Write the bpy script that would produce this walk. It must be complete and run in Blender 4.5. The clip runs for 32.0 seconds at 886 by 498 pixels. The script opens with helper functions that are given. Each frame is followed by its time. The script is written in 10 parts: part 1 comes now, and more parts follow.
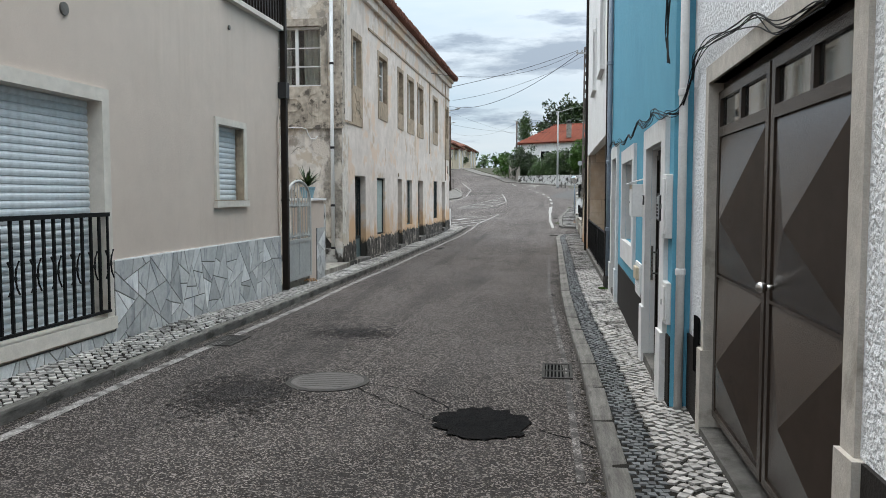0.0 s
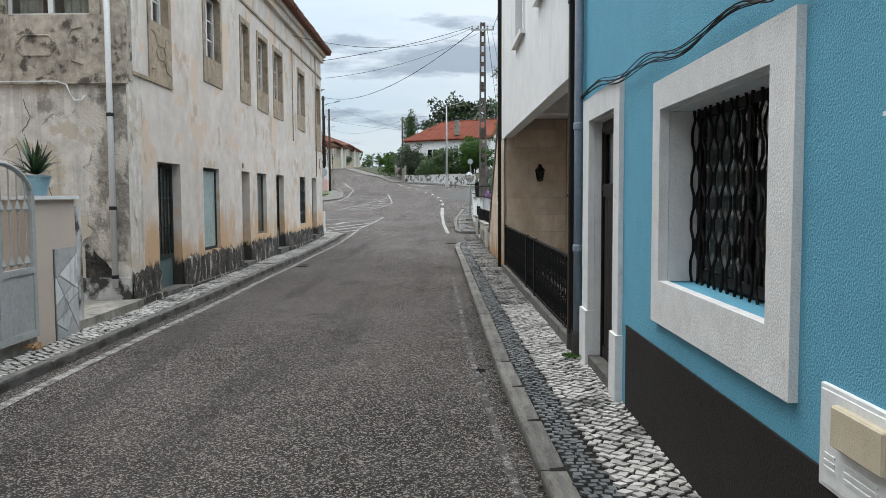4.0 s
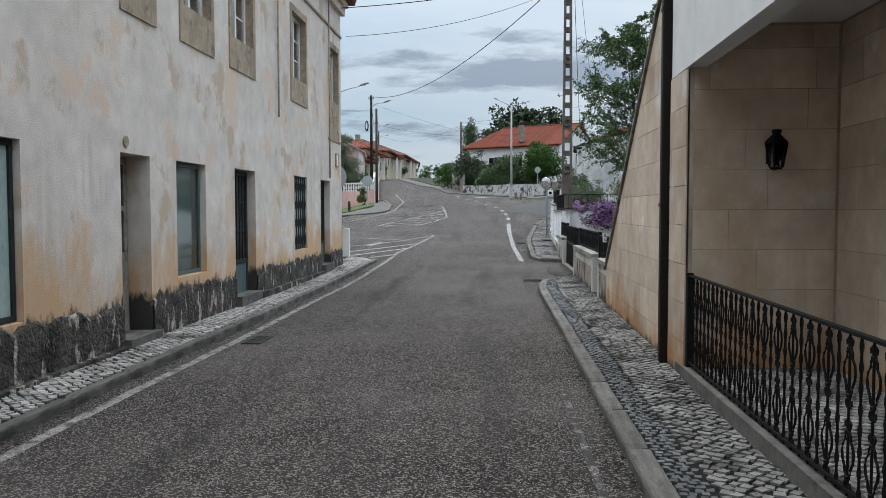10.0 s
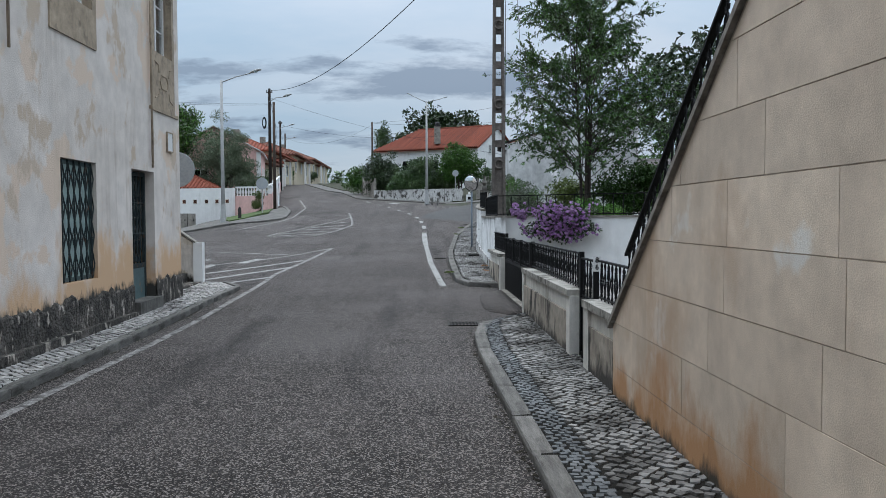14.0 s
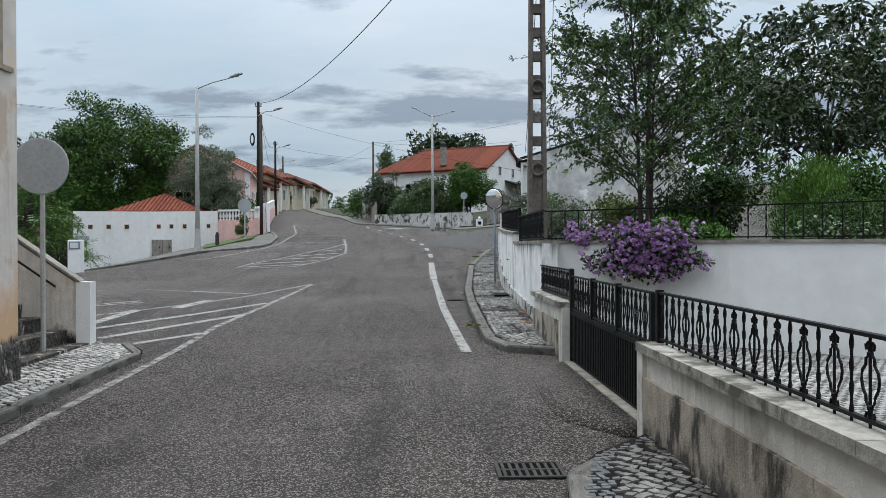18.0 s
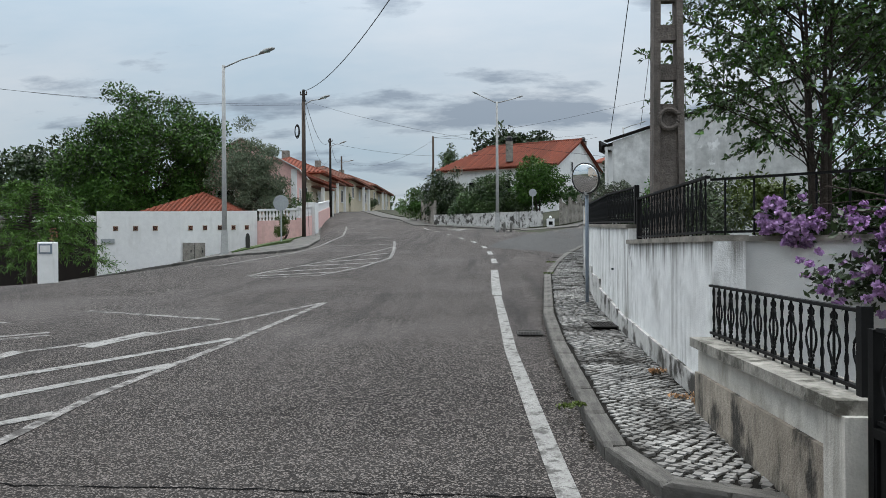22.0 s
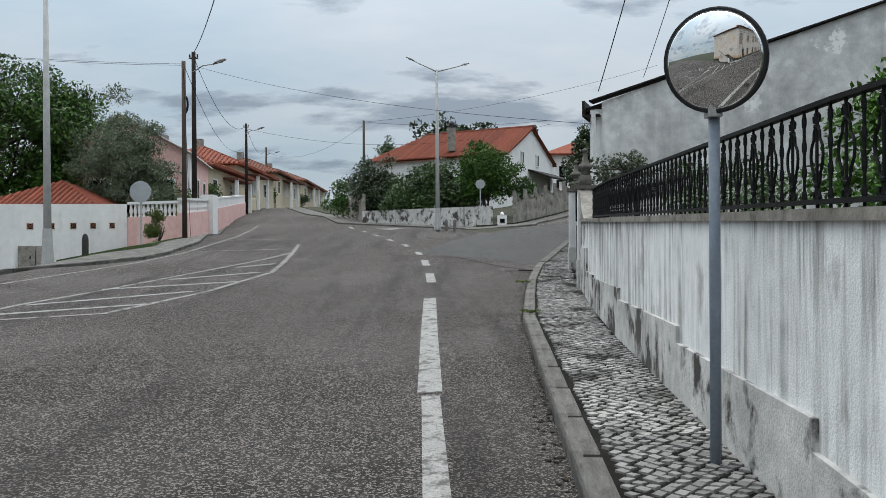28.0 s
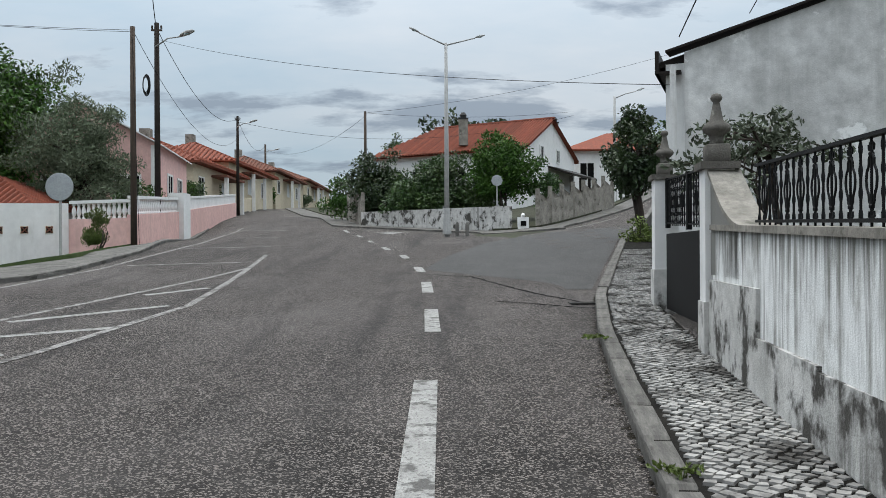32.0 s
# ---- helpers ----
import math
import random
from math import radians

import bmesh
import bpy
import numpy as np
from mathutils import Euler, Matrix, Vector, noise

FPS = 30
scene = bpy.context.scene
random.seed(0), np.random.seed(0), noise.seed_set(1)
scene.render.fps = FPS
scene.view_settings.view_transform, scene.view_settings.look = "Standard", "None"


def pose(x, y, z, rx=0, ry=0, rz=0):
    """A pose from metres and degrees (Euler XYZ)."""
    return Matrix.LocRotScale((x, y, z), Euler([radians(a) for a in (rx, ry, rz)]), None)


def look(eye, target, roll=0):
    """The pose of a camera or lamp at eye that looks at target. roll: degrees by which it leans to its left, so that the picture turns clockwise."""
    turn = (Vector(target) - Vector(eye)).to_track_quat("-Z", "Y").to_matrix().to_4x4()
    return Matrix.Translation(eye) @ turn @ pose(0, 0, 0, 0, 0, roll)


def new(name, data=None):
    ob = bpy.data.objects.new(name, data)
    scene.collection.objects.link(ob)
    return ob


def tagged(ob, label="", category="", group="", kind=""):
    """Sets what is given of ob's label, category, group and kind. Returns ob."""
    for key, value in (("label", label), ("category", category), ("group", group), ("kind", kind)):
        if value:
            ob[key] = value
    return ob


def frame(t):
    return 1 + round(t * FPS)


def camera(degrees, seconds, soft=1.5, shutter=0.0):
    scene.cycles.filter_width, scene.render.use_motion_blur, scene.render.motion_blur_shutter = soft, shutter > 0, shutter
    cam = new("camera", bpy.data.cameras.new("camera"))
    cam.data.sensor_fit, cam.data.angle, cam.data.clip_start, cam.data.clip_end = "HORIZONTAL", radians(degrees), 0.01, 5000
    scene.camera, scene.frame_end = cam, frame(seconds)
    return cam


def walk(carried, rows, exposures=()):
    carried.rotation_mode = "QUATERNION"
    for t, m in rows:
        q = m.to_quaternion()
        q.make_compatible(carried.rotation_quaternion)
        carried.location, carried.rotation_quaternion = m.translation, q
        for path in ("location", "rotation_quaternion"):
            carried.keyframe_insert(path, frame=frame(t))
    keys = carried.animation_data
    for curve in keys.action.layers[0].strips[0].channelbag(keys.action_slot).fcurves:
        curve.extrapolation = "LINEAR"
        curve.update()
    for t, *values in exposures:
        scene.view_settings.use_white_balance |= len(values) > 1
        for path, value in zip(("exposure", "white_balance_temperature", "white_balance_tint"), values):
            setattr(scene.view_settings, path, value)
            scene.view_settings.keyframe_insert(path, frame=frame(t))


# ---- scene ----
cam = camera(58.0, 32.0, soft=0.7)
METRES, EYE, TILT, LEAN, TURN = 46.9, 1.5, 0.0, 0.0, 8.0
ROWS = [
    (0.0, 0.0, 0.0, 0.0, -0.0, -3.87, 0.03),
    (0.5, 0.0006, 0.0169, -0.0007, -0.16, -3.77, -0.0),
    (1.0, 0.0012, 0.0337, -0.0006, -0.69, -3.72, 0.04),
    (1.5, 0.0017, 0.0506, -0.0008, -1.38, -3.72, 0.08),
    (2.0, 0.0031, 0.0664, -0.001, -3.65, -3.71, 0.2),
    (2.5, 0.005, 0.082, -0.0012, -5.57, -3.73, 0.28),
    (3.0, 0.007, 0.0982, -0.0013, -6.74, -3.73, 0.35),
    (3.5, 0.0082, 0.1143, -0.0017, -7.62, -3.76, 0.35),
    (5.5, 0.0166, 0.1791, -0.002, -8.77, -3.78, 0.09),
    (6.0, 0.0188, 0.1947, -0.0021, -9.0, -3.66, 0.1),
    (6.5, 0.0208, 0.212, -0.0023, -9.17, -3.59, 0.13),
    (7.0, 0.0225, 0.2271, -0.0024, -9.26, -3.44, 0.16),
    (7.5, 0.024, 0.2431, -0.0026, -8.06, -3.36, 0.12),
    (8.0, 0.0256, 0.2592, -0.0026, -6.23, -3.32, 0.08),
    (8.5, 0.0264, 0.2746, -0.0026, -5.06, -3.19, 0.0),
    (9.0, 0.0272, 0.2907, -0.0027, -3.82, -3.07, -0.02),
    (9.5, 0.0285, 0.3062, -0.0028, -3.63, -3.01, 0.02),
    (10.0, 0.0303, 0.3215, -0.0028, -3.93, -2.79, 0.05),
    (10.5, 0.0331, 0.3371, -0.0031, -4.54, -2.57, 0.11),
    (11.0, 0.0357, 0.352, -0.0031, -5.21, -2.48, 0.1),
    (11.5, 0.0387, 0.3674, -0.0034, -6.78, -2.52, 0.2),
    (12.0, 0.0401, 0.3833, -0.0033, -7.75, -2.5, 0.13),
    (12.5, 0.0424, 0.3999, -0.0033, -8.96, -2.41, 0.18),
    (13.0, 0.0442, 0.4158, -0.0035, -9.62, -2.35, 0.17),
    (13.5, 0.0468, 0.4312, -0.0034, -9.85, -2.31, 0.18),
    (15.5, 0.0554, 0.4926, -0.0033, -10.31, -2.03, 0.21),
    (16.0, 0.0574, 0.5077, -0.0034, -10.46, -1.86, 0.2),
    (16.5, 0.0595, 0.5228, -0.0036, -10.57, -1.76, 0.2),
    (17.0, 0.0607, 0.5376, -0.0034, -10.2, -1.57, 0.17),
    (17.5, 0.0631, 0.5522, -0.0036, -9.84, -1.02, 0.18),
    (18.0, 0.065, 0.5675, -0.0038, -9.72, -0.33, 0.19),
    (18.5, 0.0674, 0.5827, -0.0044, -9.78, -0.07, 0.23),
    (19.0, 0.0683, 0.5984, -0.0041, -9.52, -0.05, 0.24),
    (19.5, 0.07, 0.6131, -0.0044, -9.01, -0.07, 0.23),
    (20.0, 0.0715, 0.6281, -0.0041, -7.47, -0.05, 0.24),
    (20.5, 0.074, 0.6419, -0.0041, -6.03, -0.03, 0.26),
    (21.0, 0.0769, 0.6565, -0.0043, -4.75, -0.02, 0.25),
    (21.5, 0.0811, 0.6713, -0.0043, -4.36, 0.01, 0.29),
    (22.0, 0.0851, 0.6864, -0.0044, -4.99, -0.06, 0.32),
    (22.5, 0.089, 0.7014, -0.0043, -8.77, -0.14, 0.41),
    (23.0, 0.0915, 0.7166, -0.0044, -11.74, -0.2, 0.45),
    (23.5, 0.0938, 0.7331, -0.0043, -12.67, -0.21, 0.45),
    (24.0, 0.0953, 0.749, -0.0038, -12.61, -0.21, 0.46),
    (24.5, 0.0971, 0.7642, -0.0034, -11.99, -0.23, 0.46),
    (25.0, 0.0984, 0.7786, -0.0031, -9.89, -0.27, 0.45),
    (25.5, 0.1012, 0.7939, -0.0025, -7.51, -0.25, 0.44),
    (27.5, 0.1127, 0.85, -0.0006, -8.83, -0.19, 0.38),
    (28.0, 0.1147, 0.8667, -0.0002, -9.16, -0.16, 0.39),
    (28.5, 0.1167, 0.8819, 0.0004, -8.88, -0.06, 0.44),
    (29.0, 0.1182, 0.8971, 0.0011, -6.99, -0.0, 0.35),
    (29.5, 0.119, 0.9123, 0.0018, -4.18, 0.03, 0.27),
    (30.0, 0.1204, 0.9288, 0.0022, -3.28, 0.02, 0.23),
    (30.5, 0.1227, 0.9435, 0.003, -3.21, 0.05, 0.23),
    (31.0, 0.1269, 0.9585, 0.0036, -3.97, 0.04, 0.28),
    (31.5, 0.1305, 0.973, 0.0042, -5.56, -0.01, 0.3),
    (32.0, 0.1348, 0.9889, 0.005, -8.39, -0.06, 0.36),
]
walk(cam, [(t, pose(0, 0, EYE, TILT, LEAN, TURN) @ pose(METRES * x, METRES * y, METRES * z, 90 + pitch, roll, yaw)) for t, x, y, z, yaw, pitch, roll in ROWS],
     [(0.0, 0.50, 6500, 10), (4.0, 0.46, 6500, 10), (7.0, 0.44, 6500, 10), (9.0, 0.24, 6400, 10), (11.0, 0.08, 6150, 10), (13.0, -0.02, 5980, 10), (16.0, -0.02, 5980, 10), (18.0, 0.05, 6350, 10), (20.0, 0.09, 6400, 10), (22.0, -0.03, 6450, 10), (26.0, -0.06, 6500, 10), (32.0, 0.02, 6500, 10)])

# ---------- world, sun, exposure ----------
world = bpy.data.worlds.new("evening_sky")
scene.world = world
world.use_nodes = True
wn, wl = world.node_tree.nodes, world.node_tree.links
wn.clear()


def wnode(kind, **inputs):
    n = wn.new(kind)
    for k, v in inputs.items():
        n.inputs[k].default_value = v
    return n


sky = wn.new("ShaderNodeTexSky")
sky.sky_type = "NISHITA"
sky.sun_disc = False
sky.sun_elevation, sky.sun_rotation = radians(67), radians(-17)
sky.air_density, sky.dust_density, sky.ozone_density = 1.0, 1.6, 2.2
coords = wn.new("ShaderNodeTexCoord")
split = wn.new("ShaderNodeSeparateXYZ")
wl.new(coords.outputs["Generated"], split.inputs[0])
# clouds lie on a plane far above: direction divided by its height
lift = wn.new("ShaderNodeMath")
lift.operation = "MAXIMUM"
lift.inputs[1].default_value = 0.0
wl.new(split.outputs["Z"], lift.inputs[0])
lift2 = wn.new("ShaderNodeMath")
lift2.operation = "ADD"
lift2.inputs[1].default_value = 0.24
wl.new(lift.outputs[0], lift2.inputs[0])
flat = wn.new("ShaderNodeVectorMath")
flat.operation = "DIVIDE"
both = wn.new("ShaderNodeCombineXYZ")
for k in ("X", "Y", "Z"):
    wl.new(lift2.outputs[0], both.inputs[k])
wl.new(coords.outputs["Generated"], flat.inputs[0])
wl.new(both.outputs[0], flat.inputs[1])
cloud_map = wn.new("ShaderNodeMapping")
cloud_map.inputs["Location"].default_value = (1.3, 0.4, 0.0)
cloud_map.inputs["Scale"].default_value = (0.75, 1.35, 0.3)
wl.new(flat.outputs[0], cloud_map.inputs[0])
cloud = wnode("ShaderNodeTexNoise", Scale=2.9, Detail=12.0, Roughness=0.60)
wl.new(cloud_map.outputs[0], cloud.inputs["Vector"])
cover = wn.new("ShaderNodeValToRGB")
cover.color_ramp.elements[0].position, cover.color_ramp.elements[1].position = 0.555, 0.66
# a long bank of cloud low over the horizon
bank = wn.new("ShaderNodeMath")
bank.operation = "SUBTRACT"
bank.inputs[1].default_value = 0.165
wl.new(split.outputs["Z"], bank.inputs[0])
bank2 = wn.new("ShaderNodeMath")
bank2.operation = "MULTIPLY"
wl.new(bank.outputs[0], bank2.inputs[0])
wl.new(bank.outputs[0], bank2.inputs[1])
bank3 = wn.new("ShaderNodeMath")
bank3.operation = "MULTIPLY_ADD"
bank3.use_clamp = True
bank3.inputs[1].default_value, bank3.inputs[2].default_value = -900.0, 1.0
wl.new(bank2.outputs[0], bank3.inputs[0])
bank4 = wn.new("ShaderNodeMath")
bank4.operation = "MULTIPLY_ADD"
bank4.inputs[1].default_value = 0.125
wl.new(bank3.outputs[0], bank4.inputs[0])
wl.new(cloud.outputs["Fac"], bank4.inputs[2])
wl.new(bank4.outputs[0], cover.inputs[0])
veil = wnode("ShaderNodeTexNoise", Scale=0.9, Detail=6.0, Roughness=0.6)
wl.new(cloud_map.outputs[0], veil.inputs["Vector"])
veil_tone = wn.new("ShaderNodeValToRGB")
veil_tone.color_ramp.elements[0].position, veil_tone.color_ramp.elements[1].position = 0.35, 0.68
veil_tone.color_ramp.elements[0].color = (0.47, 0.60, 0.70, 1)
veil_tone.color_ramp.elements[1].color = (0.69, 0.745, 0.79, 1)
wl.new(veil.outputs["Fac"], veil_tone.inputs[0])
sky_gain = wn.new("ShaderNodeVectorMath")
sky_gain.operation = "SCALE"
sky_gain.inputs["Scale"].default_value = 0.09
wl.new(sky.outputs[0], sky_gain.inputs[0])
haze = wn.new("ShaderNodeMixRGB")
haze.inputs[0].default_value = 0.82
wl.new(sky_gain.outputs[0], haze.inputs[1])
wl.new(veil_tone.outputs[0], haze.inputs[2])
clouds = wn.new("ShaderNodeMixRGB")
clouds.inputs[2].default_value = (0.27, 0.335, 0.42, 1)
cover_part = wn.new("ShaderNodeMath")
cover_part.operation = "MULTIPLY"
cover_part.inputs[1].default_value = 0.85
wl.new(cover.outputs[0], cover_part.inputs[0])
wl.new(cover_part.outputs[0], clouds.inputs[0])
wl.new(haze.outputs[0], clouds.inputs[1])
# a clouded sky is brighter overhead than near the horizon
height2 = wn.new("ShaderNodeMath")
height2.operation = "POWER"
height2.inputs[1].default_value = 2.0
wl.new(lift.outputs[0], height2.inputs[0])
gain = wn.new("ShaderNodeMath")
gain.operation = "MULTIPLY_ADD"
gain.inputs[1].default_value, gain.inputs[2].default_value = 4.2, 0.86
wl.new(height2.outputs[0], gain.inputs[0])
air = wnode("ShaderNodeBackground", Strength=1.0)
wl.new(gain.outputs[0], air.inputs["Strength"])
# the thick cloud overhead is a neutral warm grey
warm = wn.new("ShaderNodeMixRGB")
warm.blend_type = "MULTIPLY"
warm.inputs[2].default_value = (1.04, 0.995, 0.945, 1)
wl.new(lift.outputs[0], warm.inputs[0])
wl.new(clouds.outputs[0], warm.inputs[1])
wl.new(warm.outputs[0], air.inputs["Color"])
world_out = wn.new("ShaderNodeOutputWorld")
wl.new(air.outputs[0], world_out.inputs["Surface"])

sun = new("sun", bpy.data.lights.new("sun", "SUN"))
sun.data.energy, sun.data.angle, sun.data.color = 1.5, radians(60), (1.0, 0.91, 0.80)
sun.matrix_world = look((-6, 20, 50), (0, 0, 0))


# ---------- helpers ----------
BASE = {}


def thing(name, at, label, category, group="", kind=""):
    ob = new(name)
    ob.location = at
    BASE[ob] = Vector(at)
    return tagged(ob, label, category, group, kind)


def shade(me, smooth):
    if smooth:
        me.polygons.foreach_set("use_smooth", [True] * len(me.polygons))


def part(name, bm, material, parent, label="", smooth=False, kind=""):
    """One mesh, given in world places, under a thing or a part of one."""
    at = BASE[parent]
    bmesh.ops.translate(bm, vec=-at, verts=bm.verts)
    bmesh.ops.recalc_face_normals(bm, faces=bm.faces)
    me = bpy.data.meshes.new(name)
    bm.to_mesh(me)
    bm.free()
    me.materials.append(material)
    shade(me, smooth)
    ob = new(name, me)
    ob.parent = parent
    BASE[ob] = at
    return tagged(ob, label, kind=kind)


def solid(name, bm, material, label, category="", kind="structure", smooth=False, group=""):
    """A top-level mesh in world places."""
    bmesh.ops.recalc_face_normals(bm, faces=bm.faces)
    me = bpy.data.meshes.new(name)
    bm.to_mesh(me)
    bm.free()
    me.materials.append(material)
    shade(me, smooth)
    ob = new(name, me)
    BASE[ob] = Vector((0, 0, 0))
    return tagged(ob, label, category, group, kind)


def put_mesh(name, me, parent, m, label=""):
    """An object on mesh data shared with others, at the world pose m, under parent."""
    ob = new(name, me)
    ob.parent = parent
    ob.matrix_basis = Matrix.Translation(-BASE[parent]) @ m
    return tagged(ob, label)


def box(bm, x0, x1, y0, y1, z0, z1, bevel=0.0):
    vs = [bm.verts.new(p) for p in ((x0, y0, z0), (x1, y0, z0), (x1, y1, z0), (x0, y1, z0),
                                    (x0, y0, z1), (x1, y0, z1), (x1, y1, z1), (x0, y1, z1))]
    fs = [bm.faces.new([vs[i] for i in q]) for q in ((0, 3, 2, 1), (4, 5, 6, 7), (0, 1, 5, 4), (1, 2, 6, 5), (2, 3, 7, 6), (3, 0, 4, 7))]
    if bevel:
        es = list({e for f in fs for e in f.edges})
        bmesh.ops.bevel(bm, geom=es, offset=bevel, segments=1, affect="EDGES")
    return vs


def boxes(*list_of):
    bm = bmesh.new()
    for b in list_of:
        box(bm, *b)
    return bm


def obox(bm, a, b, width, z0a, z1a, z0b=None, z1b=None, side=0.0):
    """A straight block from plan point a to b; heights may differ at its ends. side shifts it to the left of the way."""
    a, b = Vector(a[:2]), Vector(b[:2])
    d = (b - a).normalized()
    n = Vector((-d.y, d.x))
    z0b = z0a if z0b is None else z0b
    z1b = z1a if z1b is None else z1b
    l, r = n * (side + width / 2), n * (side - width / 2)
    p = [(a + r, z0a), (b + r, z0b), (b + l, z0b), (a + l, z0a), (a + r, z1a), (b + r, z1b), (b + l, z1b), (a + l, z1a)]
    vs = [bm.verts.new((q.x, q.y, z)) for q, z in p]
    for q in ((0, 3, 2, 1), (4, 5, 6, 7), (0, 1, 5, 4), (1, 2, 6, 5), (2, 3, 7, 6), (3, 0, 4, 7)):
        bm.faces.new([vs[i] for i in q])
    return vs


def tube(bm, pts, radius, sides=8, radius_end=None):
    """A round bar through the points."""
    pts = [Vector(p) for p in pts]
    n = len(pts)
    rings = []
    for i, p in enumerate(pts):
        d = (pts[min(i + 1, n - 1)] - pts[max(i - 1, 0)]).normalized()
        up = Vector((0, 0, 1)) if abs(d.z) < 0.9 else Vector((0, 1, 0))
        u = d.cross(up).normalized()
        v = d.cross(u).normalized()
        r = radius if radius_end is None else radius + (radius_end - radius) * i / (n - 1)
        rings.append([bm.verts.new(p + (u * math.cos(2 * math.pi * k / sides) + v * math.sin(2 * math.pi * k / sides)) * r) for k in range(sides)])
    for a, b in zip(rings, rings[1:]):
        for k in range(sides):
            bm.faces.new((a[k], a[(k + 1) % sides], b[(k + 1) % sides], b[k]))
    bm.faces.new(rings[0])
    bm.faces.new(list(reversed(rings[-1])))


def lathe(bm, at, profile, sides=12):
    """A turned piece: profile of (radius, height) above at."""
    rings = []
    for r, h in profile:
        rings.append([bm.verts.new((at[0] + r * math.cos(2 * math.pi * k / sides), at[1] + r * math.sin(2 * math.pi * k / sides), at[2] + h)) for k in range(sides)])
    for a, b in zip(rings, rings[1:]):
        for k in range(sides):
            bm.faces.new((a[k], a[(k + 1) % sides], b[(k + 1) % sides], b[k]))
    bm.faces.new(list(reversed(rings[0])))
    bm.faces.new(rings[-1])


def facade(s, c, y0, y1, z0, z1, holes=(), th=0.35, along="y"):
    """A wall in the plane x = c (or y = c) with openings through it; its outer face at c, its depth th towards s. holes: (y0, y1, z0, z1)."""
    bm = bmesh.new()
    us = sorted({y0, y1, *[h[0] for h in holes], *[h[1] for h in holes]})
    vs = sorted({z0, z1, *[h[2] for h in holes], *[h[3] for h in holes]})
    us = [u for u in us if y0 <= u <= y1]
    vs = [v for v in vs if z0 <= v <= z1]

    def full(i, j):
        if not (0 <= i < len(us) - 1 and 0 <= j < len(vs) - 1):
            return False
        u, v = (us[i] + us[i + 1]) / 2, (vs[j] + vs[j + 1]) / 2
        return not any(h[0] < u < h[1] and h[2] < v < h[3] for h in holes)
    seen = {}

    def vert(u, v, w):
        k = (round(u, 4), round(v, 4), w)
        if k not in seen:
            d = c + s * th * w
            seen[k] = bm.verts.new((d, u, v) if along == "y" else (u, d, v))
        return seen[k]
    for i in range(len(us) - 1):
        for j in range(len(vs) - 1):
            if not full(i, j):
                continue
            a, b, p, q = us[i], us[i + 1], vs[j], vs[j + 1]
            for w in (0, 1):
                bm.faces.new([vert(a, p, w), vert(b, p, w), vert(b, q, w), vert(a, q, w)])
            for di, dj, e in ((-1, 0, ((a, p), (a, q))), (1, 0, ((b, p), (b, q))), (0, -1, ((a, p), (b, p))), (0, 1, ((a, q), (b, q)))):
                if not full(i + di, j + dj):
                    (u1, v1), (u2, v2) = e
                    bm.faces.new([vert(u1, v1, 0), vert(u2, v2, 0), vert(u2, v2, 1), vert(u1, v1, 1)])
    return bm


# ---------- lie of the land ----------
LAND_Y = (-20, 8, 20, 26, 30, 37, 42.4, 48, 53.7, 59.5, 71, 80, 89, 122, 160, 400)
LAND_Z = (-.12, -.13, -.14, -.13, -.12, -.01, .27, .5, .76, 1.12, 1.9, 2.35, 3.0, 5.5, 6.6, 7.5)


def ease(a, b, v):
    u = min(1.0, max(0.0, (v - a) / (b - a)))
    return u * u * (3 - 2 * u)


def land(x, y):
    """Height of the road surface: the street dips, then climbs; a branch climbs to the east, the west falls away."""
    z = float(np.interp(y, LAND_Y, LAND_Z))
    z += ease(60, 95, y) * max(0.0, min(x, 22) - 2) * 0.16
    z -= max(0.0, -max(x, -22) - 9) * 0.19 * ease(44, 62, y) * (1 - ease(78, 96, y))
    return z


def line_at(pts, y):
    """x on a plan line given as (y, x) pairs."""
    return float(np.interp(y, [p[0] for p in pts], [p[1] for p in pts]))


def sheet(xs_of, ys, rise=0.0, cols=4, skirt=0.0, bend=None):
    """A strip over the land between two edges. xs_of(y) gives (x0, x1)."""
    bm = bmesh.new()
    rows = []
    for y in ys:
        a, b = xs_of(y)
        row = []
        for k in range(cols + 1):
            x = a + (b - a) * k / cols
            row.append(bm.verts.new((x, y, land(x, y) + rise + (bend(k / cols, y) if bend else 0))))
        rows.append(row)
    for r, q in zip(rows, rows[1:]):
        for k in range(cols):
            bm.faces.new((r[k], r[k + 1], q[k + 1], q[k]))
    if skirt:
        edge = [e for e in bm.edges if e.is_boundary]
        out = bmesh.ops.extrude_edge_only(bm, edges=edge)
        bmesh.ops.translate(bm, vec=(0, 0, -skirt), verts=[v for v in out["geom"] if isinstance(v, bmesh.types.BMVert)])
    return bm


def steps(a, b, d):
    n = max(1, math.ceil((b - a) / d))
    return [a + (b - a) * i / n for i in range(n + 1)]

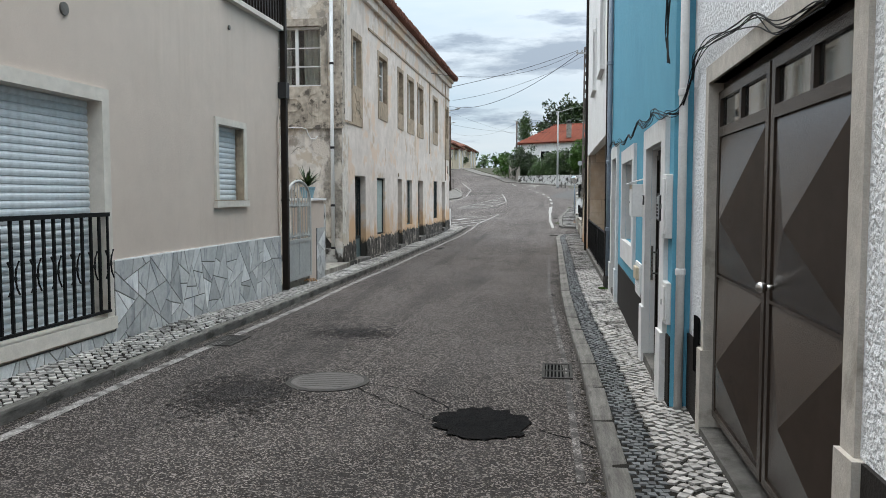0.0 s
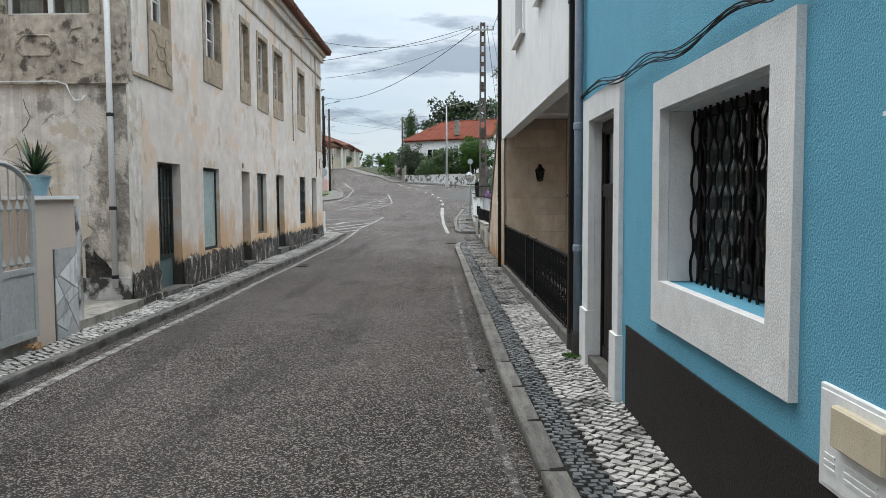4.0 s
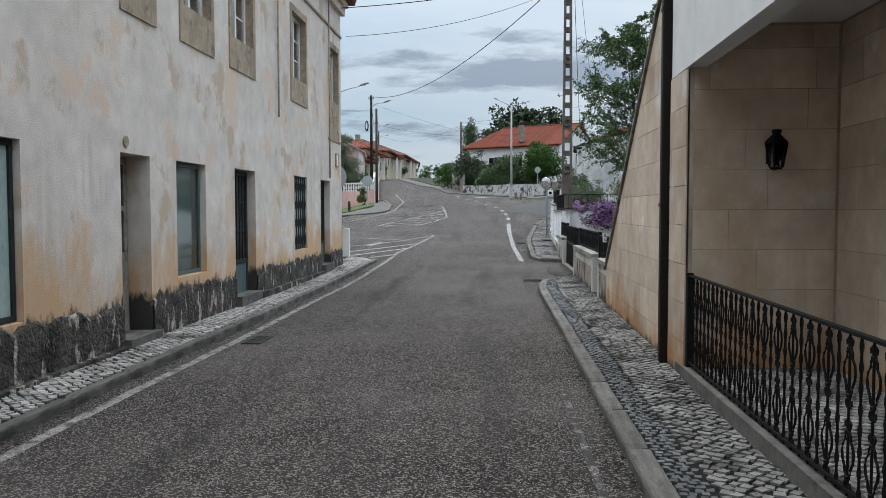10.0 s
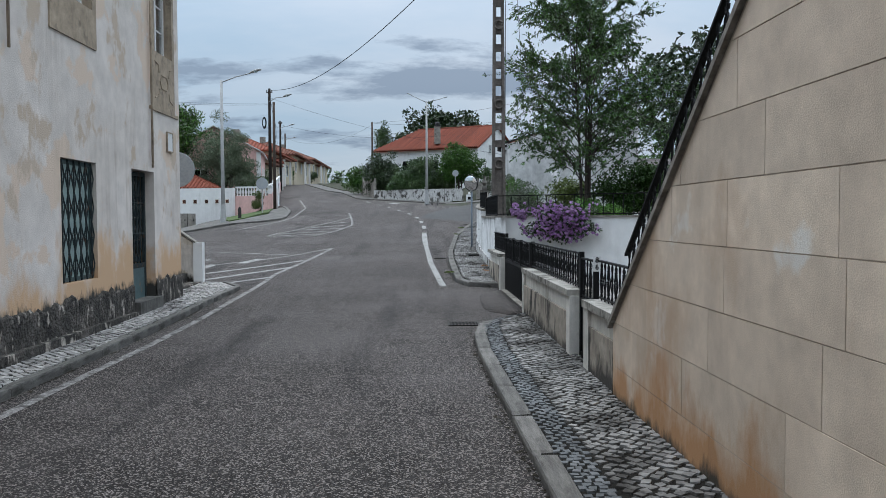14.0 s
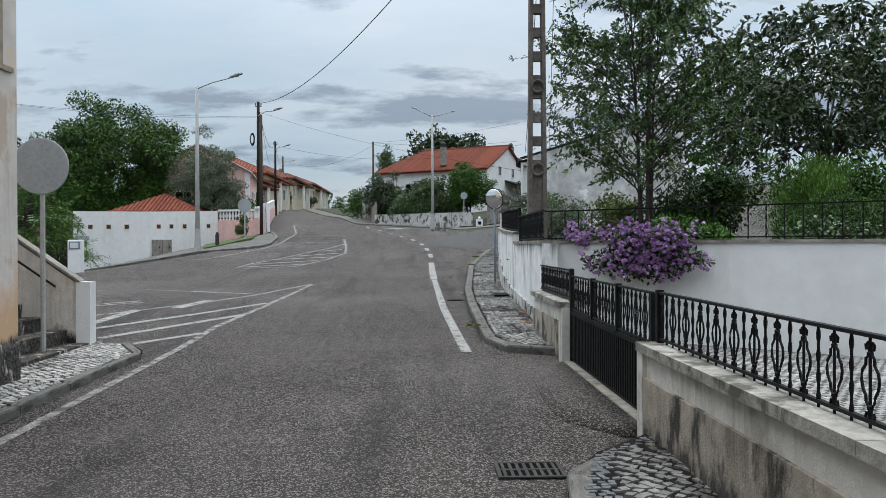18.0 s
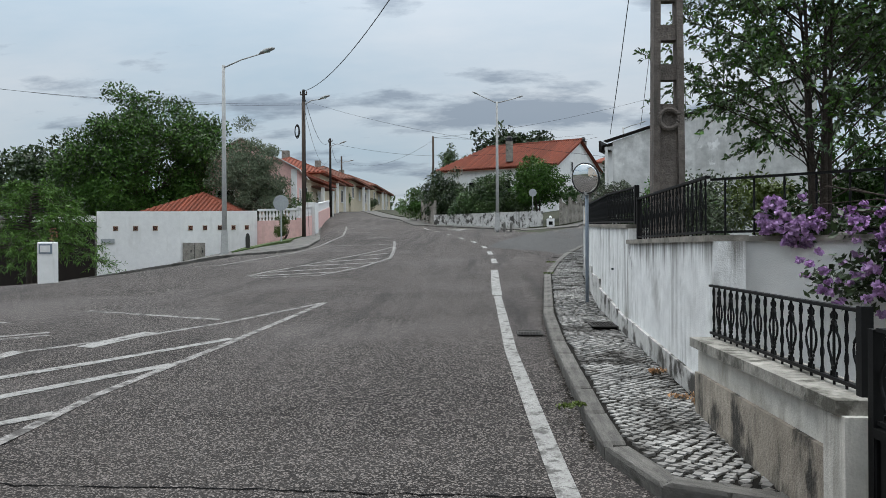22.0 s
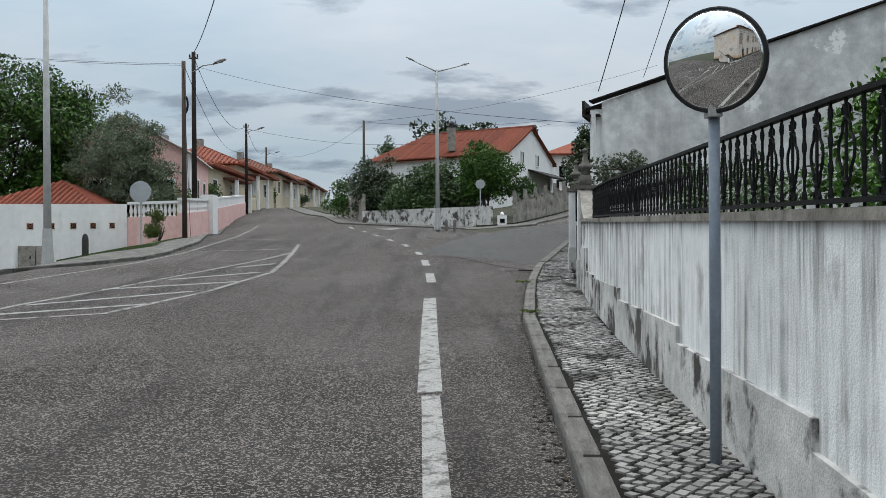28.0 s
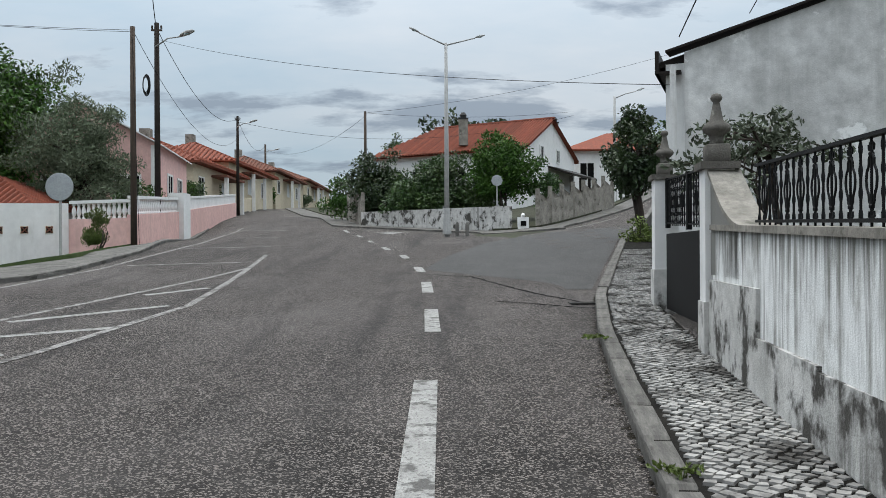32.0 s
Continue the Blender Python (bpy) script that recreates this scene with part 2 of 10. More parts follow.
# ---------- materials ----------
def material(name, c1, c2=None, scale=4.0, rough=0.8, metal=0.0, bump=0.15, grain=70.0, spec=0.25, detail=5.0,
             stain=None, stain_cut=(0.52, 0.68), stain_scale=(1, 1, 1), stain_size=2.0, speck=None, speck_size=120.0, speck_part=0.3, each=0.0, bump_size=0.01, damp=None, mould=None, streak=None, mottle=0.16, patch=None, drip=None):
    """Two tones mixed by broad noise, fine grain in colour and relief, and stains of a third tone."""
    m = bpy.data.materials.new(name)
    m.use_nodes = True
    n, l = m.node_tree.nodes, m.node_tree.links
    p = n["Principled BSDF"]
    p.inputs["Roughness"].default_value = rough
    p.inputs["Metallic"].default_value = metal
    p.inputs["Specular IOR Level"].default_value = spec
    co = n.new("ShaderNodeTexCoord")
    c2 = c2 or tuple(v * 0.82 for v in c1)

    def noise_of(size, det=5.0, vec=None, rgh=0.55):
        t = n.new("ShaderNodeTexNoise")
        t.inputs["Scale"].default_value, t.inputs["Detail"].default_value, t.inputs["Roughness"].default_value = size, det, rgh
        l.new(vec or co.outputs["Object"], t.inputs["Vector"])
        return t.outputs["Fac"]

    def ramp(fac, a, b, ca=(0, 0, 0), cb=(1, 1, 1)):
        r = n.new("ShaderNodeValToRGB")
        r.color_ramp.elements[0].position, r.color_ramp.elements[1].position = a, b
        r.color_ramp.elements[0].color, r.color_ramp.elements[1].color = (*ca, 1), (*cb, 1)
        l.new(fac, r.inputs[0])
        return r.outputs[0]

    def mix(fac, a, b, mode="MIX", k=None):
        x = n.new("ShaderNodeMixRGB")
        x.blend_type = mode
        if k is not None:
            x.inputs[0].default_value = k
        else:
            l.new(fac, x.inputs[0])
        for s, v in ((1, a), (2, b)):
            if isinstance(v, tuple):
                x.inputs[s].default_value = (*v, 1)
            else:
                l.new(v, x.inputs[s])
        return x.outputs[0]
    col = ramp(noise_of(scale, detail), 0.32, 0.68, c1, c2)
    fine = noise_of(grain, 3.0)
    col = mix(None, col, ramp(fine, 0.25, 0.75, (0.80,) * 3, (1.0,) * 3), "MULTIPLY", 0.7)
    if mottle:
        mid = noise_of(scale * 5.3, 6.0, None, 0.6)
        col = mix(None, col, ramp(mid, 0.3, 0.7, (1 - mottle,) * 3, (1 + mottle * 0.4,) * 3), "MULTIPLY", 1.0)
    if patch:
        tone, size, cut = patch
        col = mix(ramp(noise_of(size, 6.0, None, 0.6), *cut), col, tone)
    if speck:
        v = n.new("ShaderNodeTexVoronoi")
        v.inputs["Scale"].default_value = speck_size
        l.new(co.outputs["Object"], v.inputs["Vector"])
        sep = n.new("ShaderNodeSeparateColor")
        l.new(v.outputs["Color"], sep.inputs[0])
        col = mix(ramp(sep.outputs[0], 1 - speck_part, 1 - speck_part * 0.5), col, speck)
        fine = v.outputs["Distance"]
    if stain:
        mp = n.new("ShaderNodeMapping")
        mp.inputs["Scale"].default_value = stain_scale
        l.new(co.outputs["Object"], mp.inputs[0])
        col = mix(ramp(noise_of(stain_size, 7.0, mp.outputs[0], 0.62), *stain_cut), col, stain)
    if streak:
        tone, size, amount, blotch, low = streak if len(streak) == 5 else (*streak, 0.46)
        mp = n.new("ShaderNodeMapping")
        mp.inputs["Scale"].default_value = (size, size, size * 0.06)
        l.new(co.outputs["Object"], mp.inputs[0])
        runs = ramp(noise_of(1.0, 6.0, mp.outputs[0], 0.68), 0.45, 0.62)
        mask = ramp(noise_of(blotch, 5.0, None, 0.65), low, low + 0.17)
        both_ = mix(None, runs, mask, "MULTIPLY", 1.0)
        sc = n.new("ShaderNodeMath")
        sc.operation = "MULTIPLY"
        sc.inputs[1].default_value = amount
        l.new(both_, sc.inputs[0])
        col = mix(sc.outputs[0], col, tone)
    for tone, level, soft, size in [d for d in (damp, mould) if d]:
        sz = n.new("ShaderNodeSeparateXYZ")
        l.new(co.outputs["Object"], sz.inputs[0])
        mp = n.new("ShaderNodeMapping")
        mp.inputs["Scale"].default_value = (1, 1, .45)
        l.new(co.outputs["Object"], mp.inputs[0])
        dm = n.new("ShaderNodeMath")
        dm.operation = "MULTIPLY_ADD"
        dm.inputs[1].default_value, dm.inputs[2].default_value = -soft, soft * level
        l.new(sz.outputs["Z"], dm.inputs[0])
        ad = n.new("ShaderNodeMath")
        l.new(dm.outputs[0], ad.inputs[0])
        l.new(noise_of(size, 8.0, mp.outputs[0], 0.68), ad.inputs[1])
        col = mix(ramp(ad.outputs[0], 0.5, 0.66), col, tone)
    if drip:
        tone, size, level, reach = drip
        sz = n.new("ShaderNodeSeparateXYZ")
        l.new(co.outputs["Object"], sz.inputs[0])
        gr = n.new("ShaderNodeMath")
        gr.operation = "MULTIPLY_ADD"
        gr.inputs[1].default_value, gr.inputs[2].default_value = 0.30 / reach, -0.30 * level / reach
        l.new(sz.outputs["Z"], gr.inputs[0])
        mp = n.new("ShaderNodeMapping")
        mp.inputs["Scale"].default_value = (size, size, size * 0.02)
        l.new(co.outputs["Object"], mp.inputs[0])
        ad = n.new("ShaderNodeMath")
        l.new(gr.outputs[0], ad.inputs[0])
        l.new(noise_of(1.0, 7.0, mp.outputs[0], 0.7), ad.inputs[1])
        col = mix(ramp(ad.outputs[0], 0.47, 0.64), col, tone)
    if each:
        oi = n.new("ShaderNodeObjectInfo")
        col = mix(None, col, ramp(oi.outputs["Random"], 0, 1, (1 - each,) * 3, (1 + each * 0.5,) * 3), "MULTIPLY", 1.0)
        ge = n.new("ShaderNodeNewGeometry")
        col = mix(None, col, ramp(ge.outputs["Random Per Island"], 0, 1, (1 - each,) * 3, (1 + each * 0.5,) * 3), "MULTIPLY", 1.0)
    l.new(col, p.inputs["Base Color"])
    if bump:
        b = n.new("ShaderNodeBump")
        b.inputs["Strength"].default_value, b.inputs["Distance"].default_value = min(1.0, bump), bump_size
        l.new(fine, b.inputs["Height"])
        l.new(b.outputs[0], p.inputs["Normal"])
    return m


def glass(name, tint=(0.8, 0.85, 0.85), rough=0.03):
    m = bpy.data.materials.new(name)
    m.use_nodes = True
    p = m.node_tree.nodes["Principled BSDF"]
    p.inputs["Base Color"].default_value = (*tint, 1)
    p.inputs["Roughness"].default_value = rough
    p.inputs["Transmission Weight"].default_value = 1.0
    p.inputs["IOR"].default_value = 1.45
    return m


M_ASPHALT = material("asphalt", (0.037, 0.0335, 0.0318), (0.064, 0.0575, 0.054), scale=0.5, rough=0.9, bump=1.0, grain=150, detail=8, spec=0.12,
                     speck=(0.225, 0.200, 0.184), speck_size=96, speck_part=0.33, stain=(0.034, 0.0317, 0.0313), stain_cut=(0.52, 0.78), stain_scale=(2.2, .16, 1), stain_size=0.7, bump_size=0.014, mottle=0.38,
                     patch=((0.080, 0.073, 0.070), 0.22, (0.50, 0.68)))
M_ASPHALT_DARK = material("fresh_asphalt", (0.007, 0.007, 0.0075), (0.014, 0.0135, 0.0135), spec=0.05, scale=9, rough=0.9, bump=1.0, grain=70, bump_size=0.03)
M_ASPHALT_SMOOTH = material("smooth_grey_asphalt", (0.062, 0.061, 0.060), (0.045, 0.044, 0.043), scale=0.5, rough=0.85, bump=0.7, grain=220, speck=(0.11, 0.105, 0.1), speck_size=130, speck_part=0.3, mottle=0.3)
M_OIL = material("oil_darkened_asphalt", (0.016, 0.015, 0.0145), (0.026, 0.024, 0.0235), spec=0.1, scale=2.0, rough=0.8, bump=1.0, grain=190, speck=(0.11, 0.10, 0.096), speck_size=125, speck_part=0.3, bump_size=0.012)
M_PAINT = material("road_paint", (0.36, 0.355, 0.335), (0.27, 0.265, 0.25), scale=6, rough=0.7, bump=0.7, grain=150, speck=(0.17, 0.16, 0.155), speck_size=90, speck_part=0.22,
                   stain=(0.09, 0.085, 0.08), stain_cut=(0.52, 0.62), stain_size=9)
M_PAINT_WORN = material("worn_road_paint", (0.27, 0.258, 0.245), (0.17, 0.16, 0.152), scale=8, rough=0.8, bump=0.8, grain=150, speck=(0.36, 0.345, 0.33), speck_size=90, speck_part=0.36,
                        stain=(0.07, 0.064, 0.06), stain_cut=(0.48, 0.60), stain_size=7)
M_KERB = material("kerb_granite", (0.195, 0.185, 0.17), (0.11, 0.105, 0.097), scale=2.5, rough=0.88, bump=0.6, grain=120, spec=0.15, stain=(0.05, 0.048, 0.042), stain_cut=(0.54, 0.70), stain_size=3.5, each=0.2, mottle=0.3)
M_LIMESTONE = material("white_limestone_cobble", (0.50, 0.48, 0.45), (0.37, 0.355, 0.335), scale=1.2, rough=0.75, bump=0.4, grain=70, each=0.28, spec=0.2, stain=(0.085, 0.08, 0.074), stain_cut=(0.53, 0.68), stain_size=2.4, mottle=0.25)
# darker copy of the limestone: dirt, with a wall's shade worked into the tone
M_LIMESTONE_DIRTY_SHADED = material("trodden_dirty_shaded_limestone_cobble", (0.405, 0.392, 0.370), (0.273, 0.264, 0.251), scale=1.1, rough=0.8, bump=0.4, grain=70, each=0.30, spec=0.15, stain=(0.075, 0.07, 0.064), stain_cut=(0.49, 0.62), stain_size=1.9, mottle=0.35)
M_BASALT = material("grey_basalt_cobble", (0.135, 0.14, 0.143), (0.085, 0.089, 0.091), scale=2, rough=0.75, bump=0.35, grain=110, each=0.35)
M_JOINT = material("cobble_joint_sand", (0.010, 0.0095, 0.0085), (0.024, 0.022, 0.019), scale=5, rough=0.95, bump=0.5, grain=120, spec=0.05)
M_SOIL = material("garden_soil", (0.045, 0.05, 0.026), (0.03, 0.028, 0.018), scale=0.8, rough=0.95, bump=0.6, grain=40)
M_GRASS = material("verge_grass", (0.05, 0.085, 0.025), (0.09, 0.12, 0.04), scale=2, rough=0.9, bump=0.8, grain=60, bump_size=0.03)
M_BEIGE = material("beige_render", (0.60, 0.505, 0.43), (0.56, 0.47, 0.40), scale=0.8, rough=0.9, bump=0.5, grain=260, stain=(0.44, 0.36, 0.29), stain_cut=(0.62, 0.85), stain_scale=(1, 1, .3), stain_size=1.0, mottle=0.05, streak=((0.47, 0.39, 0.32), 5.0, 0.5, 0.5))
M_BLUE = material("blue_painted_render", (0.128, 0.375, 0.50), (0.118, 0.35, 0.475), scale=0.9, rough=0.8, bump=0.7, grain=110, bump_size=0.008, stain=(0.12, 0.355, 0.485), stain_cut=(0.6, 0.8), stain_size=1.2, mottle=0.06)
M_ROUGHCAST = material("white_roughcast", (0.82, 0.83, 0.84), (0.74, 0.75, 0.765), scale=1.5, rough=0.95, bump=0.8, grain=38, bump_size=0.035, mottle=0.10)
M_TRIM = material("pale_stone_trim", (0.54, 0.50, 0.445), (0.44, 0.405, 0.355), scale=2, rough=0.8, bump=0.3, grain=90, stain=(0.22, 0.20, 0.17), stain_cut=(0.58, 0.74), stain_size=4, mottle=0.2)
M_WHITE = material("white_render", (0.80, 0.795, 0.78), (0.74, 0.735, 0.72), scale=0.8, rough=0.85, bump=0.3, grain=180, stain=(0.54, 0.53, 0.50), stain_cut=(0.6, 0.8), stain_scale=(1, 1, .3), stain_size=1.5, mottle=0.08, streak=((0.45, 0.44, 0.42), 4.0, 0.3, 0.5, 0.5))
M_WALL_GRIMY = material("grimy_white_wall", (0.84, 0.845, 0.835), (0.76, 0.765, 0.755), scale=1.1, rough=0.9, bump=0.4, grain=90, mottle=0.18, stain=(0.40, 0.395, 0.38), stain_cut=(0.53, 0.68), stain_scale=(1, 1, .8), stain_size=1.7,
                        streak=((0.20, 0.195, 0.18), 8.0, 0.65, 1.0, 0.46), drip=((0.20, 0.195, 0.18), 10.0, 1.22, 0.42))
M_WHITE_ENAMEL = material("white_enamelled_sheet", (0.78, 0.785, 0.775), (0.72, 0.725, 0.715), scale=2.5, rough=0.45, bump=0.03, grain=40, stain=(0.60, 0.585, 0.55), stain_cut=(0.62, 0.75), stain_size=6, mottle=0.05)
M_WHITE_OLD = material("weathered_white_paint", (0.74, 0.735, 0.72), (0.66, 0.655, 0.64), scale=1.5, rough=0.8, bump=0.4, grain=90, stain=(0.55, 0.53, 0.49), stain_cut=(0.62, 0.68), stain_size=6, mottle=0.10)
M_WALL_STREAK = material("streaked_white_wall", (0.86, 0.865, 0.85), (0.79, 0.795, 0.78), scale=1.1, rough=0.9, bump=0.4, grain=90, mottle=0.12,
                         stain=(0.46, 0.455, 0.43), stain_cut=(0.575, 0.65), stain_scale=(1, 1, .5), stain_size=3.2, streak=((0.23, 0.226, 0.205), 12.0, 0.9, 0.8, 0.36),
                         drip=((0.15, 0.147, 0.13), 15.0, 1.66, 0.50))
M_WALL_BASE = material("mouldy_grey_footing", (0.64, 0.63, 0.605), (0.48, 0.47, 0.445), scale=1.5, rough=0.95, bump=0.5, grain=60, stain=(0.06, 0.056, 0.05), stain_cut=(0.51, 0.60), stain_scale=(1.2, 1.2, 1.0), stain_size=2.6, mottle=0.25, streak=((0.10, 0.095, 0.085), 9.0, 0.7, 1.1))
M_GREY_GABLE = material("grey_weathered_gable", (0.76, 0.755, 0.735), (0.54, 0.535, 0.52), scale=0.8, rough=0.95, bump=0.4, grain=50, stain=(0.82, 0.815, 0.80), stain_cut=(0.60, 0.635), stain_size=1.5, mottle=0.3, streak=((0.30, 0.298, 0.28), 3.0, 0.45, 0.6, 0.46))
M_FINIAL = material("dark_lichen_stone", (0.167, 0.155, 0.138), (0.094, 0.087, 0.078), scale=6, rough=0.95, bump=0.6, grain=60, spec=0.1, stain=(0.22, 0.215, 0.19), stain_cut=(0.62, 0.70), stain_size=9)
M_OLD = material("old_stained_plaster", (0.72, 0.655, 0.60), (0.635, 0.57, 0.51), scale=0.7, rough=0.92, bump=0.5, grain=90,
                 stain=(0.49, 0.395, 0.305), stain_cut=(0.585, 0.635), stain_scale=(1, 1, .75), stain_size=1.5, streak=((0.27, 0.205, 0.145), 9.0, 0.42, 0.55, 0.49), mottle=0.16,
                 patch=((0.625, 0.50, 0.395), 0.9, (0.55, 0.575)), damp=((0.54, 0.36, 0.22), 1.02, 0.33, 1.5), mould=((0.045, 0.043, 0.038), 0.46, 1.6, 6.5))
M_OLD_SIDE = material("mouldy_side_plaster", (0.74, 0.69, 0.63), (0.64, 0.585, 0.52), scale=1.2, rough=0.95, bump=0.7, grain=50, mottle=0.26,
                      stain=(0.30, 0.265, 0.225), stain_cut=(0.585, 0.645), stain_scale=(1.0, 1.0, .8), stain_size=2.3, streak=((0.17, 0.15, 0.125), 6.0, 0.6, 0.8, 0.44), patch=((0.52, 0.45, 0.365), 2.2, (0.55, 0.585)), mould=((0.03, 0.028, 0.025), 0.25, 1.3, 4.0))
M_MOULD_COAT = material("black_mould_crust", (0.47, 0.425, 0.37), (0.20, 0.18, 0.155), scale=3.0, rough=0.97, bump=0.9, grain=30, mottle=0.35, stain=(0.60, 0.545, 0.48), stain_cut=(0.50, 0.60), stain_scale=(1, 1, .55), stain_size=3.2, bump_size=0.03, spec=0.1)
M_OLD_STONE = material("window_sandstone", (0.45, 0.36, 0.265), (0.35, 0.28, 0.205), scale=1.6, rough=0.9, bump=0.5, grain=80, stain=(0.17, 0.14, 0.105), stain_cut=(0.55, 0.68), stain_size=4.0, mottle=0.3, streak=((0.16, 0.13, 0.10), 9.0, 0.6, 1.2, 0.44))
M_APRON = material("grimy_carved_sandstone", (0.52, 0.455, 0.375), (0.42, 0.365, 0.30), scale=2.0, rough=0.95, bump=0.7, grain=60, stain=(0.10, 0.088, 0.074), stain_cut=(0.545, 0.63), stain_size=4.5, mottle=0.4, streak=((0.06, 0.052, 0.043), 8.0, 0.75, 1.2, 0.42))
M_PLINTH = material("black_mould_plinth", (0.030, 0.028, 0.026), (0.125, 0.112, 0.098), scale=3.4, rough=0.95, bump=0.9, grain=24, stain=(0.40, 0.36, 0.31), stain_cut=(0.555, 0.63), stain_scale=(3.2, 3.2, 1.3), stain_size=2.6, bump_size=0.05, mottle=0.55, streak=((0.018, 0.017, 0.015), 7.0, 0.8, 1.5, 0.44))
M_LOW_WALL = material("stained_cream_wall", (0.70, 0.675, 0.615), (0.60, 0.575, 0.52), scale=1.4, rough=0.92, bump=0.4, grain=80, mottle=0.18, stain=(0.36, 0.335, 0.29), stain_cut=(0.54, 0.66), stain_scale=(1, 1, .7), stain_size=2.6, streak=((0.22, 0.205, 0.175), 8.0, 0.6, 1.1, 0.42))
M_LOW_CAP = material("dirty_pale_coping", (0.42, 0.40, 0.355), (0.28, 0.265, 0.235), scale=3, rough=0.95, bump=0.5, grain=60, stain=(0.095, 0.09, 0.075), stain_cut=(0.49, 0.60), stain_size=4.5, mottle=0.35)
M_LOW_BASE = material("blackened_cream_footing", (0.42, 0.37, 0.305), (0.31, 0.27, 0.22), scale=1.8, rough=0.95, bump=0.6, grain=60, stain=(0.05, 0.046, 0.04), stain_cut=(0.50, 0.60), stain_scale=(2.2, 2.2, 1.0), stain_size=1.7, mottle=0.3, streak=((0.09, 0.082, 0.07), 8.0, 0.85, 1.2), damp=((0.40, 0.28, 0.16), -0.02, 1.2, 2.0), mould=((0.055, 0.05, 0.044), 0.10, 1.5, 4.5))
M_DAMP = material("damp_ochre_plaster", (0.50, 0.36, 0.235), (0.60, 0.50, 0.38), scale=1.1, rough=0.92, bump=0.35, grain=110, stain=(0.60, 0.55, 0.48), stain_cut=(0.5, 0.6), stain_size=1.7)
M_STONE_CLAD = material("limestone_cladding", (0.80, 0.67, 0.53), (0.68, 0.56, 0.44), scale=0.9, rough=0.75, bump=0.25, grain=140, stain=(0.50, 0.365, 0.25), stain_cut=(0.50, 0.66), stain_scale=(1.2, 1.2, .8), stain_size=0.9, each=0.16, mottle=0.2, patch=((0.74, 0.70, 0.64), 1.6, (0.60, 0.66)),
                        damp=((0.48, 0.27, 0.135), 0.40, 0.5, 1.3), mould=((0.07, 0.06, 0.045), 0.02, 2.0, 3.0), streak=((0.42, 0.33, 0.24), 4.0, 0.5, 0.6))
M_STONE_JOINT = material("cladding_joint", (0.50, 0.43, 0.35), (0.34, 0.275, 0.21), scale=2, rough=0.9, bump=0.3, grain=120)
M_CRAZY = material("crazy_paving_stone", (0.70, 0.70, 0.685), (0.55, 0.555, 0.55), scale=3, rough=0.7, bump=0.3, grain=100, each=0.28, stain=(0.38, 0.39, 0.40), stain_cut=(0.55, 0.63), stain_scale=(1, 3, 1), stain_size=2.6)
M_CRAZY_JOINT = material("crazy_paving_mortar", (0.15, 0.145, 0.135), (0.11, 0.105, 0.098), scale=5, rough=0.95, bump=0.3, grain=90)
M_BROWN_METAL = material("brown_lacquered_metal", (0.046, 0.034, 0.027), (0.038, 0.028, 0.022), scale=2, rough=0.27, bump=0.04, grain=300, spec=0.26, mottle=0.1)
M_BROWN_PAINT = material("dark_brown_paint", (0.016, 0.011, 0.008), (0.013, 0.009, 0.007), scale=4, rough=0.55, bump=0.1, grain=200, spec=0.2)
M_BLACK_IRON = material("black_painted_iron", (0.006, 0.006, 0.0063), (0.010, 0.010, 0.010), scale=8, rough=0.6, bump=0.15, grain=200, spec=0.15)
M_RUSTY = material("rusty_green_iron", (0.022, 0.032, 0.034), (0.035, 0.042, 0.042), scale=6, rough=0.75, bump=0.3, grain=120, spec=0.15, stain=(0.10, 0.055, 0.032), stain_cut=(0.58, 0.7), stain_size=8)
M_GALV = material("galvanised_steel", (0.44, 0.44, 0.425), (0.36, 0.36, 0.35), scale=6, rough=0.6, bump=0.1, grain=100, mottle=0.2)
M_POLE_BLACK = material("tarred_timber", (0.022, 0.018, 0.016), (0.034, 0.028, 0.024), scale=3, rough=0.9, bump=0.5, grain=50, spec=0.1)
M_GREY_PIPE = material("grey_plastic_pipe", (0.22, 0.26, 0.31), (0.19, 0.225, 0.27), scale=4, rough=0.4, bump=0.05)
M_CONCRETE = material("pole_concrete", (0.20, 0.172, 0.152), (0.10, 0.087, 0.078), scale=2.5, rough=0.92, bump=0.8, grain=45, bump_size=0.02, mottle=0.3, stain=(0.075, 0.068, 0.06), stain_cut=(0.5, 0.68), stain_scale=(3, 3, .5), stain_size=2)
M_CAP = material("weathered_coping", (0.34, 0.315, 0.275), (0.20, 0.185, 0.16), scale=3, rough=0.95, bump=0.5, grain=60, stain=(0.08, 0.075, 0.06), stain_cut=(0.54, 0.68), stain_size=3.5, mottle=0.3)
M_WOOD_POLE = material("creosoted_timber", (0.06, 0.045, 0.035), (0.085, 0.062, 0.048), scale=3, rough=0.9, bump=0.5, grain=50, stain=(0.035, 0.028, 0.024), stain_scale=(8, 8, .4), stain_size=2)
M_ROOF = material("terracotta_tile", (0.29, 0.075, 0.04), (0.18, 0.055, 0.034), scale=5, rough=0.85, bump=0.3, grain=40, each=0.25, stain=(0.13, 0.055, 0.036), stain_cut=(0.56, 0.75), stain_size=1.2)
M_ROOF_OLD = material("old_terracotta_tile", (0.22, 0.085, 0.055), (0.15, 0.065, 0.045), scale=2, rough=0.9, bump=0.3, grain=40, each=0.25, stain=(0.07, 0.05, 0.04), stain_cut=(0.52, 0.7), stain_size=1.5)
M_PINK = material("pink_render", (0.76, 0.49, 0.445), (0.70, 0.44, 0.40), scale=1, rough=0.9, bump=0.2, grain=120, stain=(0.58, 0.38, 0.34), stain_scale=(2, 2, .4), stain_size=1)
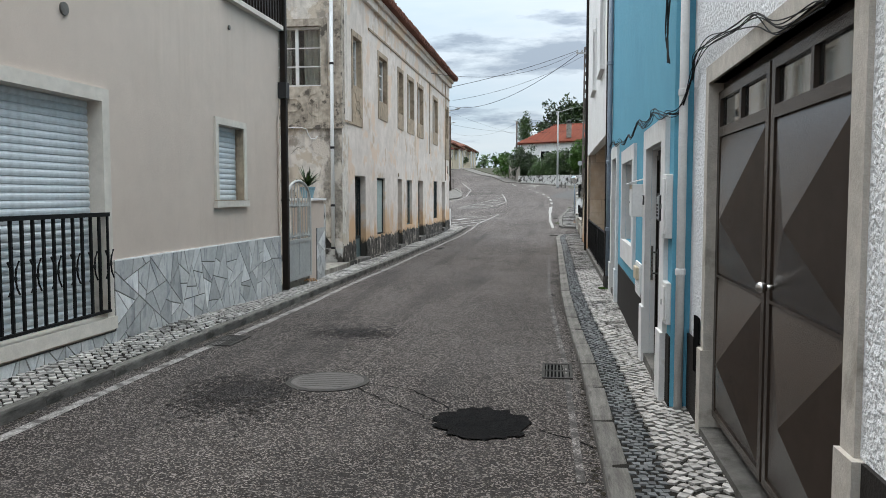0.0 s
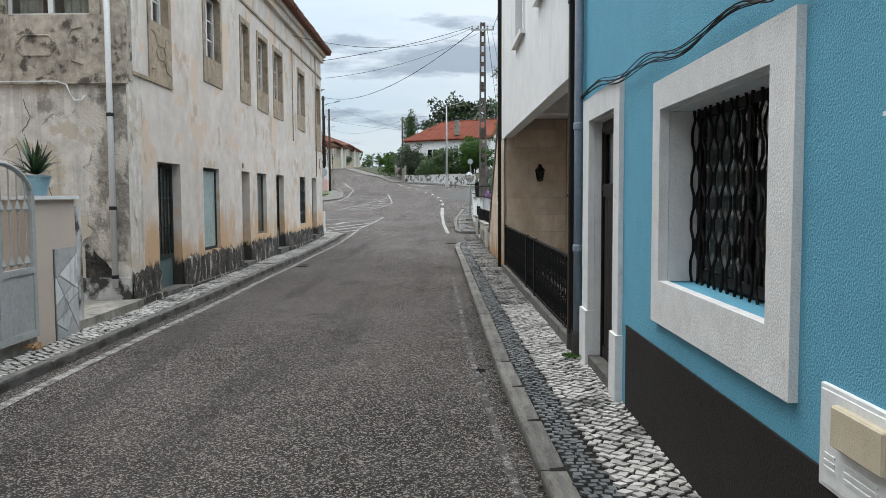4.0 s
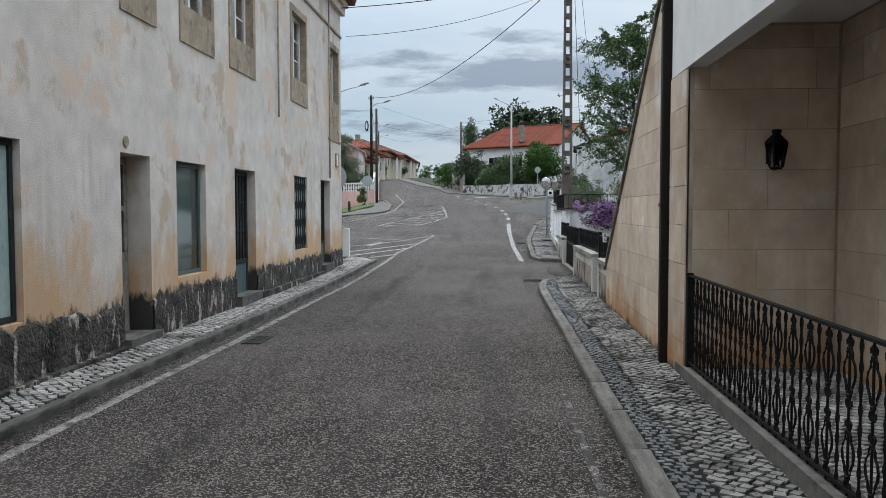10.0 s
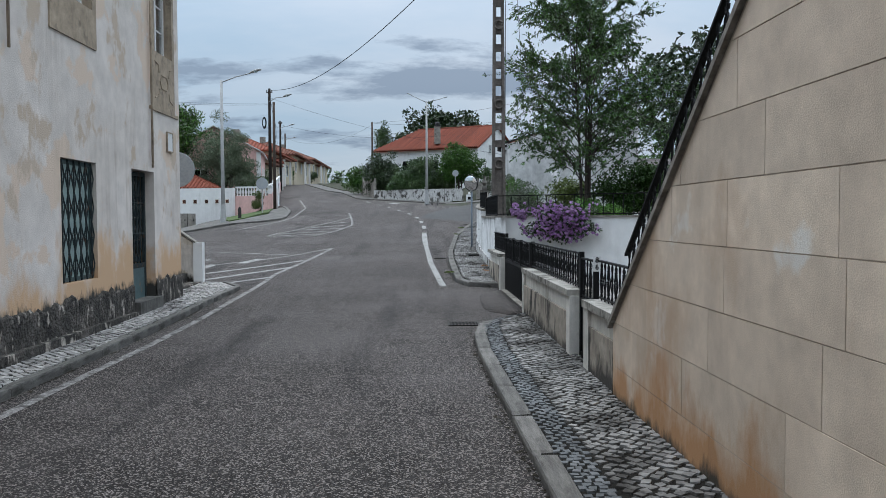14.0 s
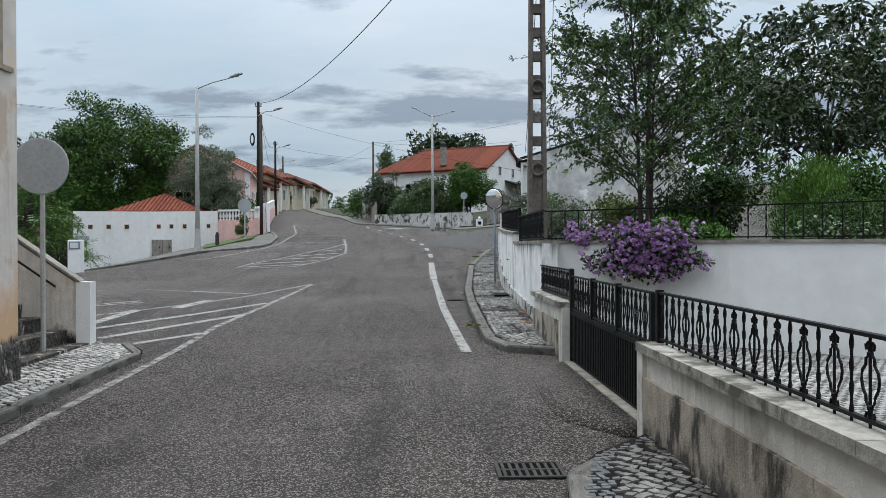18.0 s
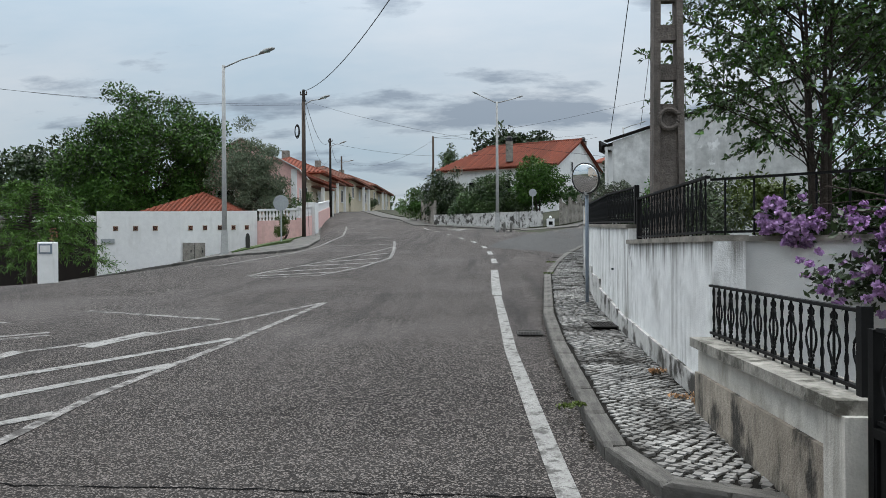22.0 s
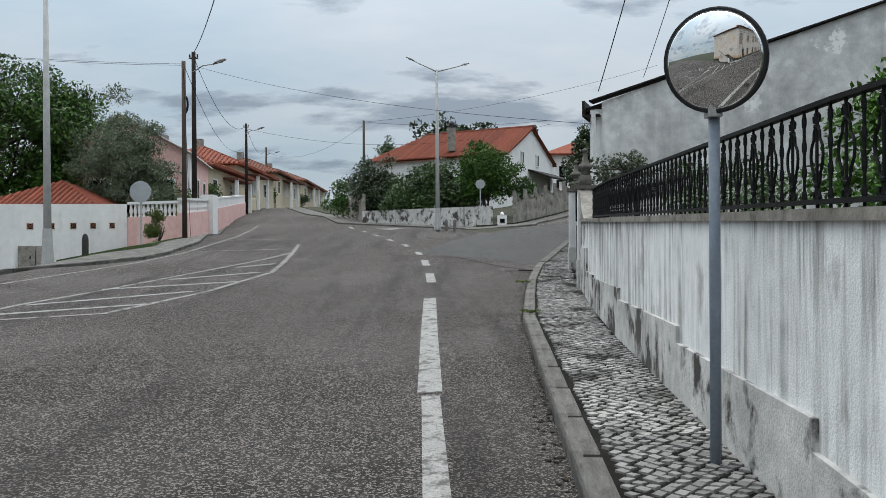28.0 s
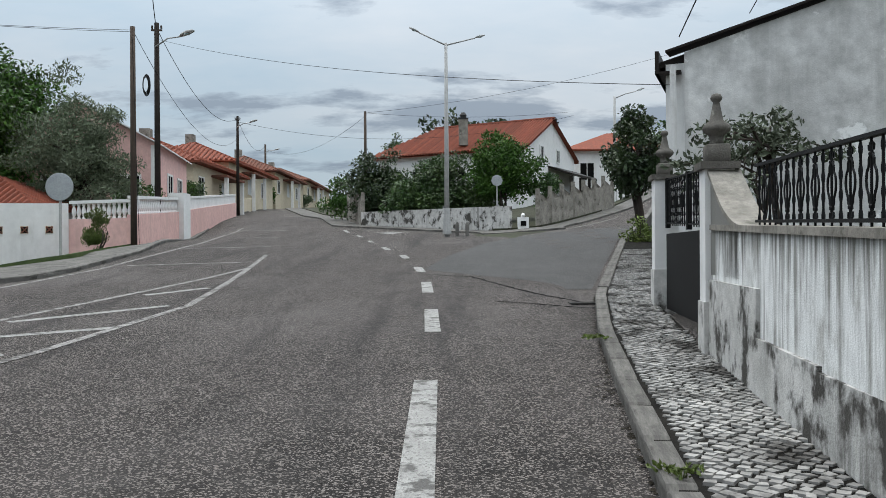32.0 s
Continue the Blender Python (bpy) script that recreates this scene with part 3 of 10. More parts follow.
M_CREAM = material("cream_render", (0.62, 0.54, 0.40), (0.56, 0.485, 0.36), scale=1, rough=0.9, bump=0.2, grain=120)
M_SHUTTER = material("white_roller_shutter", (0.62, 0.66, 0.68), (0.58, 0.62, 0.64), scale=3, rough=0.5, bump=0.05, grain=150)
# near-black tone that puts the shade of rooms and hollows into the colour
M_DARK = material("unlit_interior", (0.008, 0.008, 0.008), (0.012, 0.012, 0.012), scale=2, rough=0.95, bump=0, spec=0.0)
M_ROOM = material("room_plaster", (0.22, 0.2, 0.18), (0.18, 0.16, 0.14), scale=2, rough=0.9, bump=0)
M_GLASS = glass("window_glass")
M_FROST = material("painted_over_glass", (0.38, 0.47, 0.45), (0.33, 0.42, 0.41), scale=2.5, rough=0.22, bump=0.03, grain=20, stain=(0.22, 0.28, 0.27), stain_cut=(0.64, 0.68), stain_size=6)
M_GREEN_DOOR = material("faded_green_paint", (0.10, 0.145, 0.145), (0.075, 0.115, 0.12), scale=3, rough=0.6, bump=0.2, grain=80, stain=(0.15, 0.12, 0.09), stain_cut=(0.6, 0.7), stain_size=5)
M_CURTAIN = material("lace_curtain", (0.55, 0.52, 0.46), (0.42, 0.38, 0.33), scale=4, rough=0.95, bump=0.2)
M_RED_CURTAIN = material("faded_red_curtain", (0.25, 0.10, 0.07), (0.18, 0.08, 0.06), scale=4, rough=0.95, bump=0.2)
M_WIRE = material("black_cable", (0.010, 0.010, 0.010), (0.016, 0.016, 0.016), scale=10, rough=0.7, bump=0, spec=0.15)
M_LEAF = material("shrub_leaf", (0.042, 0.115, 0.015), (0.092, 0.185, 0.03), scale=0.9, rough=0.55, bump=0, spec=0.2, each=0.5)
M_LEAF_DARK = material("glossy_dark_leaf", (0.032, 0.078, 0.019), (0.085, 0.142, 0.038), scale=0.8, rough=0.38, bump=0, spec=0.42, each=0.55)
M_LEAF_OLIVE = material("olive_leaf", (0.16, 0.19, 0.125), (0.095, 0.125, 0.07), scale=0.8, rough=0.6, bump=0, each=0.45)
M_LEAF_YELLOW = material("yellow_green_leaf", (0.17, 0.22, 0.05), (0.10, 0.15, 0.035), scale=0.9, rough=0.55, bump=0, each=0.4)
M_FLOWER = material("lilac_petal", (0.35, 0.155, 0.42), (0.62, 0.42, 0.68), scale=2.0, rough=0.6, bump=0, each=0.3)
M_BARK = material("bark", (0.07, 0.055, 0.045), (0.04, 0.033, 0.028), scale=4, rough=0.95, bump=0.8, grain=40, bump_size=0.02)
M_MIRROR = bpy.data.materials.new("mirror_face")
M_MIRROR.use_nodes = True
_p = M_MIRROR.node_tree.nodes["Principled BSDF"]
_p.inputs["Metallic"].default_value, _p.inputs["Roughness"].default_value = 1.0, 0.02
_p.inputs["Base Color"].default_value = (0.86, 0.88, 0.88, 1)
M_BLACKRUBBER = material("black_plastic", (0.02, 0.02, 0.022), (0.03, 0.03, 0.03), scale=5, rough=0.5, bump=0.05)
M_SIGN_BACK = material("grey_sign_back", (0.42, 0.44, 0.45), (0.36, 0.38, 0.39), scale=4, rough=0.5, metal=0.4, bump=0.05)
M_BRASS = material("brushed_steel", (0.55, 0.54, 0.52), (0.5, 0.49, 0.47), scale=5, rough=0.25, metal=1.0, bump=0)
M_RED = material("red_paint", (0.5, 0.04, 0.03), (0.4, 0.03, 0.02), scale=5, rough=0.5, bump=0)
M_BLACK_PLINTH = material("black_brown_plinth_paint", (0.017, 0.014, 0.012), (0.022, 0.019, 0.017), scale=2, rough=0.75, bump=0.4, grain=80, spec=0.2)
M_CAST = material("cast_iron", (0.040, 0.038, 0.036), (0.06, 0.056, 0.052), scale=5, rough=0.8, bump=0.4, grain=150, spec=0.15)

# ---------- ground, road, pavements ----------
KERB_R = ((-12, .45), (4.3, .29), (7.3, .25), (10.4, .15), (13.2, .1), (25, .06), (29.5, .02), (31.2, .08), (31.9, .3), (32.4, .9))
WALL_R = ((-12, 1.0), (5.6, 1.0), (13.6, .9), (32.6, .98))
KERB_R2 = ((36.25, 1.0), (36.35, .55), (36.7, .3), (37.4, .16), (41.2, .18), (43.4, .26), (50.3, .78), (52.5, 1.08), (55, 1.44), (57.8, 1.97), (63, 3.3), (70, 5.15), (76, 7.15), (92, 12.5))
WALL_R2 = ((36.25, 1.05), (41.4, 1.06), (44, 1.12), (50, 1.62), (53.5, 2.1), (56.5, 2.5), (63, 4.6), (70, 6.5), (76, 8.5), (92, 13.9))
KERB_L = ((-12, -3.90), (13, -3.90), (16, -3.93), (28, -3.97), (35, -3.98), (36.6, -3.98), (37.1, -4.28), (37.45, -5.2))
WALL_L = ((-12, -4.38), (15, -4.4), (15.2, -4.6), (34.7, -4.65), (34.75, -5.6), (37.5, -5.6))
KERB_L2 = ((56.5, -14), (57.4, -11), (58.5, -9.0), (59.8, -7.7), (61.5, -7.15), (67.5, -7.8), (78.6, -10.2), (96, -13.6), (109.6, -15.4), (125, -17.3), (160, -19))
WALL_L2 = ((56.5, -19), (66.5, -18), (67, -14.2), (71.6, -13.5), (72, -9.8), (103, -14.4), (125, -18.6), (160, -20.5))
BLOCK_W = ((78.2, 3.0), (79.5, 2.8), (86.6, -3.9), (97, -6), (102, -8), (122, -13), (160, -14.5))
BLOCK_E = ((78.2, 3.4), (79.5, 4.2), (84.5, 7.7), (90, 10.5), (100, 15), (160, 42))


def ground_sheet():
    bm = bmesh.new()
    xs = [-900, -400, -200, -100] + [-60 + 6 * i for i in range(21)] + [100, 200, 400, 900]
    ys = [-300, -100, -40, -20] + [5 * i for i in range(33)] + [200, 300, 450, 900, 1600]
    grid = [[bm.verts.new((x, y, land(max(-60, min(60, x)), min(y, 400)) - 0.07)) for x in xs] for y in ys]
    for r, q in zip(grid, grid[1:]):
        for k in range(len(xs) - 1):
            bm.faces.new((r[k], r[k + 1], q[k + 1], q[k]))
    return bm


solid("ground", ground_sheet(), M_SOIL, "dry green and brown open land", smooth=True)
solid("road", sheet(lambda y: (-5.5, 1.2), steps(-14, 36, 1.0), cols=8,
                    bend=lambda u, y: (1 - ease(33, 36, y)) * (-0.03 * (2 * u - 1.05) ** 2 + 0.008 * math.sin(y * 0.9 + u * 5))), M_ASPHALT, "worn grey asphalt street with coarse aggregate", smooth=True)
solid("road_junction", sheet(lambda y: (-60, 36), steps(36, 160, 1.5), cols=60), M_ASPHALT, "grey asphalt junction of three streets", smooth=True)


def pavement(name, a, b, y0, y1, rise, mat, label, d=0.4, cols=2, bend=None):
    return solid(name, sheet(lambda y: (line_at(a, y), line_at(b, y)), steps(y0, y1, d), rise, cols, 0.25, bend), mat, label)


pavement("pavement_east", [(y, x + .06) for y, x in KERB_R], WALL_R, -12, 32.4, 0.077, M_JOINT, "narrow pavement bed of dark joint sand", cols=1, bend=lambda u, y: -.036 * (1 - u))
pavement("pavement_east_upper", [(y, x + .06) for y, x in KERB_R2], WALL_R2, 36.25, 92, 0.084, M_JOINT, "pavement bed of dark joint sand along a garden wall", cols=1)
def west_tilt(x, y):
    """Extra height of the west pavement towards the first house."""
    return .085 * (1 - ease(8.5, 12.5, y)) * max(0.0, min(1.0, (line_at(KERB_L, y) - .10 - x) / .34))


pavement("pavement_west", WALL_L, [(y, x - .06) for y, x in KERB_L], -12, 37.45, 0.058, M_JOINT, "narrow pavement bed of dark joint sand", cols=4,
         bend=lambda u, y: west_tilt(line_at(WALL_L, y) + u * (line_at(KERB_L, y) - .06 - line_at(WALL_L, y)), y))
pavement("pavement_west_upper", WALL_L2, [(y, x - .06) for y, x in KERB_L2], 56.5, 160, 0.06, M_KERB, "pale stone pavement beside garden walls", d=0.8, cols=6)
pavement("pavement_corner", [(y, x - 1.5) for y, x in BLOCK_W], [(y, x + 1.3) for y, x in BLOCK_E], 77.2, 160, 0.08, M_KERB, "pale stone pavement round a corner plot", d=0.7, cols=12)
pavement("garden_corner", BLOCK_W, BLOCK_E, 79.3, 160, 0.14, M_SOIL, "earth of a planted corner plot", d=1.5, cols=12)
solid("courtyard", boxes((1.0, 12, 26, 41, -0.3, 0.0)), M_JOINT, "pale cobbled forecourt behind a low railing")

# ---------- houses along the east side ----------
E_TOP = 6.4


def house_shell(h, x0, x1, y0, y1, z1, mat, skip):
    """Side, back and top slabs that close a house behind its street front. skip: sides left out."""
    z0 = -0.5
    sides = {"s": (x0, x1, y0, y0 + 0.25, z0, z1), "n": (x0, x1, y1 - 0.25, y1, z0, z1),
             "w": (x0, x0 + 0.25, y0 + .25, y1 - .25, z0, z1), "e": (x1 - 0.25, x1, y0 + .25, y1 - .25, z0, z1)}
    for k, b in sides.items():
        if k not in skip:
            part("wall", boxes(b), mat, h)
    part("roof", boxes((x0 - .1, x1 + .1, y0, y1, z1, z1 + 0.2)), M_ROOF_OLD, h)
    part("floor", boxes((x0 + .3, x1 - .3, y0 + .3, y1 - .3, 2.6, 2.75)), M_ROOM, h)


garage_house = thing("house", (3, 0, 0), "white rough-cast house with a brown metal garage door", "house")
part("wall", facade(1, .97, -12, 5.94, -.5, E_TOP, [(2.78, 5.28, -.5, 2.2)], .35), M_ROUGHCAST, garage_house, "thick white rough-cast render")
house_shell(garage_house, 1.3, 7, -12, 5.94, E_TOP, M_ROUGHCAST, "w")

blue_house = thing("house", (3, 10, 0), "blue rendered house with white painted surrounds", "house")
BLUE_HOLES = [(6.4, 7.57, -.5, 1.92), (9.12, 10.68, .92, 1.9), (11.95, 13.0, -.5, 2.05)]
part("wall", facade(1, .84, 5.95, 13.56, -.5, E_TOP, BLUE_HOLES, .4), M_BLUE, blue_house)
house_shell(blue_house, 1.24, 7, 5.95, 13.56, E_TOP, M_BLUE, "w")

porch_house = thing("house", (4, 18, 0), "white house with a stone-clad recessed porch", "house")
part("wall", facade(1, .87, 13.6, 22.6, 2.56, 7.0, [(18.2, 19.3, 3.9, 5.3), (15.2, 16.3, 3.9, 5.3)], .16), M_WHITE, porch_house, "white rendered upper storey")
part("porch_back_wall", facade(1, 2.12, 13.6, 22.3, -.3, 2.95, [(19.21, 20.5, .0, 2.2)], .25), M_STONE_JOINT, porch_house)
part("porch_end_wall", boxes((.9, 2.12, 22.02, 22.3, -.3, 2.95)), M_STONE_JOINT, porch_house)
part("porch_near_wall", boxes((.905, 2.12, 13.57, 13.85, -.3, 2.56)), M_WHITE, porch_house)
part("porch_pier", boxes((.87, 1.2, 22.3, 22.62, -.4, 2.56)), M_STONE_JOINT, porch_house)
part("porch_ceiling", boxes((1.03, 2.4, 13.6, 22.3, 2.92, 3.05)), M_WHITE, porch_house)
part("porch_beam", boxes((1.03, 2.12, 17.9, 18.2, 2.62, 2.92)), M_WHITE, porch_house)
part("porch_floor", boxes((.86, 2.2, 13.6, 22.3, -.3, .03)), M_KERB, porch_house)
house_shell(porch_house, 2.36, 8, 13.6, 22.6, 7.0, M_WHITE, "w")

# outer stair with a sloping clad wall
stair = thing("stair_wall", (1.2, 25, 0), "sloping outdoor stair wall clad in sand-coloured stone", "stair")


def stair_side(x0, x1, y0, y1, top):
    bm = bmesh.new()
    ya = [y0, y1]
    pts = [(y0, -.5), (y1, -.5), (y1, top(y1)), (y0, top(y0))]
    a = [bm.verts.new((x0, y, z)) for y, z in pts]
    b = [bm.verts.new((x1, y, z)) for y, z in pts]
    bm.faces.new(a)
    bm.faces.new(list(reversed(b)))
    for i in range(4):
        bm.faces.new((a[i], b[i], b[(i + 1) % 4], a[(i + 1) % 4]))
    return bm


def stair_top(y):
    return 0.50 + (27.25 - y) * 0.745


part("wall", stair_side(.905, 1.10, 22.63, 27.25, stair_top), M_STONE_JOINT, stair)

# ---------- houses along the west side ----------
beige_house = thing("house", (-8, 4, 0), "beige rendered house with a crazy-paved stone plinth", "house")
BEIGE_HOLES = [(5.2, 7.34, .28, 2.42), (10.06, 10.95, 1.42, 2.44)]
part("wall", facade(-1, -4.42, -12, 12.5, -.5, 7.0, BEIGE_HOLES, .35), M_BEIGE, beige_house)
house_shell(beige_house, -11, -4.77, -12, 12.5, 7.0, M_BEIGE, "e")

old_house = thing("house", (-9, 26, 0), "old two-storey house with stained plaster and a mouldy black plinth", "house")
OLD_LOW = [(18.1, 19.15, -.5, 1.95), (20.4, 21.42, .45, 1.95), (23.15, 23.85, -.5, 1.97), (24.58, 25.55, .55, 1.97), (26.72, 27.72, -.5, 1.99), (30.16, 31.16, .6, 2.03), (32.4, 33.36, -.5, 2.04)]
OLD_UP = [(17.95, 18.72, 4.0, 5.12), (20.66, 21.66, 3.95, 5.12), (23.3, 23.95, 3.9, 5.12), (24.85, 25.8, 3.9, 5.12), (26.65, 27.65, 3.9, 5.12), (30.05, 31.1, 3.88, 5.12), (33.42, 34.3, 3.88, 5.12)]
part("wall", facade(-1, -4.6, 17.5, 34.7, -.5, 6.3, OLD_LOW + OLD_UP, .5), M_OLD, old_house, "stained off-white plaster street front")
part("side_wall", facade(1, 17.0, -9.5, -4.6, -.5, 6.3, [(-6.2, -5.05, 3.85, 5.15)], .5, "x"), M_OLD_SIDE, old_house, "mouldy cracked side plaster")
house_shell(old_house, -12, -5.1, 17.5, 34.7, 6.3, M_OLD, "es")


def pitched(bm, x0, x1, y0, y1, z, rise, over=0.35, thick=0.12):
    """A hipped roof over a rectangle."""
    x0, x1, y0, y1 = x0 - over, x1 + over, y0 - over, y1 + over
    w = min(x1 - x0, y1 - y0) / 2
    if x1 - x0 < y1 - y0:
        r = [((x0 + x1) / 2, y0 + w), ((x0 + x1) / 2, y1 - w)]
    else:
        r = [(x0 + w, (y0 + y1) / 2), (x1 - w, (y0 + y1) / 2)]
    b = [bm.verts.new(p) for p in ((x0, y0, z), (x1, y0, z), (x1, y1, z), (x0, y1, z))]
    u = [bm.verts.new((v.co.x, v.co.y, z - thick)) for v in b]
    t = [bm.verts.new((*p, z + rise)) for p in r]
    if x1 - x0 < y1 - y0:
        fs = ((b[0], b[1], t[0]), (b[1], b[2], t[1], t[0]), (b[2], b[3], t[1]), (b[3], b[0], t[0], t[1]))
    else:
        fs = ((b[0], b[1], t[1], t[0]), (b[1], b[2], t[1]), (b[2], b[3], t[0], t[1]), (b[3], b[0], t[0]))
    for f in fs:
        bm.faces.new(f)
    bm.faces.new(list(reversed(u)))
    for i in range(4):
        bm.faces.new((b[i], u[i], u[(i + 1) % 4], b[(i + 1) % 4]))


def tile_rows(x0, x1, y0, y1, z, rise, over, pitch, r):
    """Ridges of curved tiles running up the four slopes of a hipped roof."""
    bm = bmesh.new()
    x0, x1, y0, y1 = x0 - over, x1 + over, y0 - over, y1 + over
    w = min(x1 - x0, y1 - y0) / 2
    for k in range(int((x1 - x0) / pitch)):
        x = x0 + (k + .5) * pitch
        f = min(1.0, min(x - x0, x1 - x) / w)
        tube(bm, [(x, y0, z + .02), (x, y0 + w * f, z + .02 + rise * f)], r, 6)
    for k in range(int((y1 - y0) / pitch)):
        y = y0 + (k + .5) * pitch
        f = min(1.0, min(y - y0, y1 - y) / w)
        for a, s in ((x0, 1), (x1, -1)):
            tube(bm, [(a, y, z + .02), (a + s * w * f, y, z + .02 + rise * f)], r, 6)
    return bm


bm = bmesh.new()
pitched(bm, -12, -4.6, 17, 34.7, 6.55, 1.6, 0.32)
part("hipped_roof", bm, M_ROOF_OLD, old_house, "weathered dark red tiles")

# ---------- garden walls of the east side ----------
low_wall = thing("garden_wall", (1.0, 30, 0), "low grey-white wall with weathered coping along the forecourt", "wall")
part("body", boxes((.93, 1.10, 27.25, 28.3, -.5, .52), (.93, 1.10, 29.05, 32.5, -.5, .55), (.96, 1.13, 35.82, 38.12, -.5, .60)), M_LOW_WALL, low_wall)

upper_wall = thing("garden_wall", (1.3, 46, 0), "white garden wall with black rain streaks and a mouldy footing", "wall")
UPPER = [(1.07, 38.12), (1.06, 41.4), (1.12, 44), (1.62, 50), (2.08, 53.4)]
bm = bmesh.new()
obox(bm, UPPER[0], UPPER[1], .22, -.3, 1.33, side=-.11)
part("panel", bm, M_WALL_GRIMY, upper_wall)
for a, b, za, zb in ((UPPER[1], UPPER[2], 1.50, 1.58), (UPPER[2], UPPER[3], 1.58, 1.76), (UPPER[3], UPPER[4], 1.76, 1.87)):
    bm = bmesh.new()
    obox(bm, a, b, .22, -.2, za, -.2, zb, side=-.11)
    part("panel", bm, M_WALL_STREAK, upper_wall)
garden_wall = thing("garden_wall", (5, 37, 0), "long white retaining wall of a planted garden", "wall")
bm = bmesh.new()
obox(bm, (1.095, 38.58), (4.7, 35.6), .22, -.3, 1.33, side=.11)
obox(bm, (4.7, 35.6), (13, 29.1), .22, -.3, 1.33, side=.11)
part("panel", bm, M_WHITE, garden_wall)


def flat_poly(pts, z, depth):
    bm = bmesh.new()
    a = [bm.verts.new((x, y, z)) for x, y in pts]
    f = bm.faces.new(a)
    r = bmesh.ops.extrude_face_region(bm, geom=[f])
    bmesh.ops.translate(bm, vec=(0, 0, -depth), verts=[v for v in r["geom"] if isinstance(v, bmesh.types.BMVert)])
    return bm


solid("garden_terrace", flat_poly([(1.25, 38.7), (4.8, 35.75), (13, 29.3), (30, 29.5), (30, 62), (4.4, 60), (1.9, 50), (1.3, 44), (1.2, 41.4)], 1.24, 1.6), M_SOIL, "planted soil of a raised garden")

grey_house = thing("house", (9, 66, 0), "tall grey weathered gable wall of a house", "house")
GABLE = ((3.78, 59.6), (9.3, 56.7))


def gable_wall(a, b, za, zb, back, z0):
    """A wall block from a to b whose top climbs, with depth back to its north."""
    bm = bmesh.new()
    obox(bm, a, b, back, z0, za, z0, zb, side=back / 2)
    return bm


part("wall", gable_wall(GABLE[0], GABLE[1], 4.85, 6.45, .3, 0), M_GREY_GABLE, grey_house)
bm = bmesh.new()
obox(bm, (3.68, 59.75), (6.6, 66.5), .3, 0, 4.7)
part("side_wall", bm, M_WHITE, grey_house, "white street front of the house")
bm = bmesh.new()
obox(bm, (3.5, 59.66), (9.3, 56.66), .36, 4.855, 4.89, 6.455, 6.49, side=.14)
part("verge", bm, M_BROWN_PAINT, grey_house, "dark tiled verge")
bm = bmesh.new()
vs = [bm.verts.new(p) for p in ((3.42, 59.9, 4.74), (6.3, 67.0, 4.74), (12.1, 63.8, 6.44), (9.44, 57.1, 6.44), (3.42, 59.9, 4.64), (6.3, 67.0, 4.64), (12.1, 63.8, 6.32), (9.44, 57.1, 6.32))]
for q in ((0, 1, 2, 3), (4, 7, 6, 5), (0, 4, 5, 1), (1, 5, 6, 2), (2, 6, 7, 3), (3, 7, 4, 0)):
    bm.faces.new([vs[i] for i in q])
part("roof", bm, M_BROWN_PAINT, grey_house, "dark weathered roof with a deep eave")
bm = bmesh.new()
obox(bm, (3.36, 59.68), (6.2, 66.9), .06, 4.52, 4.89)
part("fascia", bm, M_BROWN_PAINT, grey_house, "dark brown eave board")
bm = bmesh.new()
obox(bm, (3.52, 59.62), (6.42, 66.8), .40, 4.52, 4.56)
part("soffit", bm, M_BROWN_PAINT, grey_house, "dark brown eave underside")
bm = bmesh.new()
tube(bm, [(3.55, 59.45, 4.6), (3.6, 59.5, 1.2)], .05, 8)
part("downpipe", bm, M_WHITE_OLD, grey_house)

# ---------- west side of the junction ----------
white_wall = thing("garden_wall", (-14, 70, 1), "smooth white garden wall with small square vents", "wall")
for a, b, za, zb in (((-18.75, 69.1), (-15.05, 69.8), 3.12, 3.12), ((-15.05, 69.8), (-12.2, 72.9), 3.12, 3.27)):
    bm = bmesh.new()
    obox(bm, a, b, .25, -.8, za, .6, zb, side=.12)
    part("panel", bm, M_WHITE, white_wall)
pink_wall = thing("garden_wall", (-10, 76, 2), "pink garden wall topped by a white balustrade", "wall")
bm = bmesh.new()
obox(bm, (-12.2, 72.92), (-9.7, 72), .25, 0.8, 2.75, 1.5, 2.75, side=.12)
obox(bm, (-9.7, 72), (-10.9, 80), .25, 1.3, 2.85, 1.9, 3.3, side=.12)
obox(bm, (-11.05, 81), (-14.3, 103), .25, 2.0, 3.4, 3.2, 5.0, side=.12)
part("panel", bm, M_PINK, pink_wall)

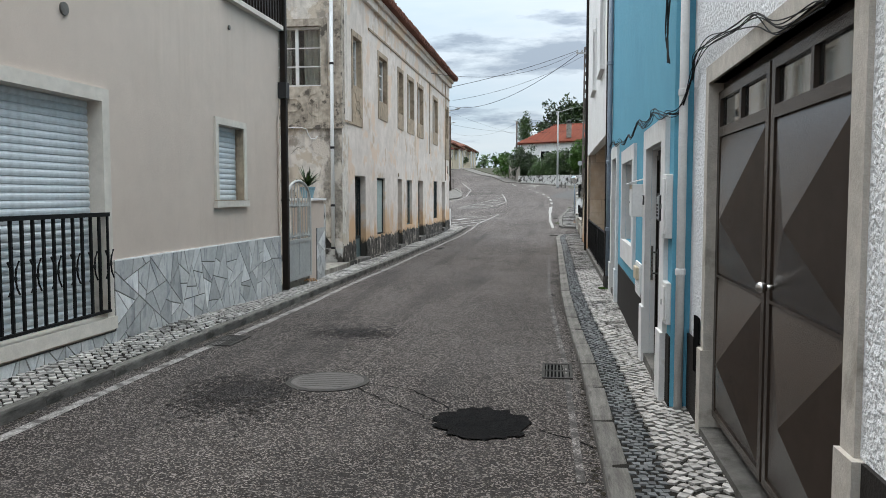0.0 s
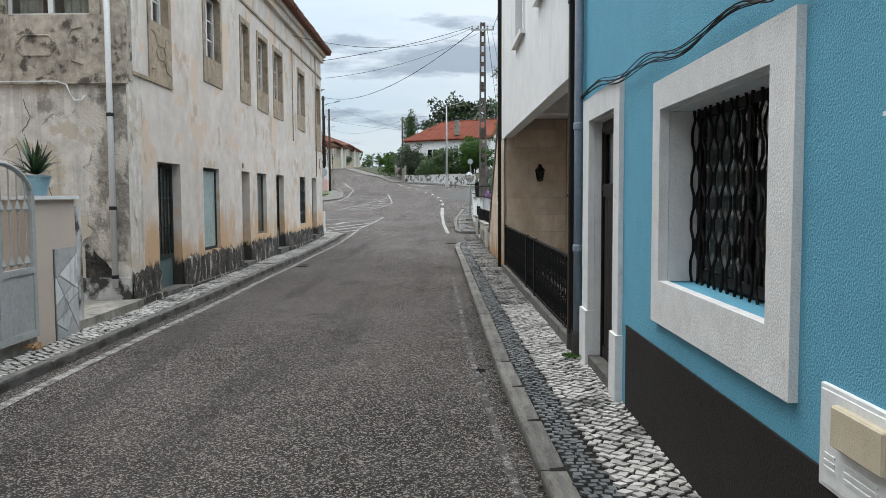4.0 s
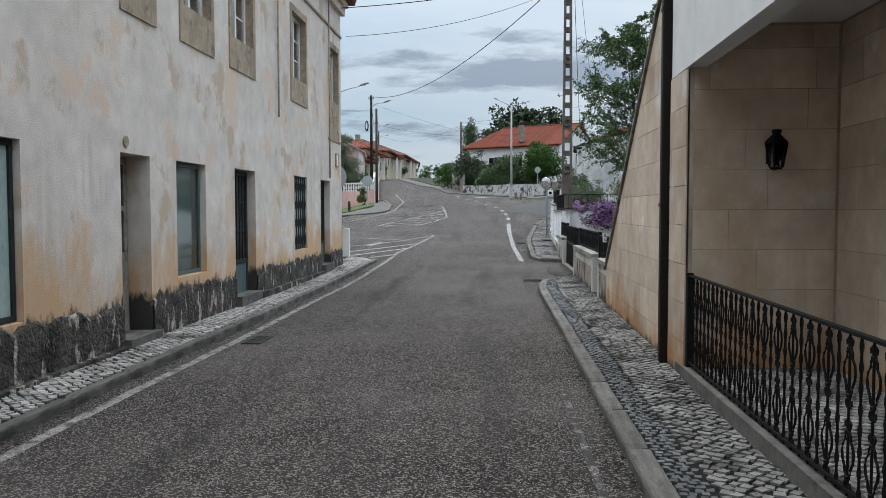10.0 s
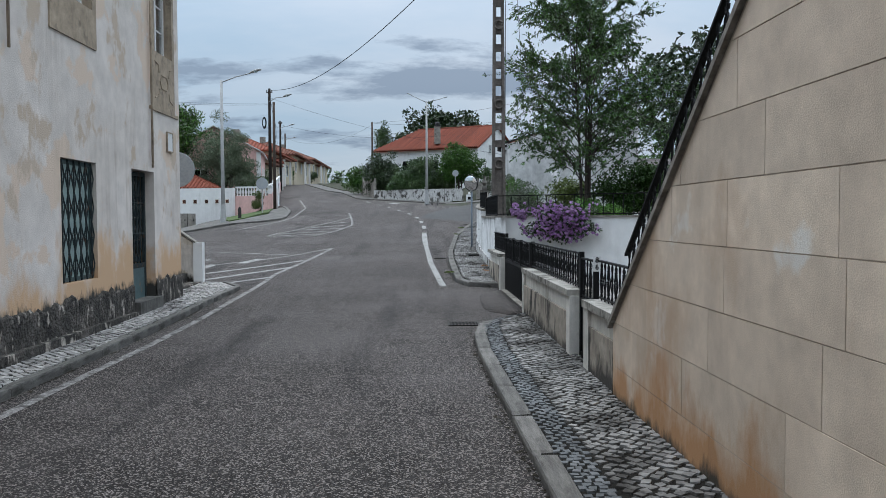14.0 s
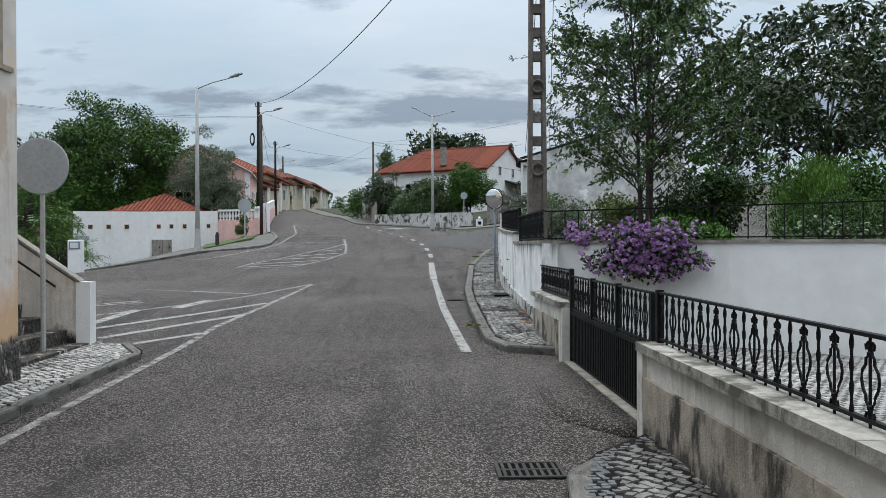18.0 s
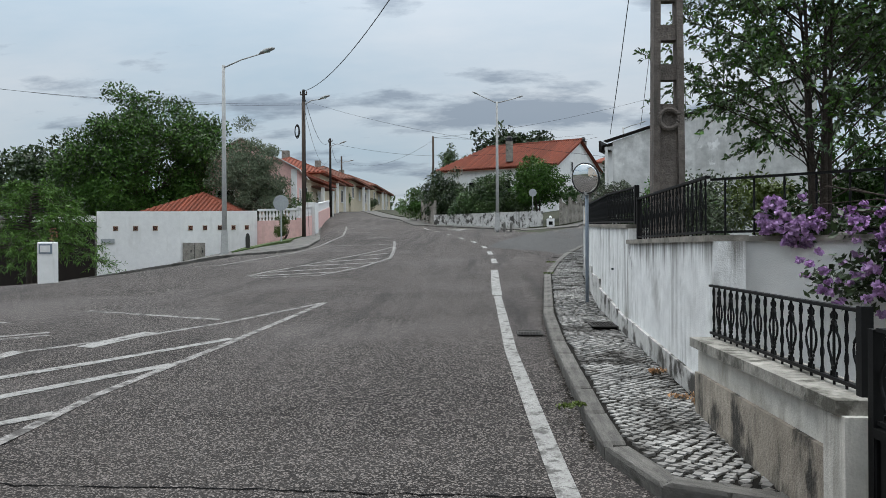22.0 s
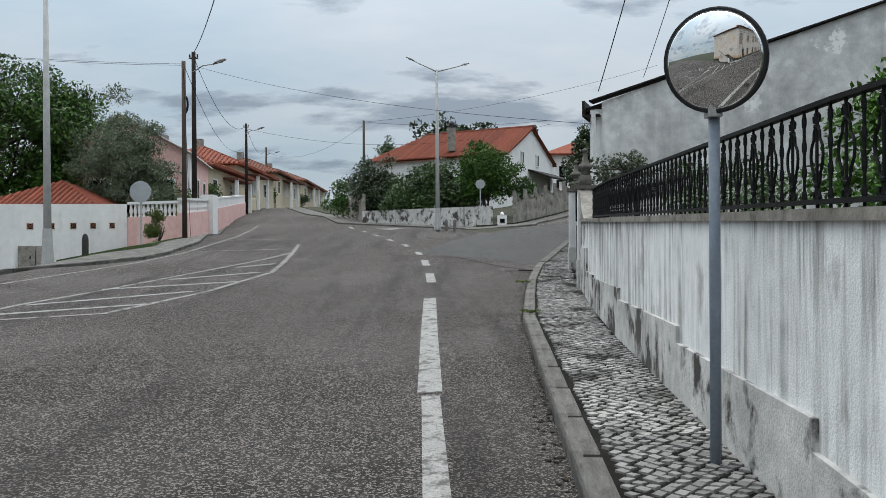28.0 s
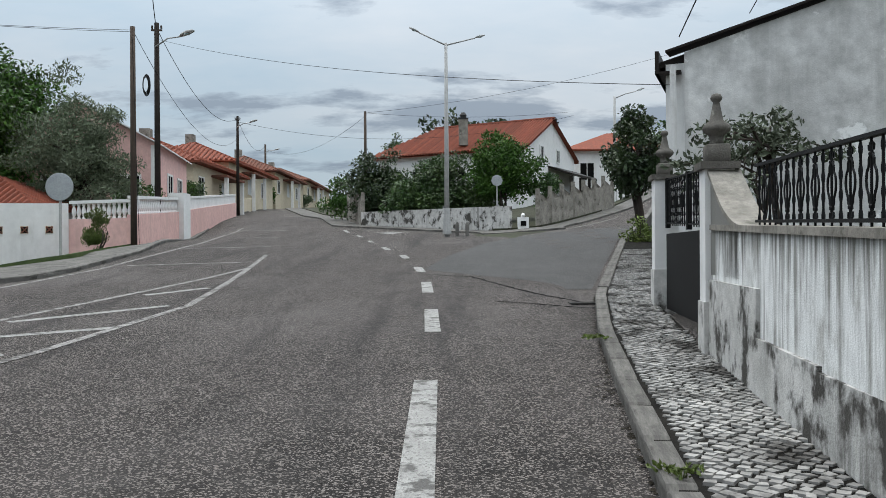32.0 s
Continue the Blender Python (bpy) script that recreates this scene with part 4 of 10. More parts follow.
pink_house = thing("house", (-14.4, 84, 2), "pink gabled house with white trim", "house")
bm = bmesh.new()
v0 = [bm.verts.new(p) for p in ((-18.9, 81, .5), (-12.1, 81, .5), (-12.1, 81, 6.25), (-15.5, 81, 8.1), (-18.9, 81, 6.25))]
v1 = [bm.verts.new((v.co.x, 88, v.co.z)) for v in v0]
bm.faces.new(v0)
bm.faces.new(list(reversed(v1)))
for i in range(5):
    bm.faces.new((v0[i], v1[i], v1[(i + 1) % 5], v0[(i + 1) % 5]))
part("wall", bm, M_PINK, pink_house)
for n, (x0, x1, y0, y1, z0, z1) in enumerate(((-24, -15.7, 97.8, 110, 2.8, 7.25), (-25, -16.9, 111.2, 128, 3.6, 8.75), (-25.5, -17.0, 130, 147, 4.5, 9.75), (-26, -17.1, 150, 172, 5, 10.5))):
    h = thing("house", ((x0 + x1) / 2, (y0 + y1) / 2, z0), "cream single-storey house with a red hipped roof", "house", "cream houses up the street")
    part("wall", boxes((x0, x1, y0, y1, z0, z1)), M_CREAM, h)
    bm = bmesh.new()
    pitched(bm, x0, x1, y0, y1, z1 + .15, 2.0, .6)
    part("roof", bm, M_ROOF if n < 2 else M_ROOF_OLD, h)
    part("roof_tile", tile_rows(x0, x1, y0, y1, z1 + .15, 2.0, .6, .42, .10), M_ROOF if n < 2 else M_ROOF_OLD, h, kind="stuff")

pavilion = thing("garden_pavilion", (-16.1, 76, 1), "small garden outbuilding with an orange hipped tile roof", "outbuilding")
PAV = (-18.4, -13.8, 73.6, 78.4)
part("wall", boxes((*PAV, .3, 3.2)), M_WHITE, pavilion)
bm = bmesh.new()
pitched(bm, *PAV, 3.25, 1.15, .2)
part("roof", bm, M_ROOF, pavilion)


part("roof_tile", tile_rows(*PAV, 3.25, 1.15, .2, .24, .075), M_ROOF, pavilion, "rows of curved orange tiles", kind="stuff")

# ---------- corner plot ----------
C1, C2, ALONG = Vector((5.3, 97.0)), Vector((9.8, 105.0)), Vector((-.872, .49))
corner_house = thing("house", (3, 102, 4), "white house with a red tiled roof on the corner plot", "house")


def corner_block(bm, z0, z1, zr):
    a, b = C1, C2
    c, d = C2 + ALONG * 11, C1 + ALONG * 11
    m0 = (a + b) / 2
    lo = [bm.verts.new((p.x, p.y, z0)) for p in (a, b, c, d)]
    hi = [bm.verts.new((p.x, p.y, z1)) for p in (a, b, c, d)]
    pk = bm.verts.new((m0.x, m0.y, zr))
    bm.faces.new((lo[0], lo[1], hi[1], pk, hi[0]))
    bm.faces.new((lo[1], lo[2], hi[2], hi[1]))
    bm.faces.new((lo[2], lo[3], hi[3], hi[2]))
    bm.faces.new((lo[3], lo[0], hi[0], hi[3]))


bm = bmesh.new()
corner_block(bm, 3.0, 8.05, 10.3)
part("wall", bm, M_WHITE, corner_house)


def corner_roof(bm, z, zr, t=.14, over=.4):
    out = (C2 - C1).normalized()
    a, b = C1 - out * over - ALONG * .25, C2 + out * over - ALONG * .25
    c, d = b + ALONG * 11.8, a + ALONG * 11.8
    m0, m1 = (a + b) / 2, (a + b) / 2 + ALONG * 9.2
    z -= .2
    for dz in (t, 0):
        p = [bm.verts.new((q.x, q.y, h + dz)) for q, h in ((a, z), (b, z), (c, z), (d, z), (m0, zr), (m1, zr))]
        for f in ((p[0], p[4], p[5], p[3]), (p[1], p[2], p[5], p[4]), (p[2], p[3], p[5])):
            bm.faces.new(f)


bm = bmesh.new()
corner_roof(bm, 8.05, 10.3)
part("roof", bm, M_ROOF, corner_house, "red clay tiles")

corner_wall = thing("garden_wall", (0, 82, 2), "low weathered white wall round a planted corner plot", "wall")
bm = bmesh.new()
obox(bm, (-3.9, 86.6), (2.8, 79.6), .22, 2.2, 3.55, 1.9, 3.45)
part("panel", bm, M_WALL_BASE, corner_wall)
scallop = thing("fence", (7, 84, 3), "grey concrete fence with scalloped panels climbing the side street", "fence")
bm = bmesh.new()
obox(bm, (3.9, 79.4), (8.2, 85.3), .12, 2.2, 4.2, 3.2, 4.9)
part("panel", bm, M_CAP, scallop)


# ---------- poles ----------
def pole(name, x, y, z0, z1, r0, r1, mat, label, category="pole"):
    t = thing(name, (x, y, z0), label, category)
    bm = bmesh.new()
    tube(bm, [(x, y, z0 - .2), (x, y, (z0 + z1) / 2), (x, y, z1)], r0, 10, r1)
    part("shaft", bm, mat, t, smooth=True)
    return t


lamp_t = pole("street_lamp", .16, 76.3, land(.16, 76.3) + .05, 9.3, .10, .055, M_GALV, "tall double-armed galvanised street lamp", "lamp")
lamp_l = pole("street_lamp", -10.57, 62.8, land(-10.57, 62.8), 8.4, .11, .065, M_GALV, "tall single-armed galvanised street lamp", "lamp")
pole_a = pole("utility_pole", -10.62, 76.7, land(-10.62, 76.7), 10.2, .125, .09, M_POLE_BLACK, "black timber utility pole carrying a lamp and cables")
pole_a2 = pole("utility_pole", -9.32, 70.9, land(-9.32, 70.9), 8.45, .10, .075, M_WOOD_POLE, "dark timber telephone pole beside a pink wall")
pole_c = pole("utility_pole", -14.5, 104.3, land(-14.5, 104.3), 11.3, .13, .09, M_POLE_BLACK, "dark timber utility pole with a street lamp")
pole_d = pole("utility_pole", -18.46, 132, land(-18.5, 132), 12.9, .15, .10, M_WOOD_POLE, "thin timber utility pole with a street lamp")
pole_e = pole("utility_pole", -4.66, 96.7, land(-4.7, 96.7), 10.3, .10, .08, M_WOOD_POLE, "bare thin timber pole behind shrubs")
lattice = pole("utility_pole", 1.45, 41.3, 0.9, 9.6, .13, .10, M_CONCRETE, "concrete lattice power pole with round recesses")
mirror = pole("traffic_mirror", 1.03, 44.75, land(1.03, 44.75) + .1, 2.3, .027, .027, M_GREY_PIPE, "round convex traffic mirror on a grey pole", "mirror")

# ---------- kerbs, cobbles, road paint, gratings ----------
def path_points(line, y0, y1, d):
    """Points every d metres along a plan line of (y, x) pairs."""
    pts = [(x, y) for y, x in line]
    fine = []
    for (ax, ay), (bx, by) in zip(pts, pts[1:]):
        n = max(1, int(math.hypot(bx - ax, by - ay) / 0.02))
        fine += [(ax + (bx - ax) * i / n, ay + (by - ay) * i / n) for i in range(n)]
    fine = [p for p in fine if y0 <= p[1] <= y1]
    out, run = [fine[0]], 0.0
    for a, b in zip(fine, fine[1:]):
        run += math.hypot(b[0] - a[0], b[1] - a[1])
        if run >= d:
            out.append(b)
            run = 0.0
    return out


def unit_block(name, mat, bevel=0.03):
    bm = bmesh.new()
    box(bm, -.5, .5, -.5, .5, -.5, .5, bevel)
    me = bpy.data.meshes.new(name)
    bm.to_mesh(me)
    bm.free()
    me.materials.append(mat)
    return me


KERB_MESH = unit_block("kerb_stone", M_KERB, 0.06)


def kerb_row(parent, line, y0, y1, length, width, top, deep, side, seed):
    """Kerb stones end to end along a line; side +1 lays them to its east."""
    rnd = random.Random(seed)
    pts = path_points(line, y0, y1, length)
    for (ax, ay), (bx, by) in zip(pts, pts[1:]):
        d = Vector((bx - ax, by - ay))
        ang = math.atan2(d.y, d.x)
        n = Vector((d.y, -d.x)).normalized() * side * width / 2
        c = ((ax + bx) / 2 + n.x, (ay + by) / 2 + n.y)
        za, zb = land(ax, ay), land(bx, by)
        z = (za + zb) / 2 + top - deep / 2 + rnd.uniform(-.006, .006)
        m = Matrix.Translation((c[0], c[1], z)) @ Matrix.Rotation(ang + rnd.uniform(-.008, .008), 4, "Z") @ Matrix.Rotation(-math.atan2(zb - za, d.length), 4, "Y") \
            @ Matrix.Diagonal((d.length - .012, width, deep, 1))
        put_mesh("kerb_stone", KERB_MESH, parent, m)


kerb_e = thing("kerb", (0, 10, -.1), "low kerb of weathered grey granite stones", "kerb", kind="structure")
kerb_row(kerb_e, KERB_R, -3, 32.4, .95, .15, .056, .3, 1, 1)
kerb_e2 = thing("kerb", (1, 45, .3), "mossy grey stone kerb curving round a corner", "kerb", kind="structure")
kerb_row(kerb_e2, KERB_R2, 36.25, 58.5, .75, .15, .095, .35, 1, 2)
kerb_row(kerb_e2, KERB_R2, 58.5, 92, 1.6, .17, .125, .35, 1, 3)
kerb_w = thing("kerb", (-4, 15, -.1), "grey granite kerb with stained faces", "kerb", kind="structure")
kerb_row(kerb_w, KERB_L, -3, 37.4, .95, .10, .08, .3, -1, 4)
kerb_w2 = thing("kerb", (-9, 80, 1.5), "pale stone kerb along the far pavement", "kerb", kind="structure")
kerb_row(kerb_w2, KERB_L2, 56.6, 125, 1.6, .2, .09, .3, -1, 5)


def stone_verts(cx, cy, ax, ay, h, w, z, skew, rnd):
    """Corners of one cobble: a low block narrowing to its top; (ax, ay) is its long axis."""
    px, py = -ay, ax
    base, top = [], []
    for su, sv in ((-1, -1), (1, -1), (1, 1), (-1, 1)):
        u = su * h + skew * sv + rnd.uniform(-.1, .1) * h * 2
        v = sv * w + rnd.uniform(-.1, .1) * w * 2
        k = .84
        base.append((cx + .92 * (u * ax + v * px), cy + .92 * (u * ay + v * py), z - .03))
        top.append((cx + k * (u * ax + v * px), cy + k * (u * ay + v * py), z + .003 + rnd.uniform(-.003, .003)))
    return base, top


STONE_FACES = ((4, 5, 6, 7), (0, 1, 5, 4), (1, 2, 6, 5), (2, 3, 7, 6), (3, 0, 4, 7))


def cobbles(parent, name, x_of, y0, y1, pitch, mat, rise, seed, turned=True, single=(0, 0), chip=None):
    """Small stones over a strip of pavement; those within single = (y0, y1) are objects of their own."""
    rnd = random.Random(seed)
    verts, faces = [], []
    d = pitch * (0.7071 if turned else 1.0)
    rows = int((y1 - y0) / d)
    proto = None
    lone = 0
    for i in range(rows):
        y = y0 + (i + .5) * d
        xa, xb = x_of(y)
        step = pitch * (1.414 if turned else 1.05)
        n = max(1, int((xb - xa) / step + 1.9))
        off = step / 2 if i % 2 else 0
        for k in range(n):
            x = xa + off + (k + .3) * step
            if x < xa + pitch * .3 or x > xb - pitch * .3:
                continue
            if chip and chip(x, y):
                continue
            z = land(x, y) + (rise(x, y) if callable(rise) else rise) + .003 * math.sin(7 * x + 3 * y)
            if turned:
                ang = math.pi / 4 + rnd.uniform(-.42, .42)
            else:
                ang = rnd.uniform(-.06, .06)
            ax, ay = math.cos(ang), math.sin(ang)
            h, w = pitch * rnd.uniform(.40, .49), pitch * rnd.uniform(.39, .48)
            base, top = stone_verts(x + rnd.uniform(-.19, .19) * pitch, y + rnd.uniform(-.19, .19) * pitch, ax, ay, h, w, z, rnd.uniform(-.006, .006), rnd)
            if single[0] < y < single[1] and lone < 300:
                lone += 1
                if proto is None:
                    proto = bpy.data.meshes.new(name)
                    proto.from_pydata([(a - x, b - y, c - z) for a, b, c in base + top], [], STONE_FACES)
                    proto.materials.append(mat)
                m = Matrix.Translation((x, y, z)) @ Matrix.Rotation(rnd.choice((0, 1, 2, 3)) * math.pi / 2 + rnd.uniform(-.06, .06), 4, "Z") @ Matrix.Diagonal((rnd.uniform(.95, 1.06), rnd.uniform(.95, 1.06), 1, 1))
                put_mesh(name, proto, parent, m)
            else:
                o = len(verts)
                verts += base + top
                faces += [tuple(o + q for q in f) for f in STONE_FACES]
    me = bpy.data.meshes.new(name)
    me.from_pydata(verts, [], faces)
    me.materials.append(mat)
    ob = new(name, me)
    ob.parent = parent
    ob.location = -BASE[parent]
    return tagged(ob, kind="stuff")


PAVE_E, PAVE_E2, PAVE_W = (bpy.data.objects[k] for k in ("pavement_east", "pavement_east_upper", "pavement_west"))


def east_rise(x, y):
    """The east pavement falls from the house fronts towards its kerb."""
    return .049 + .036 * max(0.0, min(1.0, (x - line_at(KERB_R, y)) / (line_at(WALL_R, y) - line_at(KERB_R, y))))


def east_lime(y):
    return line_at(KERB_R, y) + (.345 if y < 31.4 else .29), line_at(WALL_R, y) + .02


cobbles(PAVE_E, "limestone_cobble", east_lime, 1.5, 17.0, .070, M_LIMESTONE, east_rise, 11, single=(5.0, 10.0))
# stones along the stair wall: dirty, and toned down for its shadow
cobbles(PAVE_E, "limestone_cobble", east_lime, 17.0, 32.35, .072, M_LIMESTONE_DIRTY_SHADED, east_rise, 17)
cobbles(PAVE_E, "basalt_cobble", lambda y: (line_at(KERB_R, y) + .15, line_at(KERB_R, y) + (.355 if y < 31.4 else .30)), 1.5, 32.3, .056, M_BASALT, lambda x, y: east_rise(x, y) - .002, 12, turned=False)
cobbles(PAVE_E2, "limestone_cobble", lambda y: (line_at(KERB_R2, y) + .18, line_at(WALL_R2, y) - .01), 36.45, 66, .068, M_LIMESTONE_DIRTY_SHADED, .092, 13, single=(43, 47.5),
        chip=lambda x, y: 41.85 < y < 42.45 and .72 < x < 1.04)
cobbles(PAVE_W, "limestone_cobble", lambda y: (line_at(WALL_L, y) + .01, line_at(KERB_L, y) - .105), 3.0, 37.3, .072, M_LIMESTONE, lambda x, y: .066 + west_tilt(x, y), 14, single=(10, 16))

M_COURT = material("grey_courtyard_cobble", (0.38, 0.37, 0.35), (0.27, 0.26, 0.245), scale=1.5, rough=0.8, bump=0.4, grain=70, each=0.35)
court = bpy.data.objects["courtyard"]
BASE[court] = Vector(court.location)
verts, faces, rnd = [], [], random.Random(15)
for i in range(150):
    for k in range(34):
        x, y = 1.18 + (k + .5 * (i % 2)) * .1, 27.3 + i * .075
        if x > 1.2 + max(.3, (39.1 - y) * 1.1):
            continue
        b_, t_ = stone_verts(x, y, .9, .3, .048, .036, .008, 0, rnd)
        o = len(verts)
        verts += b_ + t_
        faces += [tuple(o + q for q in f) for f in STONE_FACES]
me = bpy.data.meshes.new("cobble")
me.from_pydata(verts, [], faces)
me.materials.append(M_COURT)
porch_verts, porch_faces = [], []
for i in range(100):
    for k in range(14):
        b_, t_ = stone_verts(1.02 + (k + .5 * (i % 2)) * .08, 13.92 + i * .0805, .8, .6, .035, .035, .036, 0, rnd)
        o = len(porch_verts)
        porch_verts += b_ + t_
        porch_faces += [tuple(o + q for q in f) for f in STONE_FACES]
pm = bpy.data.meshes.new("floor_cobble")
pm.from_pydata(porch_verts, [], porch_faces)
pm.materials.append(M_LIMESTONE)
po = new("floor_cobble", pm)
po.parent = porch_house
po.location = -BASE[porch_house]
tagged(po, kind="stuff")
ob = new("cobble", me)
ob.parent = court
ob.location = -BASE[court]
tagged(ob, kind="stuff")


def stripe(bm, pts, width, lift=.006):
    """A painted line on the road through plan points (x, y)."""
    fine = []
    for a, b in zip(pts, pts[1:]):
        n = max(1, int(math.hypot(b[0] - a[0], b[1] - a[1]) / .5))
        fine += [(a[0] + (b[0] - a[0]) * i / n, a[1] + (b[1] - a[1]) * i / n) for i in range(n)]
    fine.append(pts[-1])
    last = None
    for i, p in enumerate(fine):
        q, r = fine[max(0, i - 1)], fine[min(len(fine) - 1, i + 1)]
        d = Vector((r[0] - q[0], r[1] - q[1])).normalized()
        n = Vector((-d.y, d.x)) * width / 2
        row = [bm.verts.new((p[0] + s * n.x, p[1] + s * n.y, road_z(p[0] + s * n.x, p[1] + s * n.y) + lift)) for s in (-1, 1)]
        if last:
            bm.faces.new((last[0], row[0], row[1], last[1]))
        last = row


_road_tree = {}


def road_z(x, y):
    """Height of the asphalt as built."""
    from mathutils.bvhtree import BVHTree
    key = "road" if y < 36 else "road_junction"
    if key not in _road_tree:
        me = bpy.data.objects[key].data
        _road_tree[key] = BVHTree.FromPolygons([v.co for v in me.vertices], [p.vertices for p in me.polygons])
    hit = _road_tree[key].ray_cast(Vector((x, y, 50)), Vector((0, 0, -1)))
    return hit[0].z if hit[0] else land(x, y)


M_EDGE_GHOST = material("ghost_of_road_paint", (0.115, 0.107, 0.10), (0.07, 0.065, 0.06), scale=8, rough=0.85, bump=0.9, grain=150, speck=(0.29, 0.27, 0.255), speck_size=82, speck_part=0.42, stain=(0.05, 0.046, 0.044), stain_cut=(0.42, 0.54), stain_size=6)
M_CAST_PALE = material("dusty_cast_iron", (0.105, 0.098, 0.092), (0.075, 0.07, 0.066), scale=5, rough=0.8, bump=0.5, grain=150)


def marking(name, lines, width, mat, label):
    bm = bmesh.new()
    for l in lines:
        stripe(bm, l, width)
    return solid(name, bm, mat, label, "road marking", kind="structure")


marking("edge_line", [[(-3.70, -4), (-3.68, 12), (-3.71, 16), (-3.73, 26), (-3.70, 33), (-3.74, 36), (-3.75, 38.9), (-3.45, 41.5), (-3.26, 44.0), (-3.18, 45.6)]], .10, M_PAINT_WORN, "worn white edge line beside the kerb")
marking("edge_line_east", [[(.16, 4.5), (.1, 8), (-.02, 11), (-.1, 14), (-.16, 22)]], .05, M_EDGE_GHOST, "almost worn away edge line")
marking("solid_line", [[(-.10, 36.6), (-.26, 41), (-.31, 46.6)]], .13, M_PAINT, "white guide line running past a road grating")
marking("solid_line_wide", [[(-.315, 46.7), (-.31, 49.4), (-.29, 52.9)]], .18, M_PAINT, "broad white guide line")
DASHES = [((-.25, 55.2), (-.28, 56.9)), ((-.34, 58.7), (-.39, 60.2)), ((-.5, 61.9), (-.6, 62.9)), ((-.9, 65.1), (-1.05, 66.1)), ((-1.5, 68), (-1.7, 69)), ((-2.2, 71.5), (-2.4, 72.6)), ((-3, 76.3), (-3.3, 77.8)), ((-4.0, 81), (-4.4, 83)), ((-5.2, 87), (-5.6, 89))]
for k, (a, b) in enumerate(DASHES):
    marking("centre_dash", [[a, b]], .17 if k < 4 else .15, M_PAINT, "white painted centre dash")
marking("hatch_outline", [[(-6.33, 39.89), (-5.54, 40.86), (-4.63, 41.98), (-4.0, 43.2), (-3.55, 44.5), (-3.2, 45.5)], [(-5.9, 50.7), (-4.5, 51.4), (-3.9, 54.2), (-3.5, 57.4), (-3.75, 60.5), (-4.0, 63), (-4.4, 66.5)],
                          [(-6.2, 51.2), (-6.1, 52.6), (-5.5, 55.4), (-4.3, 61), (-4.0, 63)]], .11, M_PAINT_WORN, "worn outline of a hatched traffic island")
for a, b, w in (((-5.8, 39.05), (-5.6, 40.9), .20), ((-5.59, 38.71), (-4.44, 40.3), .15), ((-4.44, 40.3), (-3.52, 41.73), .13), ((-5.1, 37.94), (-3.62, 40.19), .15), ((-4.47, 37.48), (-3.78, 38.32), .13), ((-5.0, 41.13), (-4.7, 42.2), .24),
                ((-6.15, 51.2), (-4.31, 52.43), .15), ((-6.0, 52.4), (-4.17, 54.13), .15), ((-5.78, 54.5), (-3.72, 55.63), .15), ((-5.15, 56.06), (-3.76, 57.42), .15), ((-4.51, 58.61), (-3.83, 59.51), .15)):
    marking("hatch_stripe", [[a, b]], w, M_PAINT, "white diagonal stripe of a hatched island")
for a, b in (((-6.74, 63.7), (-4.3, 64.4)), ((-7.2, 69.0), (-4.94, 69.6)), ((-8.4, 77.2), (-6.0, 76.1)), ((-9.2, 84), (-7, 83)), ((-8.4, 43.3), (-7.08, 43.09)), ((-6.64, 44.44), (-4.22, 43.39)), ((-6.86, 41.21), (-5.88, 41.98)), ((-7.0, 41.45), (-6.0, 42.2)), ((-7.7, 41.3), (-6.7, 41.9))):
    marking("cross_stripe", [[a, b]], .13, M_PAINT_WORN, "worn white cross line on the road")
marking("edge_line_west", [[(-12, 53.2), (-8.1, 54.8), (-7.2, 60), (-7.0, 63), (-7.5, 71.5), (-10.2, 88)]], .1, M_PAINT_WORN, "white edge line along the far kerb")
marking("edge_line_corner", [[(-3.5, 83), (2.0, 76.8), (5, 77.6), (7.5, 81)]], .1, M_PAINT_WORN, "white edge line round the corner plot")
bm = bmesh.new()
for p in ((-2.9, 80.6), (-2.0, 79.2), (-1.6, 81.0)):
    bm.verts.new((*p, road_z(*p) + .008))
bm.faces.new(list(bm.verts))
solid("give_way_mark", bm, M_PAINT, "white painted triangle on the road", "road marking")


def blot(name, cx, cy, rx, ry, mat, label, seed, lift=.004, n=28, rough=.22):
    """An irregular patch on the road."""
    rnd = random.Random(seed)
    bm = bmesh.new()
    ring = []
    for k in range(n):
        a = 2 * math.pi * k / n
        r = 1 + rnd.uniform(-rough, rough)
        x, y = cx + rx * r * math.cos(a), cy + ry * r * math.sin(a)
        ring.append(bm.verts.new((x, y, road_z(x, y) + lift)))
    c = bm.verts.new((cx, cy, road_z(cx, cy) + lift + .006))
    for k in range(n):
        bm.faces.new((c, ring[k], ring[(k + 1) % n]))
    return solid(name, bm, mat, label, "road patch")


blot("asphalt_patch", -.50, 5.60, .35, .38, M_ASPHALT_DARK, "fresh black asphalt patch in the worn street", 3, .012, 40, .14)
blot("tar_seam", -.05, 13.2, .05, .12, M_ASPHALT_DARK, "dark tar seam in the asphalt", 6, .003, 22, .3)


